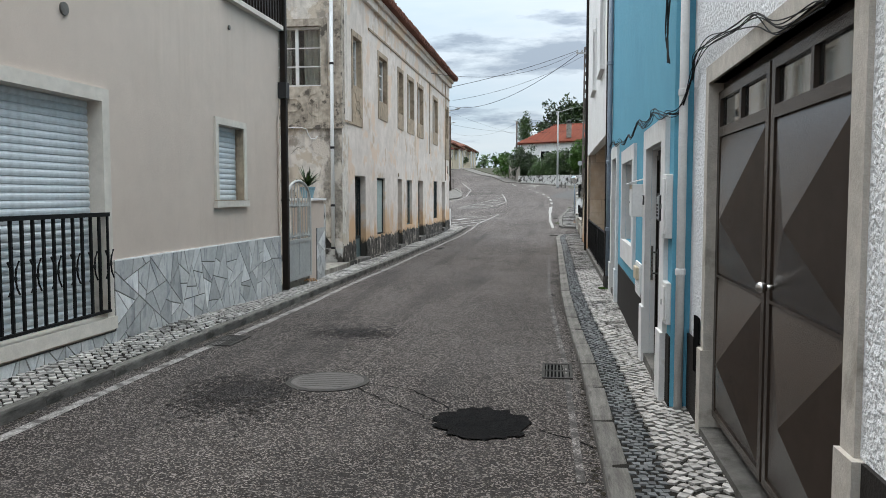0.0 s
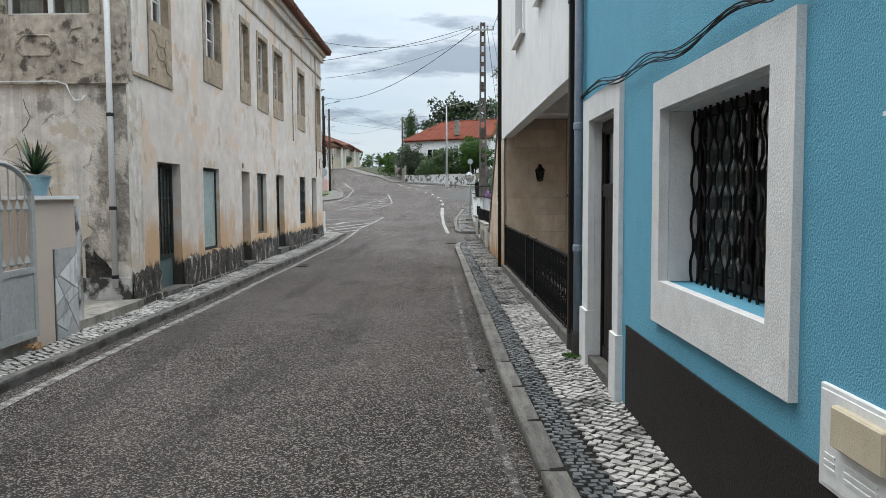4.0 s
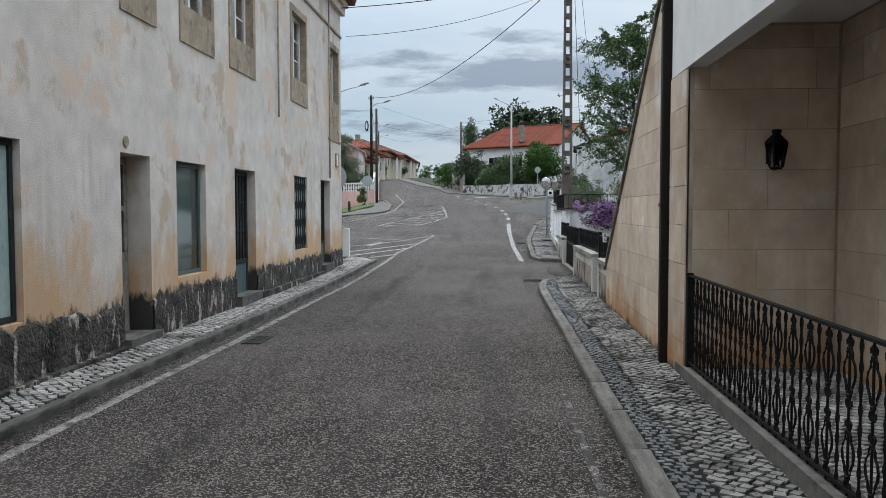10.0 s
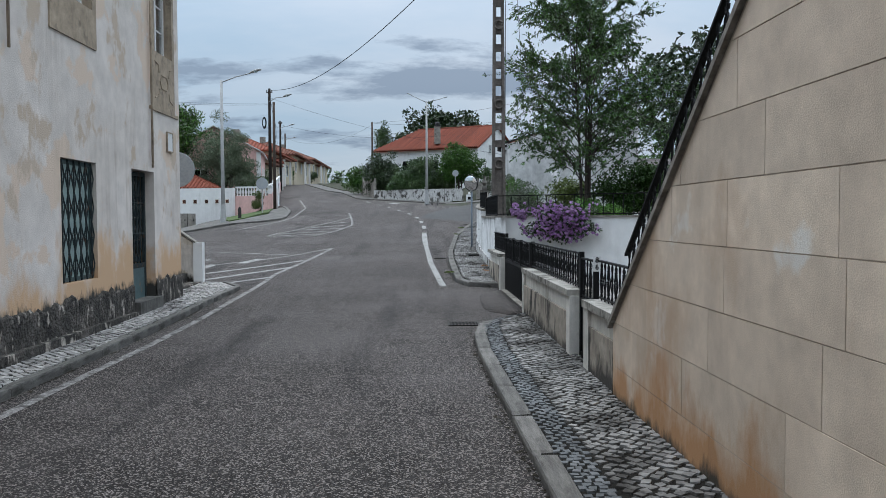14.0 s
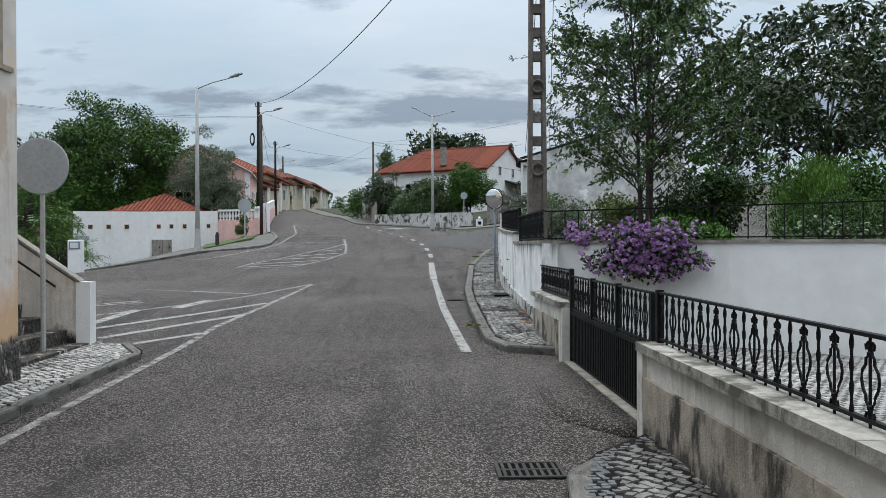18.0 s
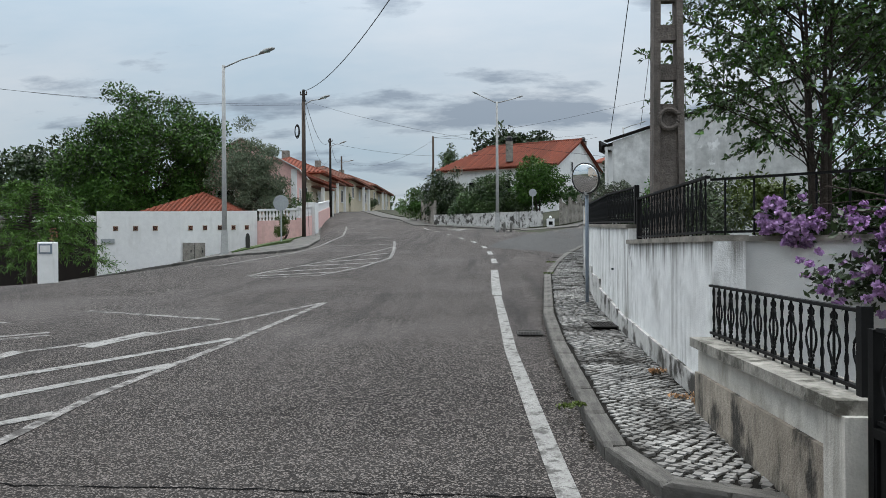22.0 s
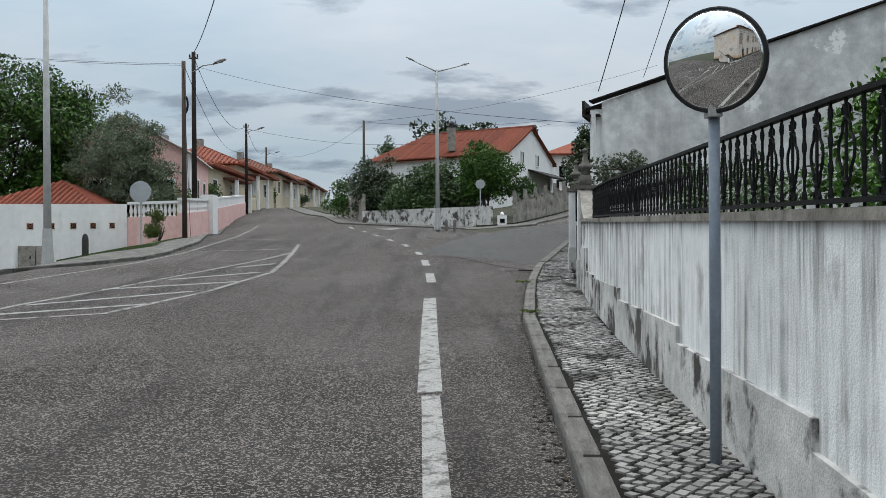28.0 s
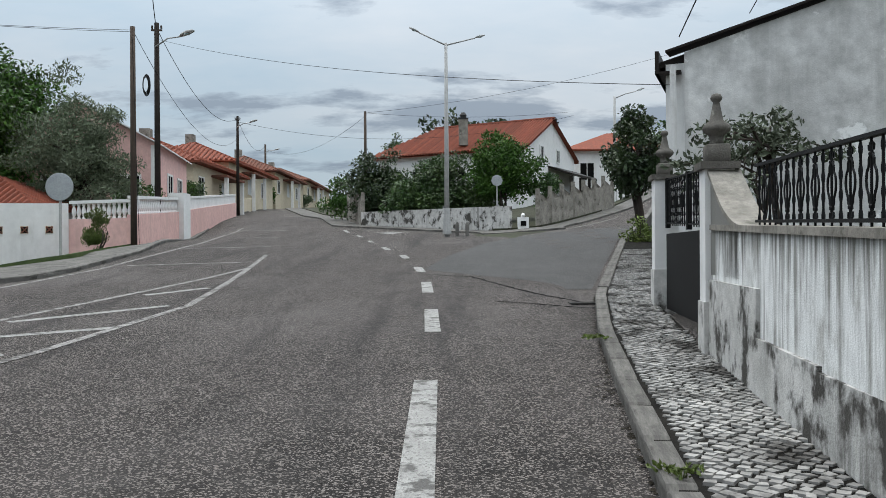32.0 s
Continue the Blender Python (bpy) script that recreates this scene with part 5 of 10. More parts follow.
def grating(cx, cy, lx, ly, label, bars, across=True, rise=0.0, fixed=None):
    """A cast-iron road grating with its frame and bars."""
    z = (road_z(cx, cy) if fixed is None else fixed) + rise
    t = thing("drain_grate", (cx, cy, z), label, "drain")
    f = .025
    # flat near-black sheet gives the shade of the pit under the bars
    part("pit", boxes((cx - lx / 2, cx + lx / 2, cy - ly / 2, cy + ly / 2, z + .001, z + .004)), M_DARK, t)
    part("frame", boxes((cx - lx / 2, cx + lx / 2, cy - ly / 2, cy - ly / 2 + f, z, z + .014), (cx - lx / 2, cx + lx / 2, cy + ly / 2 - f, cy + ly / 2, z, z + .014),
                        (cx - lx / 2, cx - lx / 2 + f, cy - ly / 2 + f, cy + ly / 2 - f, z, z + .014), (cx + lx / 2 - f, cx + lx / 2, cy - ly / 2 + f, cy + ly / 2 - f, z, z + .014),
                        (cx - lx / 2 + f, cx + lx / 2 - f, cy - .012, cy + .012, z, z + .013)), M_CAST, t)
    for k in range(bars):
        x = cx - lx / 2 + f + (lx - 2 * f) * (k + .5) / bars
        w = (lx - 2 * f) / bars * .22
        part("bar", boxes((x - w, x + w, cy - ly / 2 + f, cy + ly / 2 - f, z + .003, z + .012)), M_CAST, t)


def smear(name, cx, cy, rx, ry, turn, mat, label, seed, lift):
    """A ragged film on the road: many small flat flecks, thinning outwards."""
    rnd = random.Random(seed)
    bm = bmesh.new()
    for _ in range(int(1500 * rx * ry / .3)):
        r, a = abs(rnd.gauss(0, .55)), rnd.uniform(0, 6.283)
        u, v = r * math.cos(a) * rx, r * math.sin(a) * ry
        x, y = cx + u * math.cos(turn) - v * math.sin(turn), cy + u * math.sin(turn) + v * math.cos(turn)
        s, b = rnd.uniform(.008, .028), rnd.uniform(0, 6.283)
        z = road_z(x, y) + lift + rnd.uniform(0, .002)
        bm.faces.new([bm.verts.new((x + s * rnd.uniform(.6, 1.2) * math.cos(b + q * 1.2566), y + s * rnd.uniform(.6, 1.2) * math.sin(b + q * 1.2566), z)) for q in range(5)])
    return solid(name, bm, mat, label, "road stain", kind="stuff")


smear("oil_stain", -2.55, 6.2, .55, .75, .3, M_OIL, "dark oil stain in the worn asphalt", 201, .004)
smear("oil_stain", -2.35, 9.2, .5, .5, .0, M_OIL, "dark worn spot in the asphalt", 202, .004)


def crack(pts, width, seed):
    """A wandering crack filled with tar."""
    rnd = random.Random(seed)
    fine = []
    for a, b in zip(pts, pts[1:]):
        n = max(2, int(math.hypot(b[0] - a[0], b[1] - a[1]) / .07))
        fine += [(a[0] + (b[0] - a[0]) * i / n + rnd.gauss(0, .012), a[1] + (b[1] - a[1]) * i / n + rnd.gauss(0, .012)) for i in range(n)]
    bm = bmesh.new()
    last = None
    for i, p in enumerate(fine):
        q, r = fine[max(0, i - 1)], fine[min(len(fine) - 1, i + 1)]
        d = Vector((r[0] - q[0], r[1] - q[1])).normalized()
        n = Vector((-d.y, d.x)) * width * rnd.uniform(.2, .8)
        row = [bm.verts.new((p[0] + s * n.x, p[1] + s * n.y, road_z(p[0], p[1]) + .004)) for s in (-1, 1)]
        if last:
            bm.faces.new((last[0], row[0], row[1], last[1]))
        last = row
    solid("crack", bm, M_ASPHALT_DARK, "thin dark crack in the asphalt", "crack")


crack([(-1.66, 6.7), (-1.2, 6.5), (-.85, 6.05), (-.75, 5.85)], .012, 1)
crack([(-1.7, 6.55), (-1.3, 6.1), (-.75, 5.5)], .008, 2)
crack([(-.1, 5.5), (.15, 5.3), (.3, 5.1)], .015, 3)
crack([(-3.9, 36.75), (-2, 36.7), (0, 36.6), (.6, 36.2)], .013, 4)
crack([(-3.2, 62.5), (-1.0, 61.8), (.4, 61.0), (1.2, 58.6), (1.9, 57.2)], .05, 5)
crack([(.6, 57.7), (1.2, 57.3), (1.75, 56.9), (2.0, 57.3)], .06, 6)
crack([(-6.5, 62.6), (-4.6, 62.7), (-3.2, 62.5)], .04, 7)
bm = bmesh.new()
prev = None
for k in range(41):
    f = k / 40
    y = 59 + f * 17.2
    xr = line_at(KERB_R2, y) - .12
    xl = max(xr - .4 - 3.6 * ease(59, 63.5, y), line_at(((59, .9), (61.5, -.6), (66, .1), (72, 1.6), (76.2, 3.4)), y))
    row = [bm.verts.new((xl + (xr - xl) * q / 6, y, road_z(xl + (xr - xl) * q / 6, y) + .004)) for q in range(7)]
    if prev:
        for q in range(6):
            bm.faces.new((prev[q], prev[q + 1], row[q + 1], row[q]))
    prev = row
solid("asphalt_patch", bm, M_ASPHALT_SMOOTH, "smoother grey asphalt laid in the side street", "road patch")

def gutter(line, y0, y1, side, seed, thick):
    """Dirt, grit and moss gathered where the road meets the kerb."""
    rnd = random.Random(seed)
    bm = bmesh.new()
    y = y0
    while y < y1:
        y += rnd.expovariate(thick)
        off = abs(rnd.gauss(0, .035)) * (1 + math.sin(y * 1.7) * .6)
        x = line_at(line, y) - side * (off + .005)
        s, b = rnd.uniform(.006, .02), rnd.uniform(0, 6.283)
        z = road_z(x, y) + .004 + rnd.uniform(0, .003)
        bm.faces.new([bm.verts.new((x + s * rnd.uniform(.6, 1.3) * math.cos(b + q * 1.2566), y + s * rnd.uniform(.6, 1.6) * math.sin(b + q * 1.2566), z)) for q in range(5)])
    solid("gutter_dirt", bm, M_DIRT, "dark grit gathered along a kerb", "dirt", kind="stuff")


M_DIRT = material("gutter_grit", (0.034, 0.030, 0.024), (0.065, 0.056, 0.042), scale=6, rough=0.95, bump=0.6, grain=80, spec=0.05, each=0.5)
gutter(KERB_R, 1.5, 31, 1, 301, 26)
gutter(KERB_R2, 37.3, 58, 1, 302, 32)
gutter(KERB_L, 3, 36.5, -1, 303, 26)

grating(0.03, 7.45, .28, .62, "cast-iron road grating beside the kerb", 7)
grating(-3.62, 8.45, .30, .62, "cast-iron road grating at the west kerb", 7)
grating(-3.50, 24.2, .22, .55, "rusty road grating at the west kerb", 6)
grating(0.0, 31.75, .42, .34, "cast-iron road grating at the turn of the kerb", 8)
grating(.0, 42.15, .30, .50, "cast-iron road grating on the guide line", 7)
grating(.88, 42.15, .30, .55, "iron grating let into the cobbled pavement", 7, fixed=land(.88, 42.15) + .096)
grating(2.0, 57.4, .9, .3, "long road grating at the kerb of the side street", 12)

cover = thing("manhole_cover", (-1.95, 6.66, -.1), "round cast-iron manhole cover in the street", "manhole cover")
zc = road_z(-1.95, 6.66)
bm = bmesh.new()
lathe(bm, (-1.95, 6.66, zc - .01), ((.36, 0), (.36, .018), (.33, .02)), 32)
part("rim", bm, M_CAST, cover)
bm = bmesh.new()
lathe(bm, (-1.95, 6.66, zc - .008), ((.315, 0), (.315, .02), (.3, .024)), 32)
part("lid", bm, M_CAST_PALE, cover)
bm = bmesh.new()
for k in range(-3, 4):
    w = .26 * math.sqrt(1 - (k / 4.2) ** 2)
    box(bm, -1.95 - w, -1.95 + w, 6.66 + k * .07 - .01, 6.66 + k * .07 + .01, zc + .015, zc + .0165)
part("ribs", bm, M_CAST, cover)

# ---------- ironwork: balusters shared by all railings ----------
def iron_mesh(name, kind, h, r=.007):
    """One upright of a railing, from 0 to h: plain and knotted, or with a lyre-shaped scroll."""
    bm = bmesh.new()
    tube(bm, [(0, 0, 0), (0, 0, h)], r, 6)
    if kind == "plain":
        k = max(3, int(h / .09))
        for i in range(k):
            lathe(bm, (0, 0, h * (i + .5) / k - .03), ((r, 0), (r * 1.55, .02), (r * 1.55, .04), (r, .06)), 4)
    else:
        n = 2 if h > .6 else 1
        for q in range(n):
            lo, hi = (q + .08) * h / n, (q + .92) * h / n
            e = hi - lo
            w = min(.058, e * .2)
            for s in (-1, 1):
                pts = [(0, s * w * a, lo + e * b) for a, b in ((.42, .90), (.52, .97), (.28, 1.0), (.10, .95), (.12, .86), (.50, .79), (.52, .71), (.95, .62), (1.05, .52), (.95, .42), (.55, .31), (.50, .24), (.12, .16), (.10, .06), (.30, .0), (.52, .04), (.42, .11))]
                tube(bm, pts, r * .9, 5)
            for z in (lo + e * .17, lo + e * .85):
                lathe(bm, (0, 0, z - .012), ((r, 0), (r * 2.0, .006), (r * 2.0, .018), (r, .024)), 6)
    me = bpy.data.meshes.new(name)
    bm.to_mesh(me)
    bm.free()
    me.materials.append(M_BLACK_IRON)
    return me


def railing(t, a, b, za, zb, h, pitch, bar=.016, posts=(), base=.03, pattern="oppo", flat=True):
    """Top and bottom bar from a to b (plan), with uprights between them under the thing t. za, zb: foot heights at the ends."""
    a, b = Vector(a), Vector(b)
    d = b - a
    ang = math.atan2(d.y, d.x)
    for nm, z in (("top_rail", h), ("bottom_rail", base)):
        bm = bmesh.new()
        obox(bm, a, b, bar * (2.2 if nm == "top_rail" else 1.6), za + z - bar / 2, za + z + bar / 2, zb + z - bar / 2, zb + z + bar / 2)
        part(nm, bm, M_BLACK_IRON, t)
    n = max(1, int(round(d.length / pitch)))
    plain, lyre = IRON[round(h, 2)] if round(h, 2) in IRON else IRON.setdefault(round(h, 2), (iron_mesh("upright", "plain", h), iron_mesh("scroll_upright", "lyre", h)))
    for k in range(n):
        f = (k + .5) / n
        p = a + d * f
        z = za + (zb - za) * f
        me = lyre if pattern[k % len(pattern)] == "o" else plain
        put_mesh("scroll_upright" if me is lyre else "upright", me, t, Matrix.Translation((p.x, p.y, z)) @ Matrix.Rotation(ang + math.pi / 2, 4, "Z") @ Matrix.Rotation(math.pi / 2 * 0, 4, "Z"))
    for f in posts:
        p = a + d * f
        z = za + (zb - za) * f
        part("post", boxes((p.x - .025, p.x + .025, p.y - .025, p.y + .025, z - .03, z + h + .02)), M_BLACK_IRON, t)


IRON = {}

# ---------- garage of the white rough-cast house ----------
G0, G1, GX = 2.80, 5.27, 1.01
part("jamb", boxes((.95, 1.1, 5.275, 5.37, .0, 2.2)), M_TRIM, garage_house, "worn beige stone door jamb")
part("jamb", boxes((.95, 1.1, 2.66, 2.785, .0, 2.2)), M_TRIM, garage_house, "worn beige stone door jamb")
part("lintel", boxes((.95, 1.1, 2.66, 5.37, 2.2, 2.31)), M_TRIM, garage_house, "worn beige stone lintel")
part("stone_foot", boxes((.93, 1.1, 5.27, 5.40, -.3, .5)), M_TRIM, garage_house)
part("stone_foot", boxes((.93, 1.1, 2.62, 2.79, -.3, .66)), M_TRIM, garage_house)
part("plinth", boxes((.955, 1.0, 5.41, 5.94, -.4, .5)), M_BLACK_PLINTH, garage_house, "black painted plinth")
part("plinth", boxes((.955, 1.0, -8, 2.61, -.4, .66)), M_BLACK_PLINTH, garage_house, "black painted plinth")
# proud near-black plate: the hole's shade is painted, nothing is cut out
part("broken_niche", boxes((.945, .958, 5.45, 5.62, .30, .68)), M_DARK, garage_house, "dark plate for a broken hole in the plinth")
part("doorstep", boxes((.935, 1.3, 2.6, 5.3, -.3, .0)), M_KERB, garage_house)
garage = part("garage_door", boxes((GX + .03, GX + .07, G0 - .06, G1 + .06, .06, 2.2)), M_BROWN_METAL, garage_house, "dark brown metal double door with pyramid panels")


def pyramid(y0, y1, z0, z1, fy, fz, out):
    """A folded sheet-metal panel whose point stands out towards the street."""
    bm = bmesh.new()
    c = [bm.verts.new((GX + .012, y, z)) for y, z in ((y0, z0), (y1, z0), (y1, z1), (y0, z1))]
    p = bm.verts.new((GX + .012 - out, y0 + (y1 - y0) * fy, z0 + (z1 - z0) * fz))
    b = [bm.verts.new((GX + .04, v.co.y, v.co.z)) for v in c]
    for i in range(4):
        bm.faces.new((c[i], c[(i + 1) % 4], p))
        bm.faces.new((c[i], b[i], b[(i + 1) % 4], c[(i + 1) % 4]))
    bm.faces.new(b)
    return bm


for y0, y1 in ((G0, 4.01), (4.05, G1)):
    bm = boxes((GX, GX + .05, y0, y0 + .06, .08, 2.14), (GX, GX + .05, y1 - .06, y1, .08, 2.14), (GX, GX + .05, y0 + .06, y1 - .06, .08, .13), (GX, GX + .05, y0 + .06, y1 - .06, 1.86, 1.92),
               (GX, GX + .05, y0 + .06, y1 - .06, 2.09, 2.14), (GX, GX + .05, (y0 + y1) / 2 - .02, (y0 + y1) / 2 + .02, 1.92, 2.09), (GX, GX + .05, y0 + .06, y1 - .06, .985, 1.0))
    leaf = part("door_leaf", bm, M_BROWN_METAL, garage_house)
    part("upper_panel", pyramid(y0 + .06, y1 - .06, 1.0, 1.86, .42, .42, .13), M_BROWN_METAL, leaf)
    part("lower_panel", pyramid(y0 + .06, y1 - .06, .13, .985, .42, .5, .13), M_BROWN_METAL, leaf)
    for pa, pb in ((y0 + .06, (y0 + y1) / 2 - .02), ((y0 + y1) / 2 + .02, y1 - .06)):
        part("pane", boxes((GX + .02, GX + .028, pa, pb, 1.92, 2.09)), M_GLASS, leaf, "small transom pane")
bm = bmesh.new()
tube(bm, [(GX, 3.86, 1.07), (GX - .045, 3.86, 1.07)], .014, 10)
bmesh.ops.create_uvsphere(bm, u_segments=14, v_segments=8, radius=.028, matrix=Matrix.Translation((GX - .06, 3.86, 1.07)))
part("door_knob", bm, M_BRASS, garage_house, "round brushed steel knob", smooth=True)
bm = bmesh.new()
tube(bm, [(.895, 5.915, -.1), (.895, 5.915, 2.0), (.895, 5.915, 6.4)], .031, 14)
t = thing("downpipe", (.895, 5.915, 0), "white painted downpipe at the corner of two houses", "pipe")
part("pipe", bm, M_WHITE_OLD, t, smooth=True)
for z in (.92, 2.2, 3.6):
    bm = bmesh.new()
    lathe(bm, (.895, 5.915, z), ((.031, 0), (.037, .006), (.037, .045), (.031, .052)), 14)
    part("collar", bm, M_WHITE_OLD, t)

# ---------- blue house ----------
BX = .84


def surround(h, y0, y1, z0, z1, oy0, oy1, oz0, oz1, foot=0.0):
    """A proud painted surround of an opening, in pieces butted end to end."""
    x0, x1 = BX - .035, BX + .02
    oy0, oy1, oz1 = oy0 + .005, oy1 - .005, oz1 - .005
    oz0 = oz0 + .005 if oz0 > z0 else oz0
    for nm, b in (("jamb", (x0, x1, y0, oy0, z0, z1)), ("jamb", (x0, x1, oy1, y1, z0, z1)), ("lintel", (x0, x1, oy0, oy1, oz1, z1)), ("lower_surround", (x0, x1, oy0, oy1, z0, oz0))):
        if b[5] > b[4]:
            part(nm, boxes(b), M_WHITE_OLD, h, "white painted surround with flaking edges")
    part("reveal", boxes((BX + .022, BX + .39, oy1 - .012, oy1 + .002, oz0, oz1 - .014), (BX + .022, BX + .39, oy0 - .002, oy0 + .012, oz0, oz1 - .014), (BX + .022, BX + .39, oy0 - .002, oy1 + .002, oz1 - .013, oz1 + .002)), M_WHITE_OLD, h)
    if foot:
        part("surround_foot", boxes((x0 - .02, x1, y0 - .02, oy0 + .01, -.3, foot)), M_WHITE_OLD, h, "chipped white plinth block")
        part("surround_foot", boxes((x0 - .02, x1, oy1 - .01, y1 + .02, -.3, foot)), M_WHITE_OLD, h, "chipped white plinth block")


surround(blue_house, 6.16, 7.80, -.3, 2.09, 6.4, 7.57, -.3, 1.92, .46)
surround(blue_house, 8.90, 10.83, .68, 2.06, 9.12, 10.68, .92, 1.9)
surround(blue_house, 11.76, 13.28, -.3, 2.24, 11.95, 13.0, -.3, 2.05, .42)
part("plinth", boxes((BX - .012, BX, 7.825, 11.6, -.4, .52)), M_BLACK_PLINTH, blue_house, "black-brown painted plinth")
part("plinth", boxes((BX - .012, BX, 5.96, 6.135, -.4, .46)), M_BLACK_PLINTH, blue_house)
part("room_wall", boxes((1.6, 1.65, 5.9, 13.4, -.2, 2.6)), M_ROOM, blue_house)


def front_door(h, y0, y1, z1, x, hinge, handle_y, hz0, hz1, glazed):
    """A brown panelled front door: frame, boarded leaf, glazed top, bar handle."""
    d = part("front_door", boxes((x, x + .05, y0, y0 + .07, .02, z1), (x, x + .05, y1 - .07, y1, .02, z1), (x, x + .05, y0 + .07, y1 - .07, z1 - .07, z1)), M_BROWN_PAINT, h, "dark brown boarded front door with a glazed top")
    zt = z1 - glazed
    part("leaf", boxes((x + .012, x + .045, y0 + .07, y1 - .07, .04, zt)), M_BROWN_PAINT, d)
    n = 7
    for k in range(n):
        a = y0 + .12 + (y1 - y0 - .24) * k / n
        b = y0 + .12 + (y1 - y0 - .24) * (k + 1) / n
        part("board", boxes((x + .002, x + .016, a + .004, b - .004, .15, zt - .09)), M_BROWN_PAINT, d)
    part("rail", boxes((x - .004, x + .016, y0 + .07, y1 - .07, zt - .07, zt - .005)), M_BROWN_PAINT, d)
    part("rail", boxes((x - .004, x + .016, y0 + .07, y1 - .07, .04, .13)), M_BROWN_PAINT, d)
    part("pane", boxes((x + .02, x + .028, y0 + .11, y1 - .11, zt + .04, z1 - .11)), M_GLASS, d, "clear glass light")
    part("inner_frame", boxes((x - .014, x + .002, y0 + .045, y0 + .075, .03, z1 - .05), (x - .014, x + .002, y1 - .075, y1 - .045, .03, z1 - .05), (x - .014, x + .002, y0 + .075, y1 - .075, z1 - .09, z1 - .055), (x - .01, x + .002, y0 + .075, y1 - .075, zt - .005, zt + .035)), M_BROWN_PAINT, d)
    part("lock_plate", boxes((x - .008, x + .004, handle_y - .02, handle_y + .02, hz0 + .10, hz0 + .28)), M_BLACKRUBBER, d, "dark lock plate")
    part("sash", boxes((x + .004, x + .04, y0 + .07, y0 + .11, zt, z1 - .07), (x + .004, x + .04, y1 - .11, y1 - .07, zt, z1 - .07), (x + .004, x + .04, y0 + .11, y1 - .11, zt, zt + .04), (x + .004, x + .04, y0 + .11, y1 - .11, z1 - .11, z1 - .07)), M_BROWN_PAINT, d)
    bm = boxes((x - .065, x - .045, handle_y - .012, handle_y + .012, hz0, hz1))
    for z in (hz0 + .06, hz1 - .06):
        tube(bm, [(x + .01, handle_y, z), (x - .05, handle_y, z)], .009, 8)
    part("handle", bm, M_BRASS, d, "brushed steel bar handle")
    part("threshold", boxes((BX - .03, x + .1, y0 - .02, y1 + .02, -.3, .03)), M_KERB, h)
    return d


front_door(blue_house, 6.42, 7.55, 1.90, .912, 0, 7.41, .73, 1.04, .42)
front_door(blue_house, 11.97, 12.98, 2.03, .92, 0, 12.10, .62, 1.10, .56)
win = part("window", boxes((1.02, 1.06, 9.14, 10.66, .94, .99), (1.02, 1.06, 9.14, 10.66, 1.84, 1.89), (1.02, 1.06, 9.14, 9.19, .99, 1.84), (1.02, 1.06, 10.61, 10.66, .99, 1.84), (1.02, 1.06, 9.88, 9.92, .99, 1.84)), M_BROWN_PAINT, blue_house, "barred window with a dark frame")
part("pane", boxes((1.035, 1.04, 9.19, 10.61, .99, 1.84)), M_GLASS, win)
for k in range(16):
    y = 9.17 + k * .0975
    bm = bmesh.new()
    sw = .024 if k % 2 else -.024
    tube(bm, [(.985, y, .925)] + [(.985, y + sw * math.copysign(1, math.cos((j // 2) * math.pi)), .98 + j * .0605) for j in range(15)] + [(.985, y, 1.895)], .0085, 6)
    part("bar", bm, M_BLACK_IRON, win)
part("window_sill", boxes((BX + .022, BX + .22, 9.135, 10.665, .87, .917)), M_WHITE_OLD, blue_house)

mail = thing("mailbox", (.76, 7.94, 1.29), "white wall-mounted mailbox with a sloping lid", "mailbox")
bm = bmesh.new()
box(bm, .706, BX, 7.81, 8.07, 1.29, 1.60, .005)
part("body", bm, M_WHITE_ENAMEL, mail)
bm = bmesh.new()
vs = [bm.verts.new(p) for p in ((.672, 7.803, 1.602), (BX, 7.803, 1.652), (BX, 8.09, 1.652), (.672, 8.09, 1.602), (.672, 7.803, 1.612), (BX, 7.803, 1.664), (BX, 8.09, 1.664), (.672, 8.09, 1.612))]
for q in ((0, 3, 2, 1), (4, 5, 6, 7), (0, 1, 5, 4), (1, 2, 6, 5), (2, 3, 7, 6), (3, 0, 4, 7)):
    bm.faces.new([vs[i] for i in q])
part("lid", bm, M_WHITE_ENAMEL, mail)
part("flap", boxes((.699, .705, 7.83, 8.05, 1.555, 1.593)), M_CREAM, mail, "cream flap over the slot")
part("door", boxes((.701, .705, 7.818, 8.062, 1.305, 1.548)), M_WHITE_ENAMEL, mail)
bm = bmesh.new()
tube(bm, [(.702, 8.045, 1.43), (.696, 8.045, 1.43)], .008, 8)
part("lock", bm, M_DARK, mail)


def text_mesh(words, size, m, mat, name, parent):
    """Raised letters in the built-in font, as a mesh."""
    cu = bpy.data.curves.new(name, "FONT")
    cu.body, cu.size, cu.extrude, cu.align_x, cu.align_y = words, size, .003, "CENTER", "CENTER"
    o = new(name + "_curve", cu)
    me = bpy.data.meshes.new_from_object(o.evaluated_get(bpy.context.evaluated_depsgraph_get()))
    bpy.data.objects.remove(o)
    me.materials.clear()
    me.materials.append(mat)
    return put_mesh(name, me, parent, m)


bpy.context.view_layer.update()
text_mesh("78", .13, Matrix.Translation((BX - .036, 7.70, 1.447)) @ Euler((radians(90), 0, radians(-90))).to_matrix().to_4x4(), M_BLACK_IRON, "house_number", blue_house)


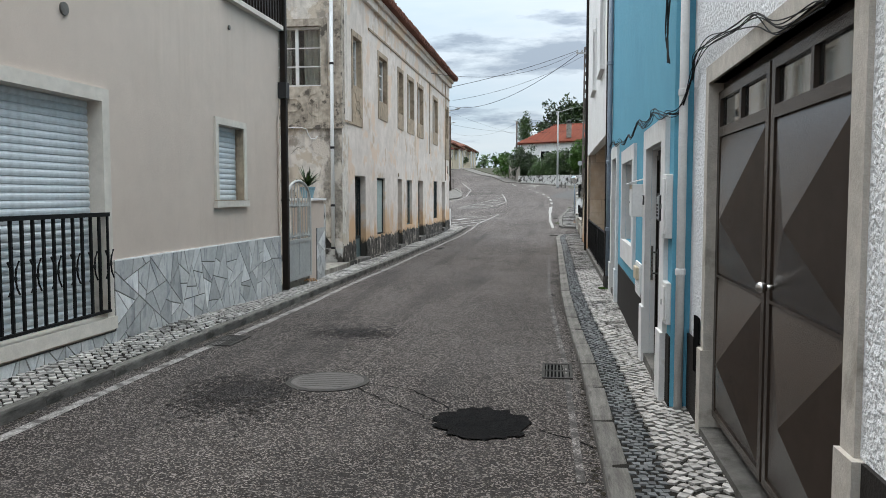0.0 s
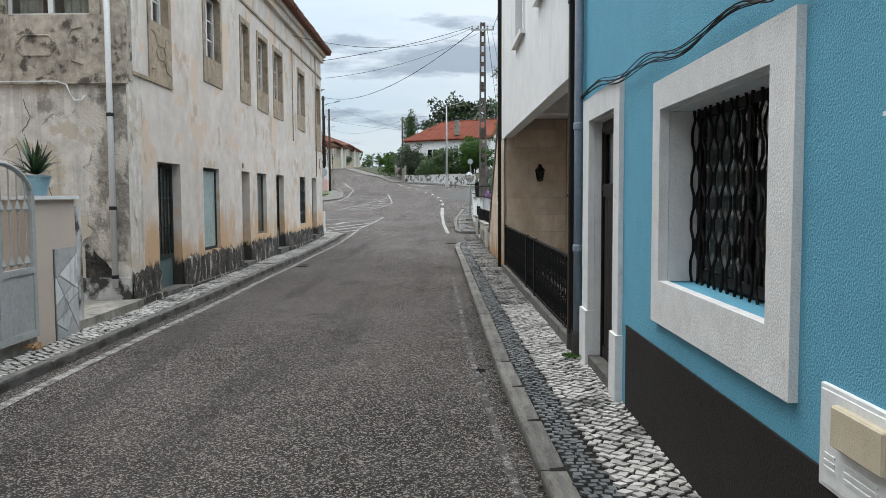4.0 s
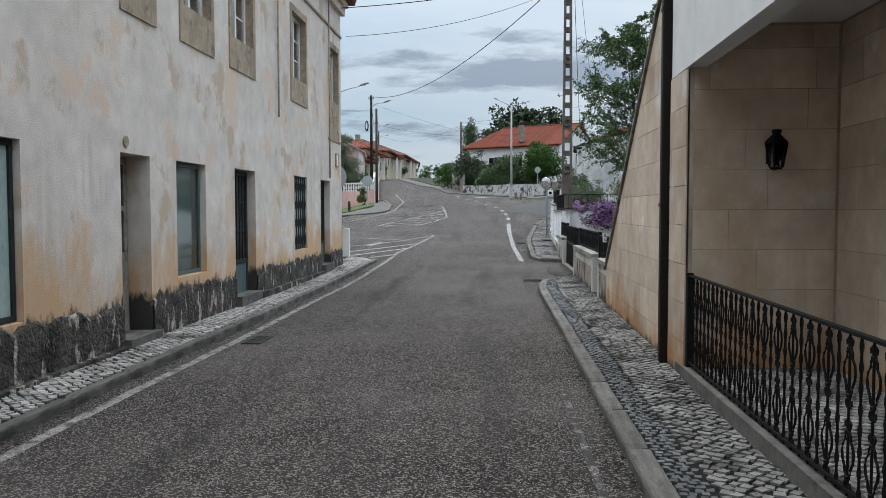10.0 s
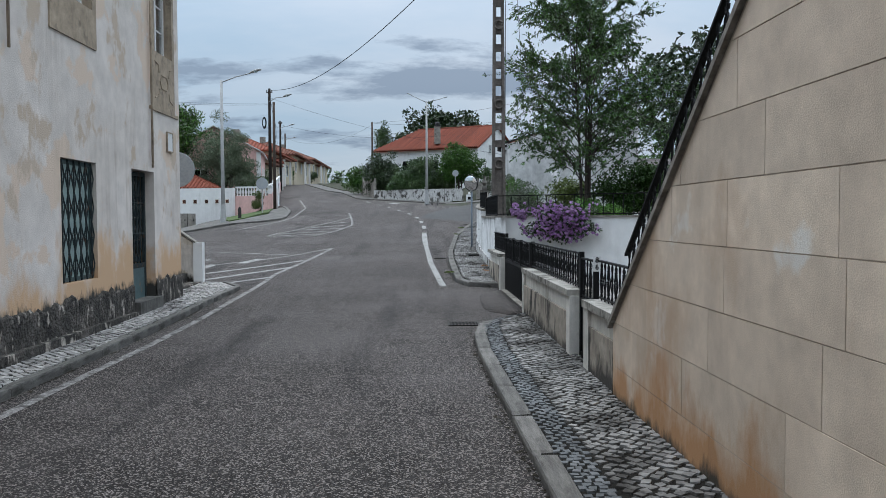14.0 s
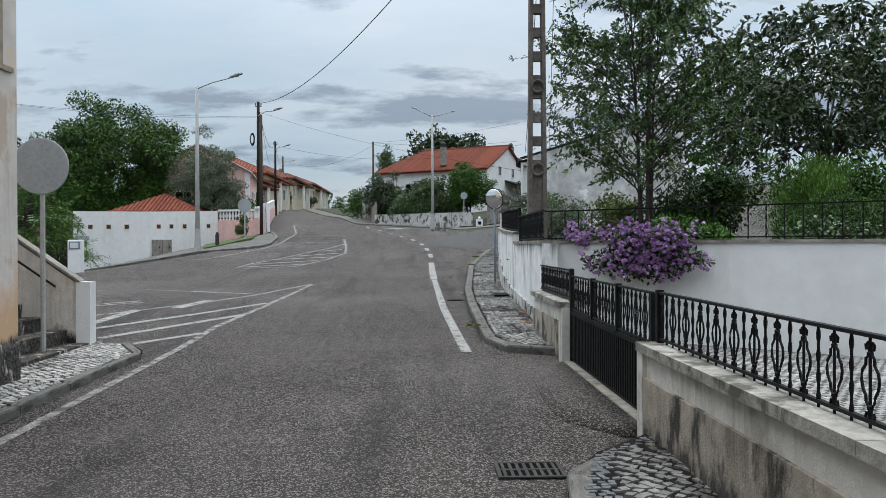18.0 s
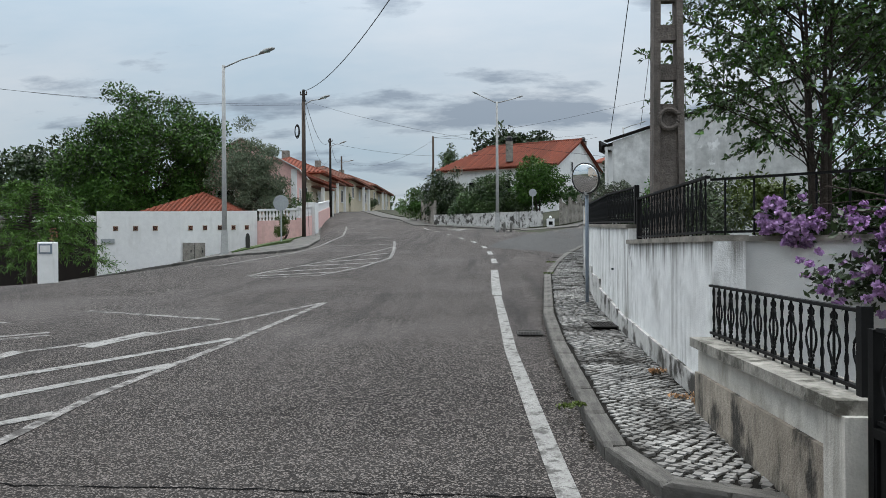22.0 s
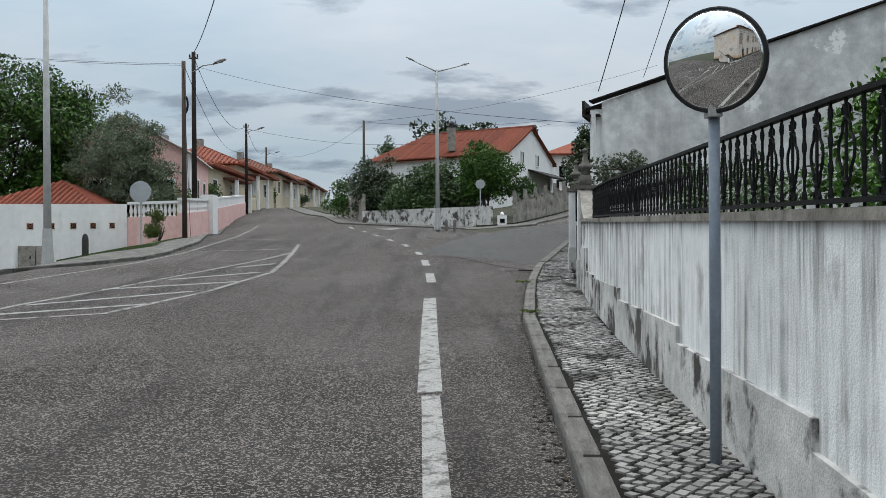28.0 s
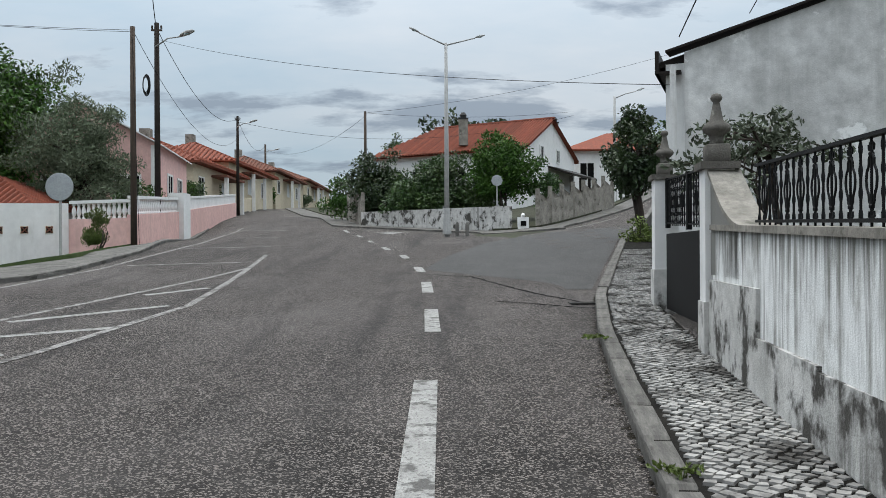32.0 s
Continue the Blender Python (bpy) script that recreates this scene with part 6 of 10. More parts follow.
def wall_box(y0, y1, z0, z1, x, out, label, vents):
    t = thing("meter_box", (x, (y0 + y1) / 2, z0), label, "meter box")
    bm = bmesh.new()
    box(bm, x - out, x, y0, y1, z0, z1, .006)
    part("frame", bm, M_WHITE_OLD, t)
    bm = bmesh.new()
    box(bm, x - out - .012, x - out, y0 + .03, y1 - .03, z0 + .03, z1 - .03, .004)
    part("door", bm, M_WHITE_OLD, t)
    part("latch", boxes((x - out - .018, x - out - .012, y1 - .075, y1 - .05, (z0 + z1) / 2 - .02, (z0 + z1) / 2 + .02)), M_GALV, t)
    for k in range(vents):
        part("vent_slot", boxes((x - out - .016, x - out - .012, y0 + .1, y1 - .1, z0 + .07 + k * .035, z0 + .08 + k * .035)), M_DARK, t)


wall_box(5.955, 6.15, 1.18, 1.65, BX, .05, "white electricity meter box on a blue wall", 0)
wall_box(5.955, 6.15, .55, .86, BX, .04, "white gas meter box at the foot of a blue wall", 0)
flush_box = thing("meter_box", (BX, 8.41, .47), "white flush utility box with a hinged door", "meter box")
bm = bmesh.new()
box(bm, BX - .014, BX + .01, 8.12, 8.70, .468, .806, .003)
part("frame", bm, M_WHITE_ENAMEL, flush_box)
bm = bmesh.new()
box(bm, BX - .019, BX - .014, 8.138, 8.682, .484, .79, .002)
part("door", bm, M_WHITE_ENAMEL, flush_box)
for ya_, yb_ in ((8.17, 8.26), (8.33, 8.52), (8.58, 8.65)):
    for k in range(3):
        part("vent_rib", boxes((BX - .0225, BX - .019, ya_, yb_, .535 + k * .022, .545 + k * .022)), M_WHITE_ENAMEL, flush_box)
bm = bmesh.new()
box(bm, BX - .05, BX - .02, 8.26, 8.56, .635, .765, .006)
part("meter_cover", bm, M_CREAM, flush_box, "small cream cover plate")
phone = thing("intercom", (.79, 6.34, 1.3), "grey-faced intercom keypad in a black surround beside a front door", "intercom")
bm = bmesh.new()
box(bm, .775, .806, 6.26, 6.42, 1.30, 1.50, .01)
part("body", bm, M_BLACKRUBBER, phone)
bm = bmesh.new()
box(bm, .769, .775, 6.272, 6.408, 1.315, 1.487, .004)
part("face_plate", bm, M_SIGN_BACK, phone, "grey face plate")
for r_ in range(4):
    for c_ in range(3):
        part("button", boxes((.765, .769, 6.30 + c_ * .032, 6.322 + c_ * .032, 1.335 + r_ * .026, 1.352 + r_ * .026)), M_BLACKRUBBER, phone)


def bundle(name, pts, n, r, spread, seed, label, mat=None):
    """A loose bundle of cables along the points."""
    rnd = random.Random(seed)
    t = thing(name, pts[0], label, "cable")
    for _ in range(n):
        q = []
        for i, p in enumerate(pts):
            q.append([p[k] + rnd.uniform(-spread, spread) * (1 if k != 0 else .4) for k in range(3)])
        fine = []
        for i in range(len(q) - 1):
            for s in range(6):
                f = s / 6
                p0, p1, p2, p3 = (Vector(q[max(0, min(len(q) - 1, j))]) for j in (i - 1, i, i + 1, i + 2))
                fine.append(.5 * (2 * p1 + (p2 - p0) * f + (2 * p0 - 5 * p1 + 4 * p2 - p3) * f * f + (3 * p1 - p0 - 3 * p2 + p3) * f ** 3))
        fine.append(Vector(q[-1]))
        bm = bmesh.new()
        tube(bm, fine, r, 5)
        part("cable", bm, mat or M_WIRE, t)
    return t


bundle("wall_cables", [(.79, 13.3, 2.27), (.79, 12.5, 2.30), (.79, 11.7, 2.205), (.79, 10.9, 2.22), (.79, 10.2, 2.15), (.79, 9.5, 2.19), (.79, 9.0, 2.125), (.79, 8.3, 2.23), (.79, 7.7, 2.15), (.79, 7.1, 2.14), (.79, 6.85, 2.185), (.79, 6.3, 2.095), (.79, 5.96, 2.075), (.86, 5.90, 2.10), (.92, 5.8, 2.3), (.93, 5.7, 2.4)], 6, .0032, .032, 5, "loose bundle of black cables across a blue wall")
bundle("wall_cables", [(.93, 5.8, 2.30), (.93, 5.7, 2.42), (.93, 5.2, 2.45), (.93, 4.5, 2.36), (.93, 4.0, 2.33), (.93, 3.6, 2.20), (.93, 3.1, 2.17), (.93, 2.9, 2.19), (.93, 2.2, 2.35), (.93, 1.2, 2.4)], 6, .0032, .034, 6, "black cables looped over a garage door")
bundle("wall_cables", [(.79, 6.1, 3.6), (.79, 6.0, 3.0), (.79, 6.05, 2.7), (.79, 5.9, 2.45)], 3, .006, .03, 7, "black cables hanging down a blue wall")
bundle("wall_cables", [(.89, 13.52, 6.3), (.88, 13.52, 4), (.88, 13.52, 2.3)], 2, .008, .015, 8, "black cables running down a house corner")

t = thing("downpipe", (.79, 13.36, 0), "grey plastic downpipe beside a front door", "pipe")
bm = bmesh.new()
tube(bm, [(.865, 13.40, .1), (.865, 13.40, 2), (.865, 13.40, 6.4)], .04, 12)
part("pipe", bm, M_GREY_PIPE, t, smooth=True)
for z in (.9, 2.0, 3.6):
    bm = bmesh.new()
    lathe(bm, (.865, 13.40, z), ((.04, 0), (.049, .01), (.049, .06), (.04, .07)), 12)
    part("collar", bm, M_GREY_PIPE, t)
bm = bmesh.new()
lathe(bm, (.865, 13.40, -.15), ((.05, 0), (.056, .02), (.052, .30), (.045, .32)), 12)
part("shoe", bm, M_CAST, t)


def square_pipe(y, x, z0, z1, w, label, shoe=True):
    t = thing("downpipe", (x, y, z0), label, "pipe")
    bm = bmesh.new()
    box(bm, x - w / 2, x + w / 2, y - w / 2, y + w / 2, z0 + (.2 if shoe else 0), z1, .012)
    part("pipe", bm, M_BROWN_PAINT, t)
    for z in (1.4, 3.2, 5):
        part("bracket", boxes((x - w / 2 - .006, x + w / 2 + .006, y - w / 2 - .006, y + w / 2 + .006, z, z + .03)), M_BROWN_PAINT, t)
    if shoe:
        bm = bmesh.new()
        lathe(bm, (x, y, z0), ((w * .62, 0), (w * .6, .24), (w * .5, .28)), 10)
        part("shoe", bm, M_CAST, t)


square_pipe(13.68, .865, -.1, 6.9, .09, "dark brown downpipe with an iron shoe")
square_pipe(22.72, .85, -.12, 6.9, .10, "dark brown downpipe along a stone-clad wall", False)

# the blue front runs slightly askew to the street
for ob in [blue_house, mail, phone] + [o for o in bpy.data.objects if o.name.startswith("meter_box")] + [bpy.data.objects["wall_cables"]]:
    for ch in ob.children_recursive:
        if ch.name.startswith("house_number"):
            ch.location.x += .0125
            continue
        for v in ch.data.vertices:
            v.co.x += .0115 * max(0.0, v.co.y + BASE[ob].y - 6.4)
phone.location.y -= .08

# ---------- porch ----------
def clip_cell(poly, keep):
    """Cut a polygon of (u, v) by a half plane a*u + b*v <= c."""
    a, b, c = keep
    out = []
    for i, p in enumerate(poly):
        q = poly[(i + 1) % len(poly)]
        dp, dq = a * p[0] + b * p[1] - c, a * q[0] + b * q[1] - c
        if dp <= 0:
            out.append(p)
        if dp * dq < 0:
            f = dp / (dp - dq)
            out.append((p[0] + (q[0] - p[0]) * f, p[1] + (q[1] - p[1]) * f))
    return out


def slab(poly, at, thick):
    """A thin block over a polygon; at(u, v, w) gives the place, w standing out of the wall."""
    bm = bmesh.new()
    a = [bm.verts.new(at(u, v, thick)) for u, v in poly]
    b = [bm.verts.new(at(u, v, -.01)) for u, v in poly]
    bm.faces.new(a)
    for i in range(len(poly)):
        bm.faces.new((a[i], b[i], b[(i + 1) % len(poly)], a[(i + 1) % len(poly)]))
    return bm


def cladding(parent, at, u0, u1, v0, v1, course, length, gap, seed, keeps=(), holes=(), mat=None, thick=.004):
    """Ashlar slabs in courses with open joints, one object each."""
    rnd = random.Random(seed)
    v = v0
    row = 0
    while v < v1 - .02:
        h = min(course, v1 - v)
        u = u0 - (length / 2 if row % 2 else 0) - rnd.uniform(0, .2)
        while u < u1:
            w = length * rnd.uniform(.75, 1.25)
            a, b = max(u, u0), min(u + w, u1)
            u += w
            if b - a < .05:
                continue
            if any(a < hb and b > ha and v < hd and v + h > hc for ha, hb, hc, hd in holes):
                spans = []
                for ha, hb, hc, hd in holes:
                    if v < hd and v + h > hc:
                        spans = [(a, min(b, ha)), (max(a, hb), b)]
            else:
                spans = [(a, b)]
            for sa, sb in spans:
                if sb - sa < .04:
                    continue
                poly = [(sa + gap, v + gap), (sb - gap, v + gap), (sb - gap, v + h - gap), (sa + gap, v + h - gap)]
                for k in keeps:
                    poly = clip_cell(poly, k) if len(poly) > 2 else poly
                if len(poly) > 2:
                    part("stone_slab", slab(poly, at, thick * rnd.uniform(.8, 1.2)), mat or M_STONE_CLAD, parent)
        v += h
        row += 1


cladding(porch_house, lambda u, v, w: (2.12 - w, u, v), 13.87, 22.0, .03, 2.9, .335, 1.05, .0035, 21, holes=[(19.16, 20.55, 0, 2.28)])
cladding(porch_house, lambda u, v, w: (u, 22.02 - w, v), .93, 2.1, .03, 2.9, .335, .8, .0035, 22)
cladding(porch_house, lambda u, v, w: (.87 - w, u, v), 22.0, 22.64, -.1, 2.55, .335, .9, .003, 23)
cladding(stair, lambda u, v, w: (.905 - w, u, v), 22.8, 27.24, -.15, 3.9, .335, 1.05, .003, 24, keeps=[(.745, 1.0, .50 + 27.25 * .745 - .03)])
part("door_frame", boxes((2.08, 2.14, 19.13, 19.22, .03, 2.29), (2.08, 2.14, 20.49, 20.58, .03, 2.29), (2.08, 2.14, 19.22, 20.49, 2.2, 2.29)), M_STONE_CLAD, porch_house)
for y0, y1 in ((19.23, 19.85), (19.86, 20.48)):
    sh = part("shutter_leaf", boxes((2.15, 2.19, y0, y0 + .06, .05, 2.19), (2.15, 2.19, y1 - .06, y1, .05, 2.19), (2.15, 2.19, y0 + .06, y1 - .06, .05, .15), (2.15, 2.19, y0 + .06, y1 - .06, 1.0, 1.08), (2.15, 2.19, y0 + .06, y1 - .06, 2.12, 2.19)), M_BROWN_PAINT, porch_house, "brown louvred shutter door")
    for a, b in ((.16, .99), (1.09, 2.11)):
        n = int((b - a) / .05)
        for k in range(n):
            z = a + (k + .2) * (b - a) / n
            bm = bmesh.new()
            vs = [bm.verts.new(p) for p in ((2.152, y0 + .06, z), (2.152, y1 - .06, z), (2.185, y1 - .06, z + .035), (2.185, y0 + .06, z + .035), (2.152, y0 + .06, z + .008), (2.152, y1 - .06, z + .008), (2.185, y1 - .06, z + .043), (2.185, y0 + .06, z + .043))]
            for q in ((0, 3, 2, 1), (4, 5, 6, 7), (0, 1, 5, 4), (1, 2, 6, 5), (2, 3, 7, 6), (3, 0, 4, 7)):
                bm.faces.new([vs[i] for i in q])
            part("slat", bm, M_BROWN_PAINT, sh)
# near-black sheet: the dark behind the louvres is in its colour
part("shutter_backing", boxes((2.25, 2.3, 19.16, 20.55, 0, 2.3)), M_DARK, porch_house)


def wall_lantern(x, y, z, d):
    """A black wall lantern; d is the plan direction out of the wall."""
    t = thing("wall_lantern", (x, y, z), "black iron wall lantern with glass panes", "lamp", "porch lanterns")
    cx, cy = x + d[0] * .105, y + d[1] * .105
    bm = bmesh.new()
    lathe(bm, (cx, cy, z - .20), ((.045, 0), (.052, .01), (.056, .02)), 6)
    part("base", bm, M_BLACK_IRON, t)
    bm = bmesh.new()
    lathe(bm, (cx, cy, z + .01), ((.100, 0), (.09, .02), (.05, .06), (.03, .08), (.042, .095), (.042, .11), (.01, .12)), 6)
    part("cap", bm, M_BLACK_IRON, t)
    bm = bmesh.new()
    lathe(bm, (cx, cy, z - .18), ((.052, 0), (.083, .19)), 6)
    part("glass", bm, M_GLASS, t)
    for k in range(6):
        a = 2 * math.pi * k / 6
        bm = bmesh.new()
        tube(bm, [(cx + .056 * math.cos(a), cy + .056 * math.sin(a), z - .18), (cx + .088 * math.cos(a), cy + .088 * math.sin(a), z + .01)], .007, 5)
        part("rib", bm, M_BLACK_IRON, t)
    bm = bmesh.new()
    tube(bm, [(x, y, z - .12), (x + d[0] * .05, y + d[1] * .05, z - .2), (cx, cy, z - .195)], .01, 6)
    part("bracket", bm, M_BLACK_IRON, t)
    part("plate", boxes((x - (.05 if d[1] else .0), x + (.05 if d[1] else .015 * d[0]), y - (.05 if d[0] else 0.015), y + (.05 if d[0] else .0), z - .15, z + .03)) if d[0] == 0 else boxes((x - .015, x, y - .05, y + .05, z - .15, z + .03)), M_BLACK_IRON, t)


wall_lantern(1.57, 22.0, 1.90, (0, -1))
wall_lantern(2.11, 17.74, 1.9, (-1, 0))

porch_rail = thing("railing", (.87, 17.8, 0), "black wrought-iron porch railing with scroll balusters", "railing")
railing(porch_rail, (.90, 13.86), (.90, 21.98), .05, .06, .76, .118, posts=(.005, .385, .51, .995), pattern="op")
part("sill", boxes((.84, .99, 13.86, 22.0, -.3, .05)), M_KERB, porch_house, "stone threshold under the railing")
for y0, y1 in ((18.2, 19.3), (15.2, 16.3)):
    w = part("window", boxes((.95, .99, y0, y0 + .06, 3.9, 5.3), (.95, .99, y1 - .06, y1, 3.9, 5.3), (.95, .99, y0 + .06, y1 - .06, 3.9, 3.96), (.95, .99, y0 + .06, y1 - .06, 5.24, 5.3), (.95, .99, (y0 + y1) / 2 - .03, (y0 + y1) / 2 + .03, 3.96, 5.24)), M_BROWN_PAINT, porch_house, "brown framed upper window")
    part("pane", boxes((.965, .975, y0 + .06, (y0 + y1) / 2 - .03, 3.96, 5.24)), M_GLASS, w)
    part("pane", boxes((.965, .975, (y0 + y1) / 2 + .03, y1 - .06, 3.96, 5.24)), M_GLASS, w)
    # thin near-black sheet stands in for the unlit room
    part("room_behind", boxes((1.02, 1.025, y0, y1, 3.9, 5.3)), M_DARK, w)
    part("window_sill", boxes((.79, .87, y0 - .16, y1 + .16, 3.80, 3.87)), M_WHITE, porch_house)
    part("jamb", boxes((.84, .87, y0 - .1, y0, 3.87, 5.36)), M_WHITE, porch_house)
    part("jamb", boxes((.84, .87, y1, y1 + .1, 3.87, 5.36)), M_WHITE, porch_house)

# ---------- stair coping and handrail ----------
bm = bmesh.new()
obox(bm, (1.0, 27.3), (1.0, 22.7), .26, stair_top(27.3), stair_top(27.3) + .045, stair_top(22.7), stair_top(22.7) + .045)
part("coping", bm, M_CAP, stair)
hand = thing("railing", (1.0, 26, .6), "black wrought-iron stair railing with scroll balusters", "railing")
railing(hand, (1.0, 27.2), (1.0, 22.8), stair_top(27.2) + .05, stair_top(22.8) + .05, .46, .125, bar=.02, pattern="po")

# ---------- low wall with gates ----------
for b in ((.905, .93, 27.27, 28.16, -.4, .36), (.905, .93, 29.17, 32.43, -.4, .37), (.935, .96, 35.94, 38.12, -.4, .42)):
    part("plinth", boxes(b), M_LOW_BASE, low_wall, "cream render footing blackened by mould")
part("coping", boxes((.88, 1.16, 27.2, 28.33, .52, .585)), M_LOW_CAP, low_wall, "weathered stone coping")
for k in range(6):
    part("coping", boxes((.88, 1.16, 29.02 + k * .585, 29.6 + k * .585, .55, .612)), M_LOW_CAP, low_wall, "weathered stone coping")
for k in range(4):
    part("coping", boxes((.9, 1.19, 35.78 + k * .585, 36.36 + k * .585, .60, .662)), M_LOW_CAP, low_wall)
part("end_post", boxes((.9, 1.14, 29.0, 29.18, -.4, .55), (.9, 1.14, 32.42, 32.56, -.4, .55), (.9, 1.14, 28.15, 28.34, -.4, .52), (.92, 1.17, 35.74, 35.95, -.4, .6)), M_LOW_WALL, low_wall)
low_rail = thing("railing", (1.05, 32, .6), "black wrought-iron railing with scroll balusters on a low wall", "railing")
railing(low_rail, (1.04, 27.25), (1.04, 28.28), .58, .58, .36, .13, pattern="po")
railing(low_rail, (1.04, 29.06), (1.04, 32.5), .61, .61, .36, .13, posts=(.01, .99), pattern="po")
railing(low_rail, (1.06, 35.85), (1.06, 38.15), .66, .66, .36, .13, posts=(.01,), pattern="op")


def sheet_gate(y0, y1, z0, z1, x, label):
    """A black ribbed sheet-metal gate with a scroll railing on top."""
    g = thing("gate", (x, (y0 + y1) / 2, z0), label, "gate")
    part("sheet", boxes((x, x + .02, y0, y1, z0, z1)), M_BLACK_IRON, g)
    n = int((y1 - y0) / .075)
    for k in range(n):
        y = y0 + (k + .5) * (y1 - y0) / n
        part("rib", boxes((x - .014, x, y - .018, y + .018, z0 + .03, z1 - .03)), M_BLACK_IRON, g)
    part("frame", boxes((x - .02, x + .03, y0, y0 + .045, z0, z1 + .4), (x - .02, x + .03, y1 - .045, y1, z0, z1 + .4), (x - .02, x + .03, y0 + .045, y1 - .045, z1 - .03, z1 + .01)), M_BLACK_IRON, g)
    railing(g, (x + .005, y0 + .05), (x + .005, y1 - .05), z1, z1, .40, .13, posts=(.33, .66) if y1 - y0 > 2 else (), pattern="po")
    return g


sheet_gate(28.36, 29.0, .0, .53, 1.02, "small black sheet-metal garden gate")
sheet_gate(32.58, 35.74, .01, .56, 1.03, "wide black sheet-metal driveway gate")
plate = thing("number_plate", (1.02, 28.30, .9), "white enamel house number on a gate post", "number plate")
part("plate", boxes((.985, 1.055, 28.318, 28.325, .84, .985)), M_WHITE_OLD, plate)
for ch, z in (("8", .945), ("6", .88)):
    text_mesh(ch, .07, Matrix.Translation((1.02, 28.316, z)) @ Euler((radians(90), 0, 0)).to_matrix().to_4x4(), M_BLACK_IRON, "digit", plate)
solid("gate_threshold", boxes((.935, 1.2, 32.57, 35.74, -.4, .006)), M_CAP, "worn stone gate threshold")
bm = bmesh.new()
prev = None
for k in range(14):
    y = 32.58 + 3.16 * k / 13
    w = .62 * min(1, k / 3 + .25, (13 - k) / 3 + .25)
    zb = land(.6, y)
    row = [bm.verts.new(p) for p in ((.934 - w, y, zb - .04), (.934 - w * .5, y, zb + (.001 - zb) * .62), (.934, y, -.004 + .006 * noise.noise(Vector((0, y * 4, 3)))), (.934, y, zb - .1))]
    if prev:
        for i in range(4):
            bm.faces.new((prev[i], prev[(i + 1) % 4], row[(i + 1) % 4], row[i]))
    else:
        bm.faces.new(row)
    prev = row
bm.faces.new(list(reversed(prev)))
bmesh.ops.recalc_face_normals(bm, faces=bm.faces[:])
solid("driveway_ramp", bm, M_ASPHALT, "worn asphalt ramp up to a gate threshold", smooth=True)

# ---------- upper wall: footing, coping, railing ----------
for ya, yb, ha, hb in ((38.14, 41.4, .30, .51), (41.4, 43.93, .475, .72), (43.93, 46.12, .845, .86), (46.12, 48.52, .97, .98), (48.52, 50.8, 1.09, 1.10), (50.8, 51.95, 1.13, 1.14), (51.95, 53.42, 1.46, 1.46)):
    xa, xb = (float(np.interp(y, [p[1] for p in UPPER], [p[0] for p in UPPER])) for y in (ya, yb))
    bm = bmesh.new()
    obox(bm, (xa, ya), (xb, yb), .03, land(xa, ya) - .3, ha, land(xa, ya) - .3, hb, side=.012)
    part("footing", bm, M_WALL_BASE, upper_wall, "mouldy render footing stepping with the street")
for a, b, za, zb in ((UPPER[0], UPPER[1], 1.33, 1.33), (UPPER[1], UPPER[2], 1.50, 1.58), (UPPER[2], UPPER[3], 1.58, 1.76), (UPPER[3], UPPER[4], 1.76, 1.87)):
    bm = bmesh.new()
    obox(bm, a, b, .27, za, za + .045, zb, zb + .045, side=-.11)
    part("coping", bm, M_CAP, upper_wall)
bm = bmesh.new()
obox(bm, (1.095, 38.58), (4.7, 35.6), .27, 1.33, 1.37, side=.11)
obox(bm, (4.7, 35.6), (13, 29.1), .27, 1.33, 1.37, side=.11)
part("coping", bm, M_CAP, garden_wall)
bm = bmesh.new()
cr = [(41.36, 1.30), (41.30, 1.27), (41.33, 1.22), (41.25, 1.17), (41.20, 1.13), (41.19, 1.05)]
last = None
for y, z in cr:
    row = [bm.verts.new((1.058, y - .006, z)), bm.verts.new((1.058, y + .006, z))]
    if last:
        bm.faces.new((last[0], row[0], row[1], last[1]))
    last = row
part("crack", bm, M_DARK, upper_wall, "jagged crack in the plaster")
bm = bmesh.new()
tube(bm, [(1.06, 42.6, 1.02), (1.13, 42.6, 1.02)], .012, 8)
part("drain_spout", bm, M_RUSTY, upper_wall, "small rusty weep pipe")
up_rail = thing("railing", (1.3, 46, 1.6), "black wrought-iron railing on a white garden wall", "railing")
railing(up_rail, (1.17, 41.45), (1.23, 44), 1.545, 1.625, .42, .13, bar=.02, posts=(.01,), pattern="po")
railing(up_rail, (1.23, 44), (1.73, 50), 1.625, 1.805, .42, .13, bar=.02, pattern="po")
railing(up_rail, (1.73, 50), (2.05, 52.4), 1.805, 1.88, .42, .13, bar=.02, pattern="po")
railing(up_rail, (1.17, 38.62), (1.17, 41.4), 1.375, 1.375, .45, .13, bar=.02, posts=(.98,), pattern="po")
thin_rail = thing("railing", (4, 37, 1.4), "thin black railing along a garden terrace", "railing")
railing(thin_rail, (1.2, 38.64), (4.75, 35.75), 1.375, 1.375, .43, .22, bar=.018, pattern="p")
railing(thin_rail, (4.75, 35.75), (12.5, 29.7), 1.375, 1.375, .43, .26, bar=.018, pattern="p")

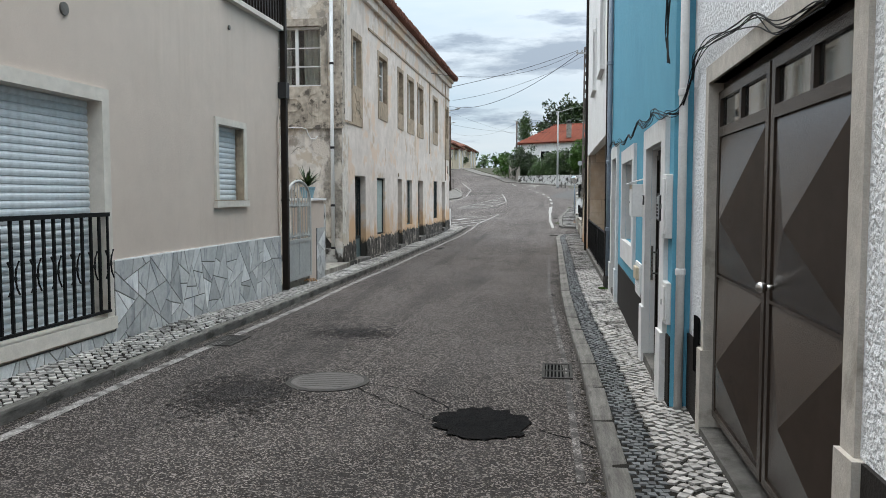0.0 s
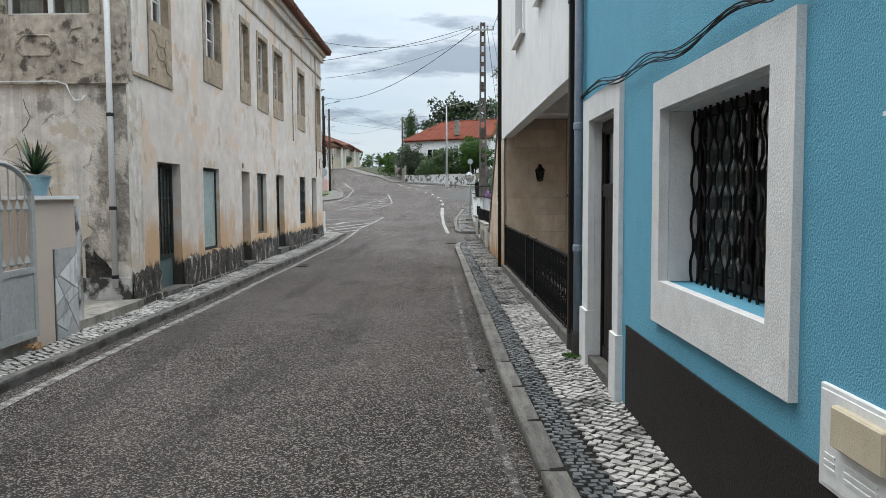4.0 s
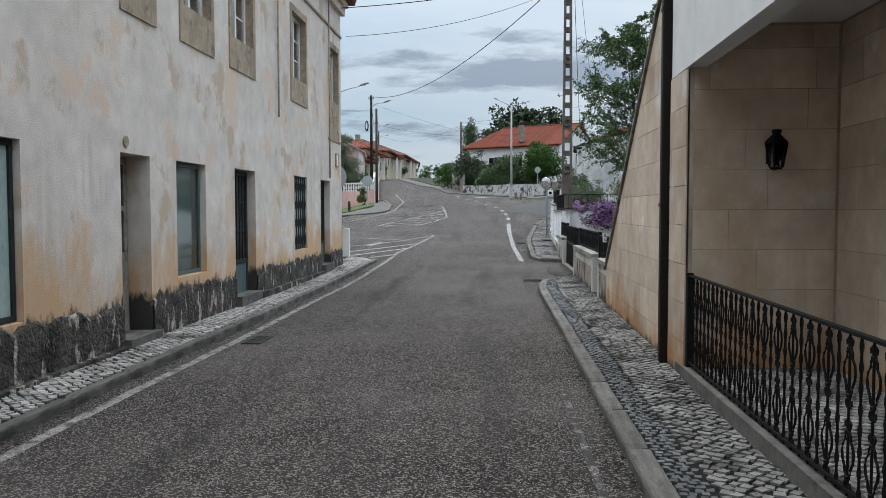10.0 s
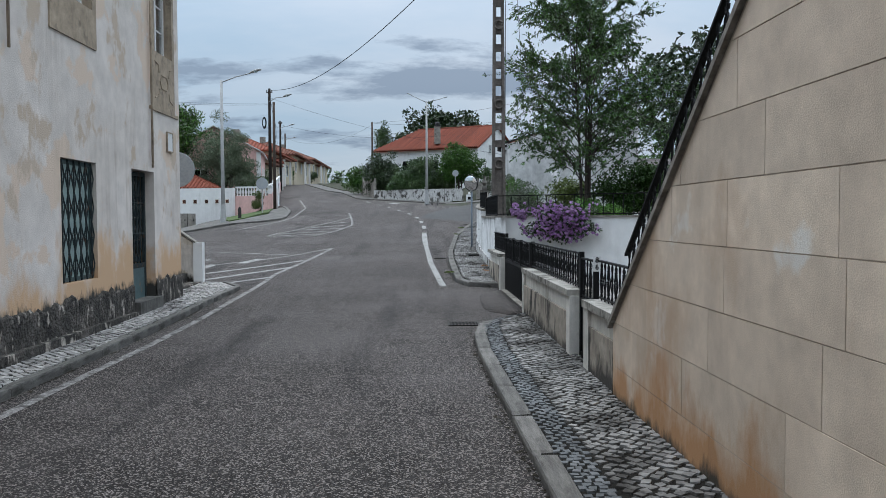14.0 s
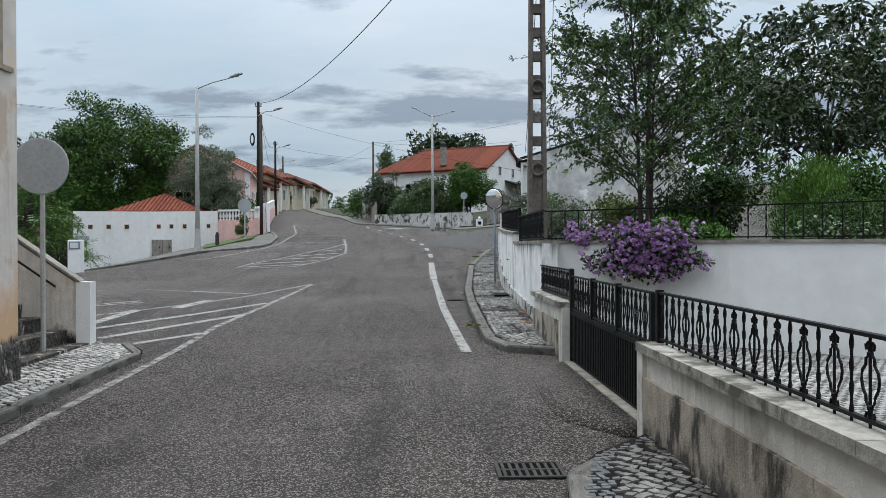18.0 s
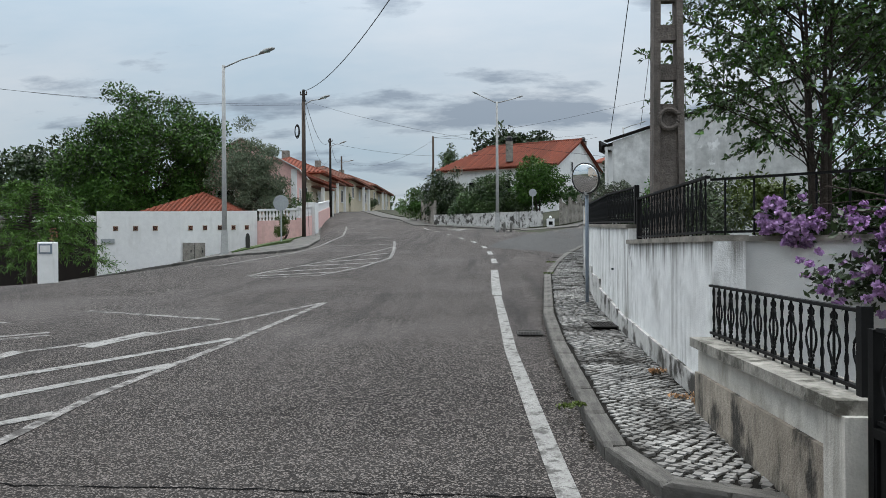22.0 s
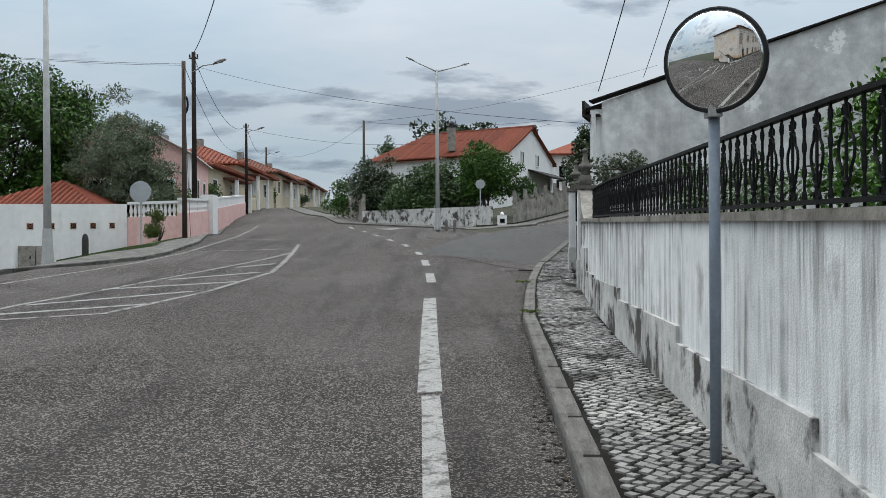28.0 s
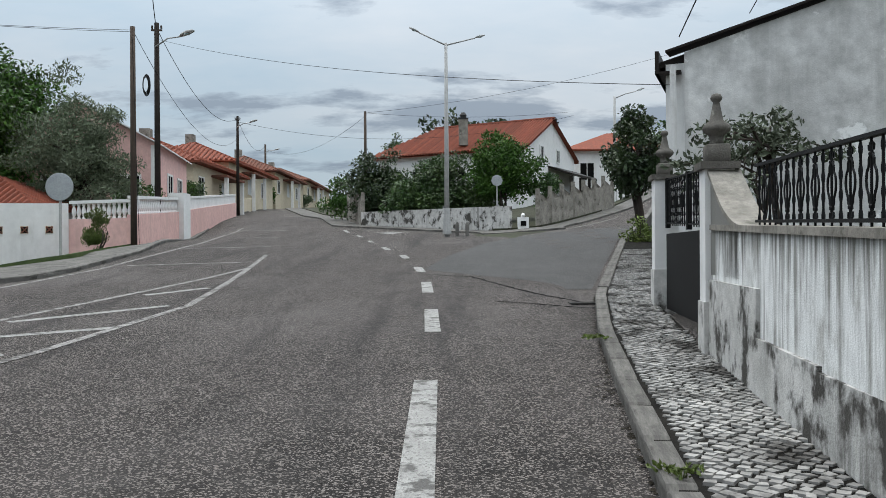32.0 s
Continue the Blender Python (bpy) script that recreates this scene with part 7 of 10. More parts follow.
# end of the wall: swept shoulder, pier with a turned stone finial, gate, second pier
def pier(x, y, z0, z1, w, ang, label, fin):
    t = thing("gate_pier", (x, y, z0), label, "pier")
    r = Matrix.Translation((x, y, 0)) @ Matrix.Rotation(ang, 4, "Z")
    for nm, b, mat in (("shaft", (-w / 2, w / 2, -w / 2, w / 2, z0 - .3, z1), M_WHITE), ("footing", (-w / 2 - .015, w / 2 + .015, -w / 2 - .015, w / 2 + .015, z0 - .3, z0 + .42), M_WALL_BASE), ("cap", (-w / 2 - .04, w / 2 + .04, -w / 2 - .04, w / 2 + .04, z1, z1 + .06), M_FINIAL)):
        bm = bmesh.new()
        box(bm, *b)
        bmesh.ops.transform(bm, matrix=r, verts=bm.verts)
        part(nm, bm, mat, t)
    bm = bmesh.new()
    s = fin
    box(bm, -.15 * s, .15 * s, -.15 * s, .15 * s, z1 + .06, z1 + .24 * s + .06, .012)
    bmesh.ops.transform(bm, matrix=r, verts=bm.verts)
    lathe(bm, (x, y, z1 + .06), [(a * s, b * s) for a, b in ((.10, .235), (.085, .30), (.10, .36), (.175, .42), (.185, .46), (.165, .50), (.09, .56), (.05, .76), (.04, .80), (.07, .83), (.078, .86), (.06, .90), (.015, .92))], 14)
    part("finial", bm, M_FINIAL, t, "turned lichen-grey stone finial", smooth=True)


WANG = math.atan2(3.4, .46) - math.pi / 2
pier(2.17, 53.55, land(2.1, 53.5) + .1, 2.38, .24, WANG, "white gate pier with a turned stone finial", .64)
pier(2.6, 56.6, land(2.5, 56.6) + .1, 2.55, .28, WANG, "weathered gate pier with a turned stone finial", .6)
bm = bmesh.new()
prev = None
for k in range(9):
    f = k / 8
    y = 52.3 + 1.15 * f
    x = float(np.interp(y, [p[1] for p in UPPER], [p[0] for p in UPPER]))
    z = 1.84 + .50 * f ** 1.9
    row = [bm.verts.new(p) for p in ((x, y, 1.5), (x, y, z), (x + .22, y, z), (x + .22, y, 1.5))]
    if prev:
        for i in range(4):
            bm.faces.new((prev[i], row[i], row[(i + 1) % 4], prev[(i + 1) % 4]))
    else:
        bm.faces.new(row)
    prev = row
bm.faces.new(list(reversed(prev)))
part("swept_shoulder", bm, M_WALL_GRIMY, upper_wall)
bm = bmesh.new()
for k in range(8):
    (ya, za), (yb, zb) = ((52.3 + 1.15 * f, 1.84 + .50 * f ** 1.9) for f in (k / 8, (k + 1) / 8))
    xa, xb = (float(np.interp(y, [p[1] for p in UPPER], [p[0] for p in UPPER])) for y in (ya, yb))
    obox(bm, (xa, ya), (xb, yb), .27, za, za + .04, zb, zb + .04, side=-.11)
part("shoulder_coping", bm, M_CAP, upper_wall)
tall_gate = thing("gate", (2.4, 55, .9), "tall black iron gate between stone piers", "gate")
zg = land(2.4, 55) + .1
a, b = (2.24, 53.7), (2.58, 56.42)
bm = bmesh.new()
obox(bm, a, b, .03, zg + .05, zg + .95)
part("sheet", bm, M_BLACK_IRON, tall_gate)
railing(tall_gate, a, b, zg + .95, zg + 1.05, .55, .13, posts=(.01, .5, .99), pattern="pop")

# ---------- beige house ----------
LX = -4.42


def roller(h, y0, y1, z0, z1, x, label):
    """A closed roller shutter of curved slats."""
    s = part("roller_shutter", boxes((x - .03, x - .02, y0, y1, z0, z1)), M_SHUTTER, h, label)
    n = int((z1 - z0) / .068)
    bm0 = bmesh.new()
    prof = [(0, -.033), (.009, -.028), (.014, -.006), (.013, .012), (.004, .029), (0, .033)]
    rows = [[bm0.verts.new((px, yy, pz)) for px, pz in prof] for yy in (y0, y1)]
    for i in range(5):
        bm0.faces.new((rows[0][i], rows[0][i + 1], rows[1][i + 1], rows[1][i]))
    me = bpy.data.meshes.new("slat")
    bm0.to_mesh(me)
    bm0.free()
    me.materials.append(M_SHUTTER)
    for k in range(n):
        put_mesh("slat", me, s, Matrix.Translation((x - .02, 0, z0 + (k + .5) * (z1 - z0) / n)))
    return s


def trim(h, y0, y1, z0, z1, w, x, mat, label, sill=.0):
    part("window_trim", boxes((x - .3, x + .03, y0 - w, y0 + .005, z0, z1 + w), (x - .3, x + .03, y1 - .005, y1 + w, z0, z1 + w), (x - .3, x + .03, y0 + .005, y1 - .005, z1 - .005, z1 + w)), mat, h, label)
    part("window_sill", boxes((x - .3, x + .05, y0 - w - sill, y1 + w + sill, z0 - w, z0 + .005)), mat, h)


M_PALE_TRIM = material("pale_painted_trim", (0.66, 0.61, 0.54), (0.58, 0.53, 0.465), scale=2, rough=0.8, bump=0.25, grain=90, stain=(0.42, 0.36, 0.29), stain_cut=(0.6, 0.75), stain_size=3, mottle=0.12)
trim(beige_house, 5.2, 7.34, .28, 2.42, .12, LX, M_PALE_TRIM, "pale stone window trim", .02)
roller(beige_house, 5.2, 7.34, .28, 2.42, LX - .12, "closed white roller shutter")
trim(beige_house, 10.06, 10.95, 1.42, 2.44, .085, LX, M_PALE_TRIM, "pale window trim with a stained sill", .03)
part("stained_reveal", boxes((LX - .10, LX + .012, 10.93, 10.952, 1.425, 2.43)), M_OLD_STONE, beige_house, "rust-stained stone reveal")
part("stained_sill", boxes((LX - .10, LX + .052, 9.97, 11.04, 1.425, 1.432)), M_OLD_STONE, beige_house, "rust-stained stone sill")
roller(beige_house, 10.06, 10.95, 1.43, 2.44, LX - .1, "closed white roller shutter of a small window")
trim(beige_house, 2.0, 4.0, .28, 2.42, .12, LX, M_PALE_TRIM, "pale stone window trim", .02)

balcony = thing("window_railing", (-4.3, 6.3, .3), "black iron window guard with crossed spear ornaments", "railing")
part("top_rail", boxes((-4.41, -4.36, 5.0, 7.37, 1.29, 1.33)), M_BLACK_IRON, balcony)
part("bottom_rail", boxes((-4.405, -4.365, 5.0, 7.37, .34, .365)), M_BLACK_IRON, balcony)
part("side_bracket", boxes((-4.45, -4.41, 7.33, 7.36, 1.295, 1.325), (-4.45, -4.41, 7.33, 7.36, .34, .365)), M_BLACK_IRON, balcony)
for k in range(17):
    y = 5.08 + k * .142
    bm = bmesh.new()
    box(bm, -4.397, -4.373, y - .012, y + .012, .365, 1.29)
    part("bar", bm, M_BLACK_IRON, balcony)
    if k % 2 == 0:
        bm = bmesh.new()
        for s in (-1, 1):
            tube(bm, [(-4.365, y + s * .07, .96), (-4.365, y + s * .035, .90), (-4.365, y + s * .02, .82), (-4.365, y + s * .035, .74), (-4.365, y + s * .07, .68)], .010, 5, .008)
        box(bm, -4.375, -4.355, y - .03, y + .03, .805, .835)
        part("ornament", bm, M_BLACK_IRON, balcony)


def scattered(u0, u1, v0, v1, cell, seed):
    """Angular shards that fill a rectangle, parted again and again by straight slanting cuts."""
    rnd = random.Random(seed)

    def area(p):
        return abs(sum(a[0] * b[1] - b[0] * a[1] for a, b in zip(p, p[1:] + p[:1]))) / 2
    todo, cells = [[(u0, v0), (u1, v0), (u1, v1), (u0, v1)]], []
    while todo:
        p = todo.pop()
        if area(p) < cell * cell * rnd.choice((.55, 1.0, 1.0, 1.7, 2.4)):
            cells.append(p)
            continue
        cu, cv = sum(q[0] for q in p) / len(p), sum(q[1] for q in p) / len(p)
        a, b = max(((q, r) for q in p for r in p), key=lambda e: math.hypot(e[0][0] - e[1][0], e[0][1] - e[1][1]))
        t = math.atan2(b[1] - a[1], b[0] - a[0]) + rnd.uniform(-.65, .65)
        f = rnd.uniform(-.12, .12) * math.hypot(b[0] - a[0], b[1] - a[1])
        n = (math.cos(t), math.sin(t))
        c = n[0] * cu + n[1] * cv + f
        for k in ((n[0], n[1], c - .007), (-n[0], -n[1], -c - .007)):
            q = clip_cell(p, k)
            if len(q) > 2 and area(q) > .0006:
                todo.append(q)
    return cells


part("plinth", boxes((LX - .01, LX + .012, 7.5, 12.45, -.3, .83), (LX - .01, LX + .012, 2.0, 7.5, -.3, .13)), M_CRAZY_JOINT, beige_house, "mortar bed of the crazy-paved plinth")
plinth_stones = part("plinth_cap", boxes((LX - .01, LX + .02, 7.5, 12.45, .83, .845)), M_WHITE, beige_house)
for poly in scattered(7.5, 12.45, -.14, .83, .235, 31) + scattered(4.0, 7.5, -.14, .12, .2, 32):
    part("stone", slab(poly, lambda u, v, w: (LX + .012 + w, u, v), .009), M_CRAZY, beige_house)
square_pipe(12.56, -4.36, -.05, 6.9, .10, "dark brown downpipe at a house corner", False)
t = thing("cable_box", (-4.36, 12.52, 3.1), "black cable junction box on a downpipe", "box")
part("box", boxes((-4.44, -4.28, 12.44, 12.6, 3.05, 3.3)), M_BLACKRUBBER, t)
t = thing("conduit", (-4.4, 12.3, 0), "thin pale conduit on a beige wall", "pipe")
bm = bmesh.new()
tube(bm, [(-4.40, 12.38, .85), (-4.40, 12.38, 2.75)], .018, 8)
part("pipe", bm, M_BEIGE, t)
for y, z, r in ((6.8, 3.18, .06), (10.52, 3.77, .03)):
    t = thing("wall_vent", (-4.4, y, z), "small round vent in a beige wall", "vent")
    bm = bmesh.new()
    tube(bm, [(-4.45, y, z), (-4.40, y, z)], r, 14)
    part("cap", bm, M_KERB, t)
upper_balcony = thing("balcony", (-4.2, 11, 4), "upper balcony with a brown railing", "balcony")
part("slab", boxes((-4.42, -4.33, 10.3, 12.5, 4.12, 4.19)), M_PALE_TRIM, upper_balcony)
part("rail", boxes((-4.40, -4.35, 10.3, 12.5, 5.0, 5.06)), M_BROWN_PAINT, upper_balcony)
for k in range(19):
    y = 10.34 + k * .118
    part("bar", boxes((-4.39, -4.36, y, y + .05, 4.19, 5.0)), M_BROWN_PAINT, upper_balcony)

# ---------- gate between the houses ----------
yard_gate = thing("gate", (-4.4, 13.3, 0), "pale grey metal yard gate with an arched top", "gate")
gx = -4.42
M_GATE = material("pale_gate_paint", (0.40, 0.41, 0.40), (0.34, 0.35, 0.34), scale=4, rough=.5, bump=.1)
part("frame", boxes((gx, gx + .04, 12.72, 12.78, .05, 1.45), (gx, gx + .04, 13.96, 14.02, .05, 1.45), (gx, gx + .04, 13.34, 13.40, .05, 1.45), (gx, gx + .04, 12.78, 13.34, .05, .12), (gx, gx + .04, 13.40, 13.96, .05, .12),
                    (gx, gx + .04, 12.78, 13.34, .68, .74), (gx, gx + .04, 13.40, 13.96, .68, .74)), M_GATE, yard_gate)
part("panel", boxes((gx + .01, gx + .03, 12.78, 13.34, .12, .68)), M_GATE, yard_gate)
part("panel", boxes((gx + .01, gx + .03, 13.40, 13.96, .12, .68)), M_GATE, yard_gate)
bm = bmesh.new()
tube(bm, [(gx + .02, 13.37 - .62 * math.cos(math.pi * k / 14), 1.42 + .32 * math.sin(math.pi * k / 14)) for k in range(15)], .026, 8)
part("arch", bm, M_GATE, yard_gate)
for k in range(8):
    y = 12.86 + k * .145
    if abs(y - 13.37) < .04:
        continue
    top = 1.42 + .32 * math.sqrt(max(0, 1 - ((y - 13.37) / .62) ** 2))
    bm = bmesh.new()
    tube(bm, [(gx + .02, y, .74), (gx + .02, y, top)], .009, 6)
    for z in (.76, 1.28):
        lathe(bm, (gx + .02, y, z), ((.008, 0), (.035, .03), (.012, .1), (.008, .12)), 4)
    part("bar", bm, M_GATE, yard_gate)
pillar = thing("gate_pillar", (-4.45, 14.5, 0), "cream gate pillar with crazy-paved stones at its foot", "pillar")
part("shaft", boxes((-4.75, -4.43, 14.07, 14.98, -.2, 1.40)), M_BEIGE, pillar)
part("cap", boxes((-4.79, -4.39, 14.03, 15.02, 1.40, 1.44)), M_WHITE, pillar)
part("mortar_bed", boxes((-4.44, -4.42, 14.45, 14.97, -.2, .88)), M_CRAZY_JOINT, pillar)
for poly in scattered(14.46, 14.96, -.1, .88, .2, 33):
    part("stone", slab(poly, lambda u, v, w: (-4.42 + w, u, v), .009), M_CRAZY, pillar)
part("rough_end", boxes((-4.78, -4.46, 14.99, 15.2, -.2, 1.32)), M_WALL_BASE, pillar)
solid("yard_floor", boxes((-9, -4.45, 12.5, 17.0, -.3, .03)), M_CAP, "concrete floor of a narrow yard")
solid("yard_wall", boxes((-9.2, -9, 12.5, 17.0, -.3, 3)), M_OLD_SIDE, "back wall of a narrow yard")

# potted plant on the pillar
pot = thing("potted_plant", (-4.6, 14.45, 1.44), "spiky green plant in a pale blue pot on a pillar", "plant")
bm = bmesh.new()
lathe(bm, (-4.6, 14.5, 1.44), ((.10, 0), (.14, .18), (.15, .19), (.15, .21), (.12, .21)), 16)
M_POT = material("pale_blue_plastic", (.22, .36, .42), (.19, .32, .38), scale=5, rough=.5, bump=.05)
part("pot", bm, M_POT, pot)
rnd = random.Random(4)
for _ in range(46):
    a, tilt, ln = rnd.uniform(0, 6.28), rnd.uniform(.15, 1.25), rnd.uniform(.28, .5)
    o = Vector((-4.6, 14.5, 1.66))
    d = Vector((math.cos(a) * math.sin(tilt), math.sin(a) * math.sin(tilt), math.cos(tilt)))
    s = Vector((-math.sin(a), math.cos(a), 0)) * .026
    bm = bmesh.new()
    droop = Vector((0, 0, -.12 * math.sin(tilt)))
    v = [bm.verts.new(p) for p in (o - s, o + s, o + d * ln * .6 + s * .8 + droop * .3, o + d * ln * .6 - s * .8 + droop * .3, o + d * ln + droop)]
    bm.faces.new((v[0], v[1], v[2], v[3]))
    bm.faces.new((v[3], v[2], v[4]))
    part("leaf", bm, M_LEAF_DARK, pot)

# ---------- old house ----------
OX = -4.6
# uneven plinth and ochre damp above it, both with ragged tops
def ragged(y0, y1, base, top, amp, seed, x, out, fold=.35):
    """A thin coat of render with a ragged upper edge."""
    rnd = random.Random(seed)
    bm = bmesh.new()
    prev = None
    n = int((y1 - y0) / .09)
    for k in range(n + 1):
        y = y0 + (y1 - y0) * k / n
        h = top + amp * (noise.noise(Vector((y * 1.7, seed, 0))) + .7 * noise.noise(Vector((y * 6, seed, 3)))) + rnd.uniform(-.3, .3) * amp * .5
        row = [bm.verts.new(p) for p in ((x + out, y, base), (x + out, y, h - .03), (x + .001, y, h))]
        if prev:
            bm.faces.new((prev[0], row[0], row[1], prev[1]))
            bm.faces.new((prev[1], row[1], row[2], prev[2]))
        prev = row
    return bm


LOW_SOLID = []
edge = 17.0
for a, b, z0, z1 in OLD_LOW:
    if z0 < 0:
        LOW_SOLID.append((edge, a - .005))
        edge = b + .005
LOW_SOLID.append((edge, 34.7))
for k, (a, b) in enumerate(LOW_SOLID):
    part("plinth", ragged(a, b, -.4, .40, .12, 70 + k, OX, .022), M_PLINTH, old_house, "black mouldy flaking plinth")
for a, b, z in ((17.0, 18.08, .02), (19.2, 23.1, -.04), (27.8, 32.3, .04)):
    part("plinth_step", boxes((OX, OX + .1, a, b, -.3, z)), M_PLINTH, old_house)
for y0, y1, z in ((18.1, 19.15, .0), (23.12, 23.9, .02), (26.7, 27.75, .08), (32.38, 33.4, .16)):
    part("doorstep", boxes((OX - .4, OX + .1, y0, y1, -.4, z)), M_KERB, old_house, "worn stone doorstep")
part("inner_wall", boxes((-5.9, -5.85, 17.6, 34.6, -.2, 6.2)), M_ROOM, old_house)


def grille_door(y0, y1, z0, z1, diamonds):
    """A recessed iron door: sheet foot, upright bars or a lattice of lozenges, dark glass behind."""
    x = OX - .17
    d = part("iron_door", boxes((x, x + .04, y0, y0 + .06, z0, z1), (x, x + .04, y1 - .06, y1, z0, z1), (x, x + .04, y0 + .06, y1 - .06, z1 - .06, z1), (x, x + .04, y0 + .06, y1 - .06, z0 + .45, z0 + .52)), M_RUSTY, old_house, "rusty green iron grille door")
    part("foot_panel", boxes((x + .005, x + .03, y0 + .06, y1 - .06, z0, z0 + .45)), M_GREEN_DOOR, d)
    part("glass", boxes((x - .02, x - .012, y0 + .06, y1 - .06, z0 + .52, z1 - .06)), M_GLASS, d)
    n = 5
    for k in range(n):
        y = y0 + .06 + (y1 - y0 - .12) * (k + 1) / (n + 1)
        part("bar", boxes((x + .012, x + .028, y - .01, y + .01, z0 + .52, z1 - .06)), M_RUSTY, d)
        if diamonds and k < n - 1:
            w = (y1 - y0 - .12) / (n + 1)
            for j in range(4):
                zc = z0 + .7 + j * .33
                bm = bmesh.new()
                tube(bm, [(x + .02, y + w * .5, zc - .16), (x + .02, y + w * .08, zc), (x + .02, y + w * .5, zc + .16), (x + .02, y + w * .92, zc), (x + .02, y + w * .5, zc - .16)], .008, 4)
                part("lozenge", bm, M_RUSTY, d)
    for z in (z0 + .95, z0 + 1.4):
        part("cross_bar", boxes((x + .014, x + .026, y0 + .06, y1 - .06, z, z + .02)), M_RUSTY, d)


grille_door(18.12, 19.13, .0, 1.93, False)
grille_door(26.74, 27.7, .08, 1.97, False)
grille_door(32.42, 33.34, .16, 2.02, True)
d = part("glazed_door", boxes((OX - .30, OX - .26, 23.17, 23.25, .02, 1.95), (OX - .30, OX - .26, 23.75, 23.83, .02, 1.95), (OX - .30, OX - .26, 23.25, 23.75, .02, .9), (OX - .30, OX - .26, 23.25, 23.75, 1.87, 1.95), (OX - .30, OX - .26, 23.25, 23.75, 1.36, 1.42)), M_CAP, old_house, "weathered grey door with small panes")
part("pane", boxes((OX - .285, OX - .277, 23.25, 23.75, .9, 1.36)), M_GLASS, d)
part("pane", boxes((OX - .285, OX - .277, 23.25, 23.75, 1.42, 1.87)), M_GLASS, d)


def shop_window(y0, y1, z0, z1, inset, mat, label, frame):
    x = OX - inset
    w = part("shop_window", boxes((x, x + .04, y0, y0 + .045, z0, z1), (x, x + .04, y1 - .045, y1, z0, z1), (x, x + .04, y0 + .045, y1 - .045, z0, z0 + .045), (x, x + .04, y0 + .045, y1 - .045, z1 - .045, z1)), frame, old_house, label)
    part("pane", boxes((x + .01, x + .018, y0 + .045, y1 - .045, z0 + .045, z1 - .045)), mat, w)
    return w


shop_window(20.41, 21.41, .46, 1.94, .10, M_FROST, "shop window painted over in pale green", M_RUSTY)
w = shop_window(24.59, 25.54, .56, 1.96, .12, M_GLASS, "dusty old shop window", M_GREEN_DOOR)
part("blind", boxes((OX - .2, OX - .19, 24.62, 25.5, .6, 1.92)), M_FROST, w)
w = shop_window(30.17, 31.15, .61, 2.02, .10, M_FROST, "old shop window behind an iron lattice", M_GREEN_DOOR)
for k in range(6):
    y = 30.17 + .98 * (k + .5) / 6
    for j in range(4):
        zc = .78 + j * .35
        bm = bmesh.new()
        tube(bm, [(OX - .03, y, zc - .17), (OX - .03, y - .07, zc), (OX - .03, y, zc + .17), (OX - .03, y + .07, zc), (OX - .03, y, zc - .17)], .009, 4)
        part("lozenge", bm, M_RUSTY, w)
    part("bar", boxes((OX - .04, OX - .024, y - .008, y + .008, .61, 2.02)), M_RUSTY, w)


def casement(h, at, u0, u1, v0, v1, cols, rows, label, curtain):
    """An old painted casement; at(u, v, w) places it, w standing out of the wall."""
    def bx(bm, a, b, c, d, w0, w1):
        p = [at(u, v, w) for w in (w0, w1) for u, v in ((a, c), (b, c), (b, d), (a, d))]
        vs = [bm.verts.new(q) for q in p]
        for q in ((0, 3, 2, 1), (4, 5, 6, 7), (0, 1, 5, 4), (1, 2, 6, 5), (2, 3, 7, 6), (3, 0, 4, 7)):
            bm.faces.new([vs[i] for i in q])
    f = .05
    bm = bmesh.new()
    bx(bm, u0, u0 + f, v0, v1, -.16, -.11)
    bx(bm, u1 - f, u1, v0, v1, -.16, -.11)
    bx(bm, u0 + f, u1 - f, v0, v0 + f, -.16, -.11)
    bx(bm, u0 + f, u1 - f, v1 - f, v1, -.16, -.11)
    m = (u0 + u1) / 2
    bx(bm, m - .035, m + .035, v0 + f, v1 - f, -.16, -.10)
    w = part("window", bm, M_WHITE_OLD, h, label)
    for a, b in ((u0 + f, m - .035), (m + .035, u1 - f)):
        bm = bmesh.new()
        bx(bm, a, b, v0 + f, v1 - f, -.145, -.138)
        part("pane", bm, M_GLASS, w)
        for k in range(1, rows):
            v = v0 + f + (v1 - v0 - 2 * f) * k / rows
            bm = bmesh.new()
            bx(bm, a, b, v - .012, v + .012, -.155, -.125)
            part("glazing_bar", bm, M_WHITE_OLD, w)
    if curtain:
        for a, b, mat in ((u0 + .08, u0 + (u1 - u0) * .35, curtain), (u1 - (u1 - u0) * .4, u1 - .06, curtain)):
            bm = bmesh.new()
            n = 10
            prev = None
            for k in range(n + 1):
                u = a + (b - a) * k / n
                row = [bm.verts.new(at(u, v, -.26 + .02 * math.sin(k * 2.2))) for v in (v0 + .03, v1 - .03)]
                if prev:
                    bm.faces.new((prev[0], row[0], row[1], prev[1]))
                prev = row
            part("curtain", bm, mat, w)


def front(u, v, w):
    return (OX + w, u, v)


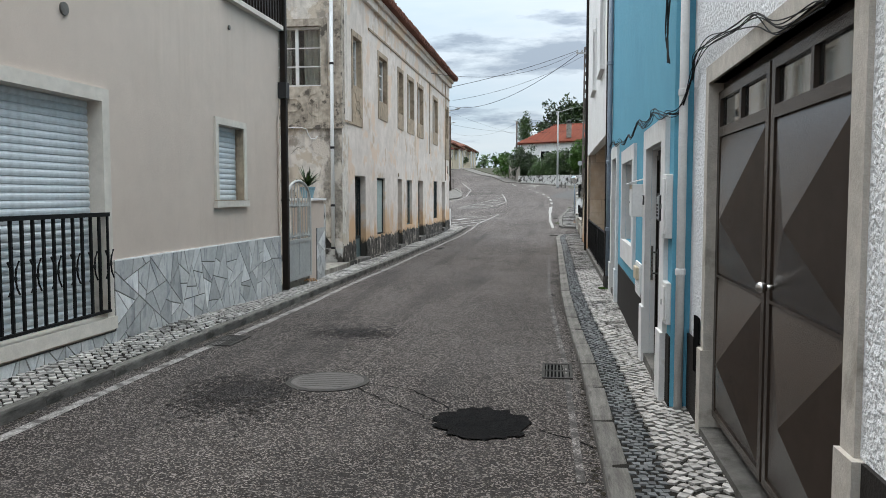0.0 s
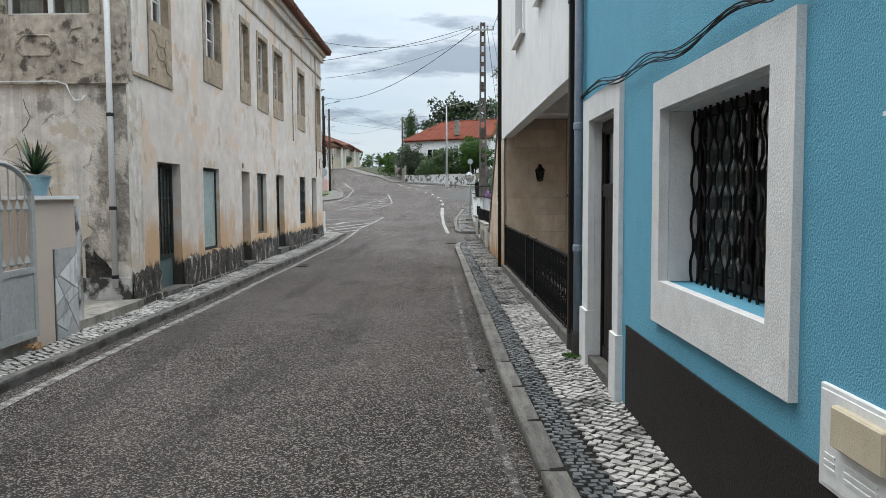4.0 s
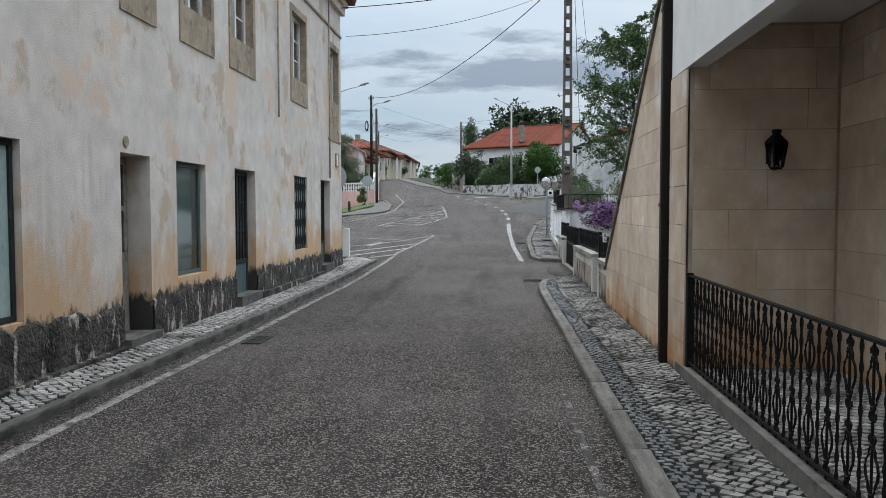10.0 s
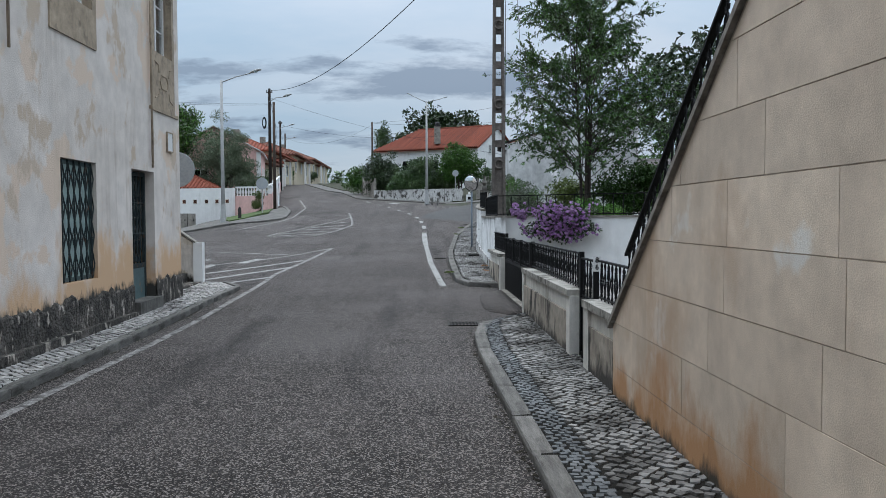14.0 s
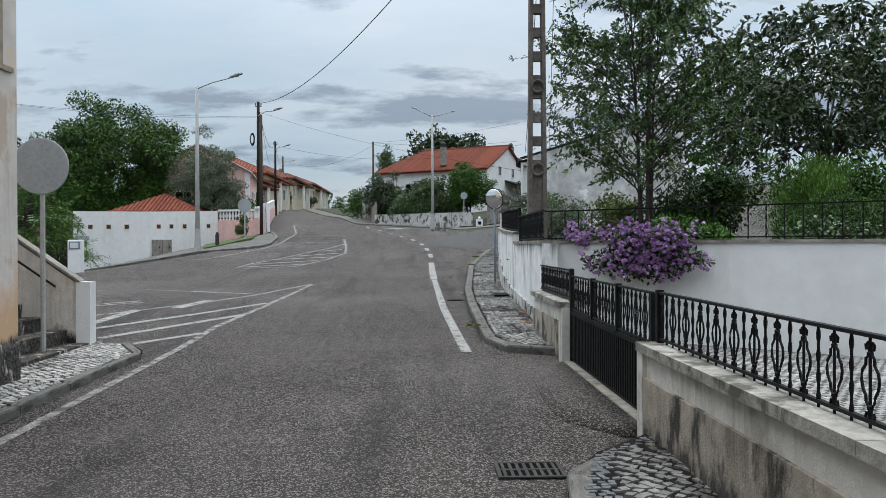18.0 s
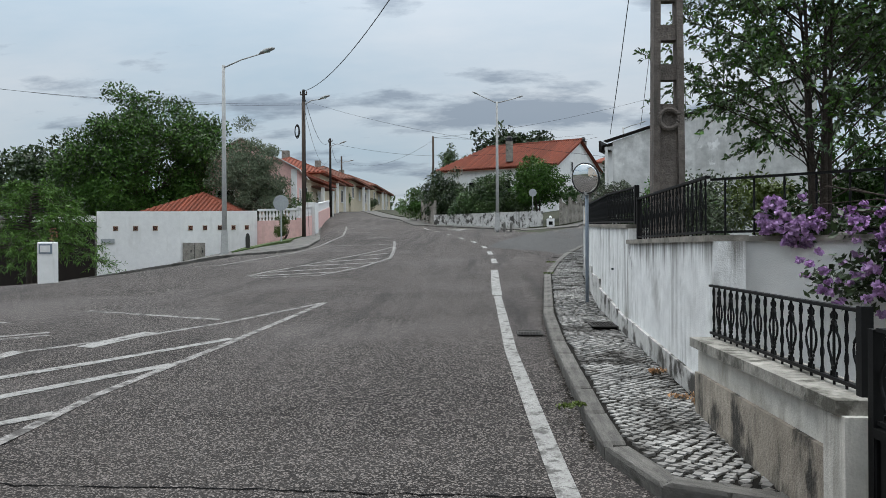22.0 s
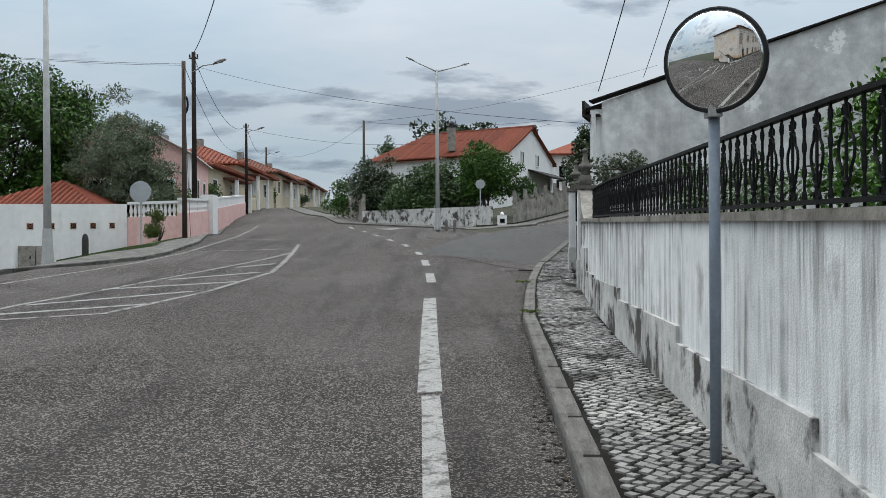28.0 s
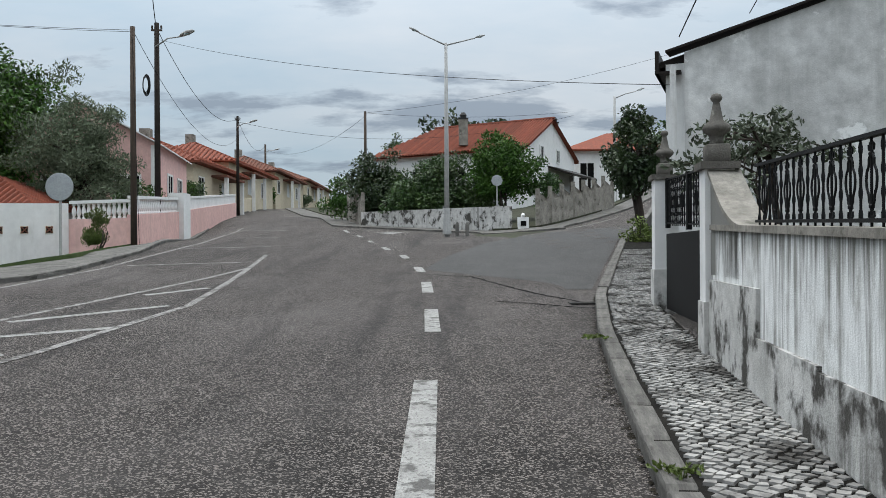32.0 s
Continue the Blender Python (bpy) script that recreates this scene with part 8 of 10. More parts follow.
for k, (a, b, z0, z1) in enumerate(OLD_UP):
    casement(old_house, front, a, b, z0, z1, 2, 3, "old white casement with peeling paint", M_CURTAIN if k % 2 else M_RED_CURTAIN)
    w = .11
    low = z0 - .85 if k in (0, 6) else z0 - .46
    for nm, b4 in zip(("stone_jamb", "stone_jamb", "stone_lintel", "stone_apron"), ((OX - .1, OX + .02, a - w, a + .005, z0, z1 + .12), (OX - .1, OX + .02, b - .005, b + w, z0, z1 + .12), (OX - .1, OX + .02, a + .005, b - .005, z1 - .005, z1 + .12), (OX - .1, OX + .02, a - w, b + w, low, z0 + .005))):
        part(nm, boxes(b4), M_OLD_STONE, old_house, "sandstone window surround with a tall apron")
    if k in (0, 6):
        m = (a + b) / 2
        bm = bmesh.new()
        for q in (((m - .13, z0 - .32), (m + .13, z0 - .32), (m + .2, z0 - .42), (m + .13, z0 - .52), (m - .13, z0 - .52), (m - .2, z0 - .42), (m - .13, z0 - .32)), ((a, z0 - .15), (a + .16, z0 - .18), (a + .2, z0 - .3)), ((b, z0 - .15), (b - .16, z0 - .18), (b - .2, z0 - .3)),
                  ((a, z0 - .7), (a + .16, z0 - .66), (a + .2, z0 - .55)), ((b, z0 - .7), (b - .16, z0 - .66), (b - .2, z0 - .55))):
            tube(bm, [(OX + .022, y, z) for y, z in q], .012, 5)
        part("carved_relief", bm, M_OLD_STONE, old_house)


def side(u, v, w):
    return (u, 17.0 - w, v)


casement(old_house, side, -6.2, -5.05, 3.85, 5.15, 2, 3, "old white casement with faded lace curtains", M_CURTAIN)
for nm, b4 in zip(("stone_jamb", "stone_jamb", "stone_lintel", "stone_apron"), ((-6.34, -6.195, 16.97, 17.1, 3.85, 5.3), (-5.055, -4.91, 16.97, 17.1, 3.85, 5.3), (-6.195, -5.055, 16.97, 17.1, 5.145, 5.3), (-6.5, -4.62, 16.97, 17.1, 3.02, 3.855))):
    part(nm, boxes(b4), M_APRON, old_house, "grimy sandstone surround and apron on the side wall")
bm = bmesh.new()
for q in (((-5.95, 3.58), (-5.6, 3.58), (-5.5, 3.45), (-5.6, 3.32), (-5.95, 3.32), (-6.05, 3.45), (-5.95, 3.58)), ((-6.4, 3.7), (-6.25, 3.66), (-6.2, 3.55)), ((-6.4, 3.2), (-6.25, 3.25), (-6.2, 3.35)), ((-5.15, 3.7), (-5.3, 3.66), (-5.35, 3.55)), ((-5.15, 3.2), (-5.3, 3.25), (-5.35, 3.35))):
    tube(bm, [(x, 16.965, z) for x, z in q], .014, 5)
part("carved_relief", bm, M_APRON, old_house)


def crust(u0, u1, v0, v1, seed, y, amp):
    """A thin crust of mould on the side wall, with an uneven outline."""
    bm = bmesh.new()
    prev = None
    n = int((v1 - v0) / .06)
    for k in range(n + 1):
        v = v0 + (v1 - v0) * k / n
        a = u0 + amp * (noise.noise(Vector((v * 2.1, seed, 0))) + .6 * noise.noise(Vector((v * 8, seed, 5))))
        row = [bm.verts.new((a, y + .004, v)), bm.verts.new((a + .02, y, v)), bm.verts.new((u1, y, v))]
        if prev:
            for i in range(2):
                bm.faces.new((prev[i], row[i], row[i + 1], prev[i + 1]))
        prev = row
    return bm


part("mould_crust", crust(-5.16, -4.602, .55, 2.93, 3, 16.994, .26), M_MOULD_COAT, old_house, "dark mould spreading from the corner of the wall")
for out_, z0_, h_ in ((((0, 0), (.44, 0), (.43, .07), (.33, .13), (.27, .22), (.17, .30), (.09, .41), (.03, .46), (0, .44)), .33, -5.22), (((0, 0), (.5, .02), (.54, .12), (.45, .17), (.36, .29), (.22, .33), (.1, .42), (0, .40)), 1.64, -6.95)):
    bm = bmesh.new()
    bm.faces.new([bm.verts.new((h_ + a, 16.986, z0_ + b)) for a, b in out_])
    r_ = bmesh.ops.extrude_face_region(bm, geom=bm.faces[:])
    bmesh.ops.translate(bm, vec=(0, .02, 0), verts=[v for v in r_["geom"] if isinstance(v, bmesh.types.BMVert)])
    part("mould_crust", bm, M_PLINTH, old_house, "ragged patch of black mould on the plaster")
part("footing_repair", boxes((-5.45, -4.605, 16.975, 17.0, -.3, .33)), M_WALL_BASE, old_house, "grey cement repair at the wall foot")
bm = bmesh.new()
tube(bm, [(-6.5, 16.95, 3.9), (-6.5, 16.95, 2.97), (-5.5, 16.95, 2.97), (-5.38, 16.95, 2.93), (-5.34, 16.95, 2.80), (-5.28, 16.95, 2.72), (-5.18, 16.95, 2.72), (-5.14, 16.95, 2.78)], .016, 6)
part("conduit", bm, M_WHITE_OLD, old_house, "thin pale conduit with a hooked end", smooth=True)
for k_, pts_ in enumerate((((-6.0, 2.75), (-5.9, 2.5), (-6.02, 2.3)), ((-5.75, 2.4), (-5.6, 2.55), (-5.5, 2.5)), ((-6.3, 2.0), (-6.1, 2.15), (-6.0, 1.8)), ((-5.7, 1.6), (-5.6, 1.3), (-5.65, 1.0)))):
    bm = bmesh.new()
    rn_ = random.Random(k_)
    last = None
    for (ax_, az_), (bx_, bz_) in zip(pts_, pts_[1:]):
        for i_ in range(7):
            p_ = (ax_ + (bx_ - ax_) * i_ / 6 + rn_.uniform(-.012, .012), az_ + (bz_ - az_) * i_ / 6)
            row = [bm.verts.new((p_[0] - .006, 16.996, p_[1])), bm.verts.new((p_[0] + .006, 16.996, p_[1]))]
            if last:
                bm.faces.new((last[0], row[0], row[1], last[1]))
            last = row
    part("crack", bm, M_CRAZY_JOINT, old_house, "thin crack in the plaster")
part("corner_pilaster", boxes((-4.78, -4.585, 16.95, 17.2, 3.0, 6.3)), M_APRON, old_house)
part("string_course", boxes((-9.4, -4.57, 16.94, 17.0, 2.94, 3.02)), M_APRON, old_house)
part("string_course", boxes((OX, OX + .024, 17.2, 18.85, 3.10, 3.15)), M_OLD_STONE, old_house)
part("string_course", boxes((OX, OX + .024, 33.2, 34.6, 2.98, 3.03)), M_OLD_STONE, old_house)
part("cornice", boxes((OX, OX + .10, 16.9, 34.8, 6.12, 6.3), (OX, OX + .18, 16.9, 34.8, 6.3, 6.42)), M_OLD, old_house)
part("gutter_line", boxes((OX, OX + .03, 19.5, 34.7, 5.55, 5.60)), M_OLD_STONE, old_house)
tile_bm = bmesh.new()
tube(tile_bm, [(-.5, 0, .35), (-.2, 0, .228), (.36, 0, 0)], .062, 8, .072)
TILE = bpy.data.meshes.new("eave_tile")
tile_bm.to_mesh(TILE)
tile_bm.free()
TILE.materials.append(M_ROOF_OLD)
tile_rnd = random.Random(77)
for k in range(112):
    put_mesh("eave_tile", TILE, old_house, Matrix.Translation((OX + tile_rnd.uniform(-.015, .015), 16.75 + k * .163, 6.49 + tile_rnd.uniform(-.006, .006))) @ Matrix.Rotation(tile_rnd.uniform(-.02, .02), 4, "Z"))
for pts, r, mat, lab in (([(-4.80, 16.925, .2), (-4.80, 16.925, 2.9), (-4.80, 16.925, 6.3)], .042, M_WHITE_ENAMEL, "pale grey downpipe on the corner of an old house"),
                         ([(-4.56, 33.2, 6.1), (-4.56, 33.2, 4), (-4.56, 33.2, 2.1)], .018, M_OLD_STONE, "thin rusty conduit down an old wall"),
                         ([(-4.56, 29.0, 5.6), (-4.56, 29.0, 4.2), (-4.56, 29.0, 3.0)], .016, M_OLD_STONE, "thin conduit down an old wall")):
    t = thing("downpipe", pts[0], lab, "pipe")
    bm = bmesh.new()
    tube(bm, pts, r, 8)
    part("pipe", bm, mat, t, smooth=True)
    for z in (.32, 1.25, 2.5, 4.3) if r > .03 else ():
        bm = bmesh.new()
        lathe(bm, (pts[0][0], pts[0][1], z), ((r, 0), (r + .008, .005), (r + .008, .045), (r, .05)), 12)
        part("collar", bm, M_BLACKRUBBER, t)
plaque = thing("wall_plaque", (OX, 34.1, 2.5), "small ceramic plaque on an old corner", "plaque")
t = thing("house_number", (OX, 23.27, 2.08), "small round house number plate over a door", "number plate")
bm = bmesh.new()
tube(bm, [(OX, 23.27, 2.09), (OX + .015, 23.27, 2.09)], .06, 12)
part("plate", bm, M_OLD_STONE, t)
part("tile", boxes((OX, OX + .02, 34.0, 34.26, 2.42, 2.70)), M_WHITE_OLD, plaque)
part("border", boxes((OX, OX + .028, 33.98, 34.0, 2.4, 2.72), (OX, OX + .028, 34.26, 34.28, 2.4, 2.72), (OX, OX + .028, 34.0, 34.26, 2.70, 2.72), (OX, OX + .028, 34.0, 34.26, 2.4, 2.42)), M_OLD_STONE, plaque)

# steps and sloping parapet beyond the old house
side_stair = thing("side_stair", (-4.9, 35.7, 0), "dark stone steps with a white sloping parapet", "stair")
bm = bmesh.new()
vs0 = [(-7.2, -.3), (-5.06, -.3), (-5.06, .84), (-7.2, 2.35)]
a = [bm.verts.new((x, 37.12, z)) for x, z in vs0]
b = [bm.verts.new((x, 37.26, z)) for x, z in vs0]
bm.faces.new(list(reversed(a)))
bm.faces.new(b)
for i in range(4):
    bm.faces.new((a[i], b[i], b[(i + 1) % 4], a[(i + 1) % 4]))
part("parapet", bm, M_OLD_SIDE, side_stair, "grimy sloping parapet")
part("post", boxes((-5.06, -4.88, 37.10, 37.28, -.3, .86)), M_WHITE, side_stair)
bm = bmesh.new()
obox(bm, (-5.02, 37.19), (-7.2, 37.19), .18, .84, .875, 2.38, 2.415)
part("parapet_coping", bm, M_CAP, side_stair)
for k in range(7):
    part("step", boxes((-4.90 - k * .28 - .31, -4.90 - k * .28, 34.72, 37.11, -.2, .08 + k * .165)), M_PLINTH, side_stair)
part("landing", boxes((-7.4, -6.87, 34.72, 37.11, -.2, 1.235)), M_PLINTH, side_stair)
bm = bmesh.new()
tube(bm, [(-5.3, 37.07, .80), (-7.0, 37.07, 1.98)], .014, 6)
for x, z in ((-5.45, .90), (-6.4, 1.56)):
    tube(bm, [(x, 37.07, z), (x, 37.12, z - .04)], .008, 5)
part("handrail", bm, M_BLACK_IRON, side_stair)

# ---------- lamps, poles, cables, signs ----------
def lamp_arm(t, p, q, head, droop=.0):
    bm = bmesh.new()
    p, q = Vector(p), Vector(q)
    m = (p + q) / 2 + Vector((0, 0, droop))
    tube(bm, [p, m, q], .03, 8, .024)
    part("arm", bm, M_GALV, t, smooth=True)
    d = (q - p).normalized()
    n = Vector((-d.y, d.x, 0)).normalized()
    bm = bmesh.new()
    prof = ((-.05, .05, .0), (.1, .10, .05), (.35, .12, .06), (.6, .08, .04), (.66, .03, .02))
    prev = None
    for u, w, h in prof:
        c = q + d * u * head
        row = [bm.verts.new(c + n * w * head * s + Vector((0, 0, z * head))) for s, z in ((-1, 0), (1, 0), (.8, h * 1.6), (-.8, h * 1.6))]
        if prev:
            for i in range(4):
                bm.faces.new((prev[i], row[i], row[(i + 1) % 4], prev[(i + 1) % 4]))
        else:
            bm.faces.new(row)
        prev = row
    bm.faces.new(list(reversed(prev)))
    hd = part("lamp_head", bm, M_GALV, t, smooth=True)
    bm = bmesh.new()
    c = q + d * .32 * head
    bmesh.ops.create_uvsphere(bm, u_segments=10, v_segments=6, radius=.1 * head, matrix=Matrix.Translation(c) @ Matrix.Diagonal((1.3, 1.3, .45, 1)))
    part("lens", bm, M_FROST, hd)


lamp_arm(lamp_t, (.16, 76.3, 9.22), (-.82, 76.2, 9.66), .62, .0)
lamp_arm(lamp_t, (.16, 76.3, 9.22), (1.22, 76.4, 9.50), .62, .0)
bm = bmesh.new()
lathe(bm, (.16, 76.3, land(.16, 76.3) + .08), ((.16, 0), (.16, .12), (.11, .9), (.1, .95)), 10)
part("base", bm, M_GALV, lamp_t)
lamp_arm(lamp_l, (-10.57, 62.8, 8.3), (-9.0, 62.3, 8.68), 1.0, .05)
bm = bmesh.new()
lathe(bm, (-10.57, 62.8, land(-10.57, 62.8)), ((.17, 0), (.16, .1), (.12, 1.0)), 10)
part("base", bm, M_GALV, lamp_l)
lamp_arm(pole_a, (-10.62, 76.6, 9.3), (-9.6, 76.2, 9.55), 1.0, .12)
lamp_arm(pole_c, (-14.5, 104.2, 10.5), (-13.5, 103.8, 10.75), 1.0, .1)
lamp_arm(pole_d, (-18.46, 131.9, 12.0), (-17.4, 131.5, 12.2), 1.0, .1)
lamp_r = pole("street_lamp", 9.1, 88.5, land(9.1, 88.5), 9.6, .09, .06, M_GALV, "galvanised street lamp up the side street", "lamp")
lamp_arm(lamp_r, (9.1, 88.5, 9.5), (10.2, 88.4, 9.85), .7, .05)

# coil of cable and a box on the first timber pole
bm = bmesh.new()
for k in range(5):
    r = .28 + .03 * k
    tube(bm, [(-10.95 + r * .35 * math.cos(a), 76.45 + .02 * k, 7.85 + r * math.sin(a)) for a in [2 * math.pi * i / 16 for i in range(17)]], .016, 4)
part("cable_coil", bm, M_WIRE, pole_a, "loose coil of black cable")
for t, z in ((pole_a, 9.9), (pole_c, 11.0)):
    x, y = BASE[t].x, BASE[t].y
    bm = boxes((x - .2, x + .2, y - .04, y + .04, z, z + .06))
    for s in (-.17, .17):
        lathe(bm, (x + s, y, z + .08), ((.02, 0), (.045, .03), (.03, .07), (.045, .1), (.02, .13)), 8)
    part("cross_arm", bm, M_WOOD_POLE, t)

# concrete lattice pole: two legs, rungs and round bosses
for ch in list(lattice.children):
    bpy.data.objects.remove(ch)
LPX, LPY, LZ0, LZ1 = 1.47, 41.3, 1.2, 8.9


def lat_w(z):
    return .175 - .06 * (z - LZ0) / (LZ1 - LZ0)


for s in (-1, 1):
    bm = bmesh.new()
    a = [bm.verts.new((LPX + s * w, LPY + d, z)) for z in (LZ0 - .4, LZ1) for w, d in ((lat_w(z), -.1), (lat_w(z), .1), (lat_w(z) - .07, .1), (lat_w(z) - .07, -.1))]
    for q in ((0, 1, 2, 3), (7, 6, 5, 4), (0, 4, 5, 1), (1, 5, 6, 2), (2, 6, 7, 3), (3, 7, 4, 0)):
        bm.faces.new([a[i] for i in q])
    part("leg", bm, M_CONCRETE, lattice)
z = 1.1
k = 0
while z < LZ1 - .1:
    h = 1.75 if k == 0 else (.42 if k in (3, 7) else .17)
    w = lat_w(z) - .065
    part("web", boxes((LPX - w, LPX + w, LPY - .06, LPY + .06, z, min(LZ1, z + h))), M_CONCRETE, lattice)
    if k in (0, 3, 7):
        zc = z + (h - .17 if k == 0 else h / 2)
        bm = bmesh.new()
        ring = [(LPX + .105 * math.cos(2 * math.pi * i / 24), LPY - .095, zc + .105 * math.sin(2 * math.pi * i / 24)) for i in range(25)]
        tube(bm, ring, .026, 6)
        part("boss", bm, M_CONCRETE, lattice, "round cast ring in the concrete")
    z += h + .26
    k += 1
bm = boxes((LPX - .5, LPX + .5, LPY - .14, LPY - .1, 8.55, 8.62))
for s in (-.45, -.2, .2, .45):
    lathe(bm, (LPX + s, LPY - .12, 8.62), ((.02, 0), (.05, .03), (.03, .07), (.05, .1), (.02, .14)), 8)
part("insulator_arm", bm, M_GALV, lattice)


def cable(a, b, sag, r=.011, n=24, label="black overhead cable between poles"):
    t = thing("overhead_cable", a, label, "cable", "overhead cables")
    a, b = Vector(a), Vector(b)
    bm = bmesh.new()
    tube(bm, [a + (b - a) * (i / n) + Vector((0, 0, -4 * sag * (i / n) * (1 - i / n))) for i in range(n + 1)], r * .75, 5)
    part("wire", bm, M_WIRE, t)


TOP = (LPX, LPY - .12, 8.7)
cable((LPX - .2, LPY - .1, 8.7), (-10.62, 76.6, 10.1), 1.2, .02)
cable((LPX - .45, LPY - .1, 8.72), (-4.35, 33.5, 6.0), .12, .014)
cable((LPX - .45, LPY - .1, 8.66), (-4.35, 28.0, 5.75), .55, .010)
cable((LPX + .2, LPY, 8.66), (-4.4, 34.4, 5.55), .35, .009)
cable((LPX + .2, LPY + .1, 8.7), (3.7, 59.6, 5.1), .25, .014)
cable((LPX + .4, LPY + .1, 8.6), (4.6, 59.0, 5.3), .3, .010)
cable((LPX + .45, LPY - .1, 8.7), (1.0, 13.5, 6.8), .5, .014)
cable((-10.62, 76.7, 10.0), (-14.5, 104.2, 11.1), 1.3, .018)
cable((-14.5, 104.3, 11.1), (-18.46, 131.9, 12.7), 1.2, .018)
cable((-14.5, 104.3, 10.9), (9.0, 100.5, 10.6), 1.4, .014)
cable((-10.62, 76.7, 9.6), (3.6, 59.7, 4.35), .35, .008)
cable((-9.32, 70.9, 8.35), (-26, 66, 8.9), .35, .009)
cable((-9.32, 70.9, 8.3), (-26, 63, 8.7), .5, .009)
cable((-9.32, 70.9, 8.35), (-14.5, 104, 9.6), 1.6, .012)
cable((-4.66, 96.7, 10.2), (8.8, 101.5, 11.0), .3, .012)
cable((-4.66, 96.7, 10.2), (14, 90, 12.6), .5, .012)
cable((-4.66, 96.7, 10.0), (-18.46, 132, 12.4), 1.3, .012)
cable((-9.32, 70.85, 8.3), (-8.9, 70.2, 1.9), .0, .010, 4, "stay wire of a telephone pole")


def round_sign(x, y, z0, zc, r, post_r, ang, label, ring=None):
    """A round traffic sign on a pole; ang is where its face looks, from +y, anticlockwise."""
    t = thing("traffic_sign", (x, y, z0), label, "sign")
    bm = bmesh.new()
    tube(bm, [(x, y, z0 - .1), (x, y, zc + r * .9)], post_r, 8)
    part("post", bm, M_GALV, t)
    m = Matrix.Translation((x, y, zc)) @ Matrix.Rotation(ang, 4, "Z") @ Matrix.Rotation(math.pi / 2, 4, "X")
    bm = bmesh.new()
    lathe(bm, (0, 0, 0), ((r * .98, .035), (r, .04), (r, .05), (r * .97, .055)), 8 if ring == "octagon" else 28)
    bmesh.ops.transform(bm, matrix=m, verts=bm.verts)
    part("plate", bm, M_SIGN_BACK, t, "bare grey back of the plate")
    return t


round_sign(-9.12, 65.8, land(-9.1, 65.8), 3.24, .33, .035, 0, "grey back of a round traffic sign beside a verge")
round_sign(-5.1, 36.3, land(-5.1, 36.3), 2.25, .33, .03, 0, "grey back of a round traffic sign at the street corner")
round_sign(2.4, 81.5, land(2.4, 81.5), 4.65, .25, .03, 0, "grey back of a stop sign by the corner plot", "octagon")

# traffic mirror
mx, my, mz = 1.0, 44.72, 2.34
mm = Matrix.Translation((mx, my - .06, mz)) @ Vector((-.62, -.78, -.19)).to_track_quat("Z", "Y").to_matrix().to_4x4()
bm = bmesh.new()
R = .235
lathe(bm, (0, 0, 0), [(R * q, .004 + .05 * (1 - q * q)) for q in (.995, .9, .75, .6, .45, .3, .15, .01)], 40)
bmesh.ops.transform(bm, matrix=mm, verts=bm.verts)
part("mirror_face", bm, M_MIRROR, mirror, "convex mirrored face", smooth=True)
bm = bmesh.new()
lathe(bm, (0, 0, 0), ((.02, -.07), (R * .8, -.06), (R + .004, -.02), (R + .006, .0), (R + .004, .008), (R - .004, .008)), 40)
bmesh.ops.transform(bm, matrix=mm, verts=bm.verts)
part("mirror_rim", bm, M_BLACKRUBBER, mirror, "black rim and back shell", smooth=True)
part("clamp", boxes((mx - .012, mx + .05, my - .03, my + .05, 2.09, 2.14)), M_GALV, mirror)

# ---------- west side details ----------
def vent_blocks(parent, a, b, za, zb, us, size=.30):
    a, b = Vector(a), Vector(b)
    d = (b - a).normalized()
    n = Vector((d.y, -d.x))
    for u in us:
        p = a + d * u
        z = za + (zb - za) * u / (b - a).length
        bm = bmesh.new()
        obox(bm, p - d * size / 2, p + d * size / 2, .04, z - size / 2, z + size / 2, side=.0)
        bmesh.ops.translate(bm, vec=(n.x * .0, n.y * .0, 0), verts=bm.verts)
        v = part("vent_block", bm, M_STONE_CLAD, parent, "brown ceramic vent block")
        for s in (-1, 1):
            bm = bmesh.new()
            q = p + n * .022
            tube(bm, [(q.x - d.x * size * .4, q.y - d.y * size * .4, z - s * size * .4), (q.x + d.x * size * .4, q.y + d.y * size * .4, z + s * size * .4)], .03, 4)
            part("cross_rib", bm, M_ROOF_OLD, v)
        # near-black plate on the block paints the shade of its openings
        bm = bmesh.new()
        obox(bm, p - d * size * .4, p + d * size * .4, .01, z - size * .4, z + size * .4, side=-.022)
        part("recess", bm, M_DARK, v)


vent_blocks(white_wall, (-15.05, 69.8), (-12.2, 72.9), 2.32, 2.42, (.55, 1.3, 2.1, 2.85, 3.6), .24)
vent_blocks(white_wall, (-18.75, 69.1), (-15.05, 69.8), 2.30, 2.32, (.85, 1.75, 2.65), .24)
t = thing("utility_cabinet", (-14.9, 69.9, .8), "pale grey utility cabinet let into a white wall", "cabinet")
for k in range(2):
    bm = bmesh.new()
    obox(bm, (-14.93 + k * .40, 69.86 + k * .435), (-14.56 + k * .40, 70.26 + k * .435), .06, .75, 1.62, side=-.02)
    part("door", bm, M_CAP, t)
    bm = bmesh.new()
    obox(bm, (-14.66 + k * .40, 70.09 + k * .435), (-14.63 + k * .40, 70.12 + k * .435), .03, 1.15, 1.27, side=-.06)
    part("handle", bm, M_BLACKRUBBER, t)
t = thing("name_plate", (-18.2, 69.15, 1.6), "small grey plate on a white garden wall", "plate")
bm = bmesh.new()
obox(bm, (-18.55, 69.1), (-17.95, 69.215), .04, 1.62, 1.82, side=-.03)
part("plate", bm, M_SIGN_BACK, t)
t = thing("letter_post", (-10.9, 50.9, 0), "white concrete letterbox post with a framed plate", "post")
zl = land(-10.9, 50.9)
bm = bmesh.new()
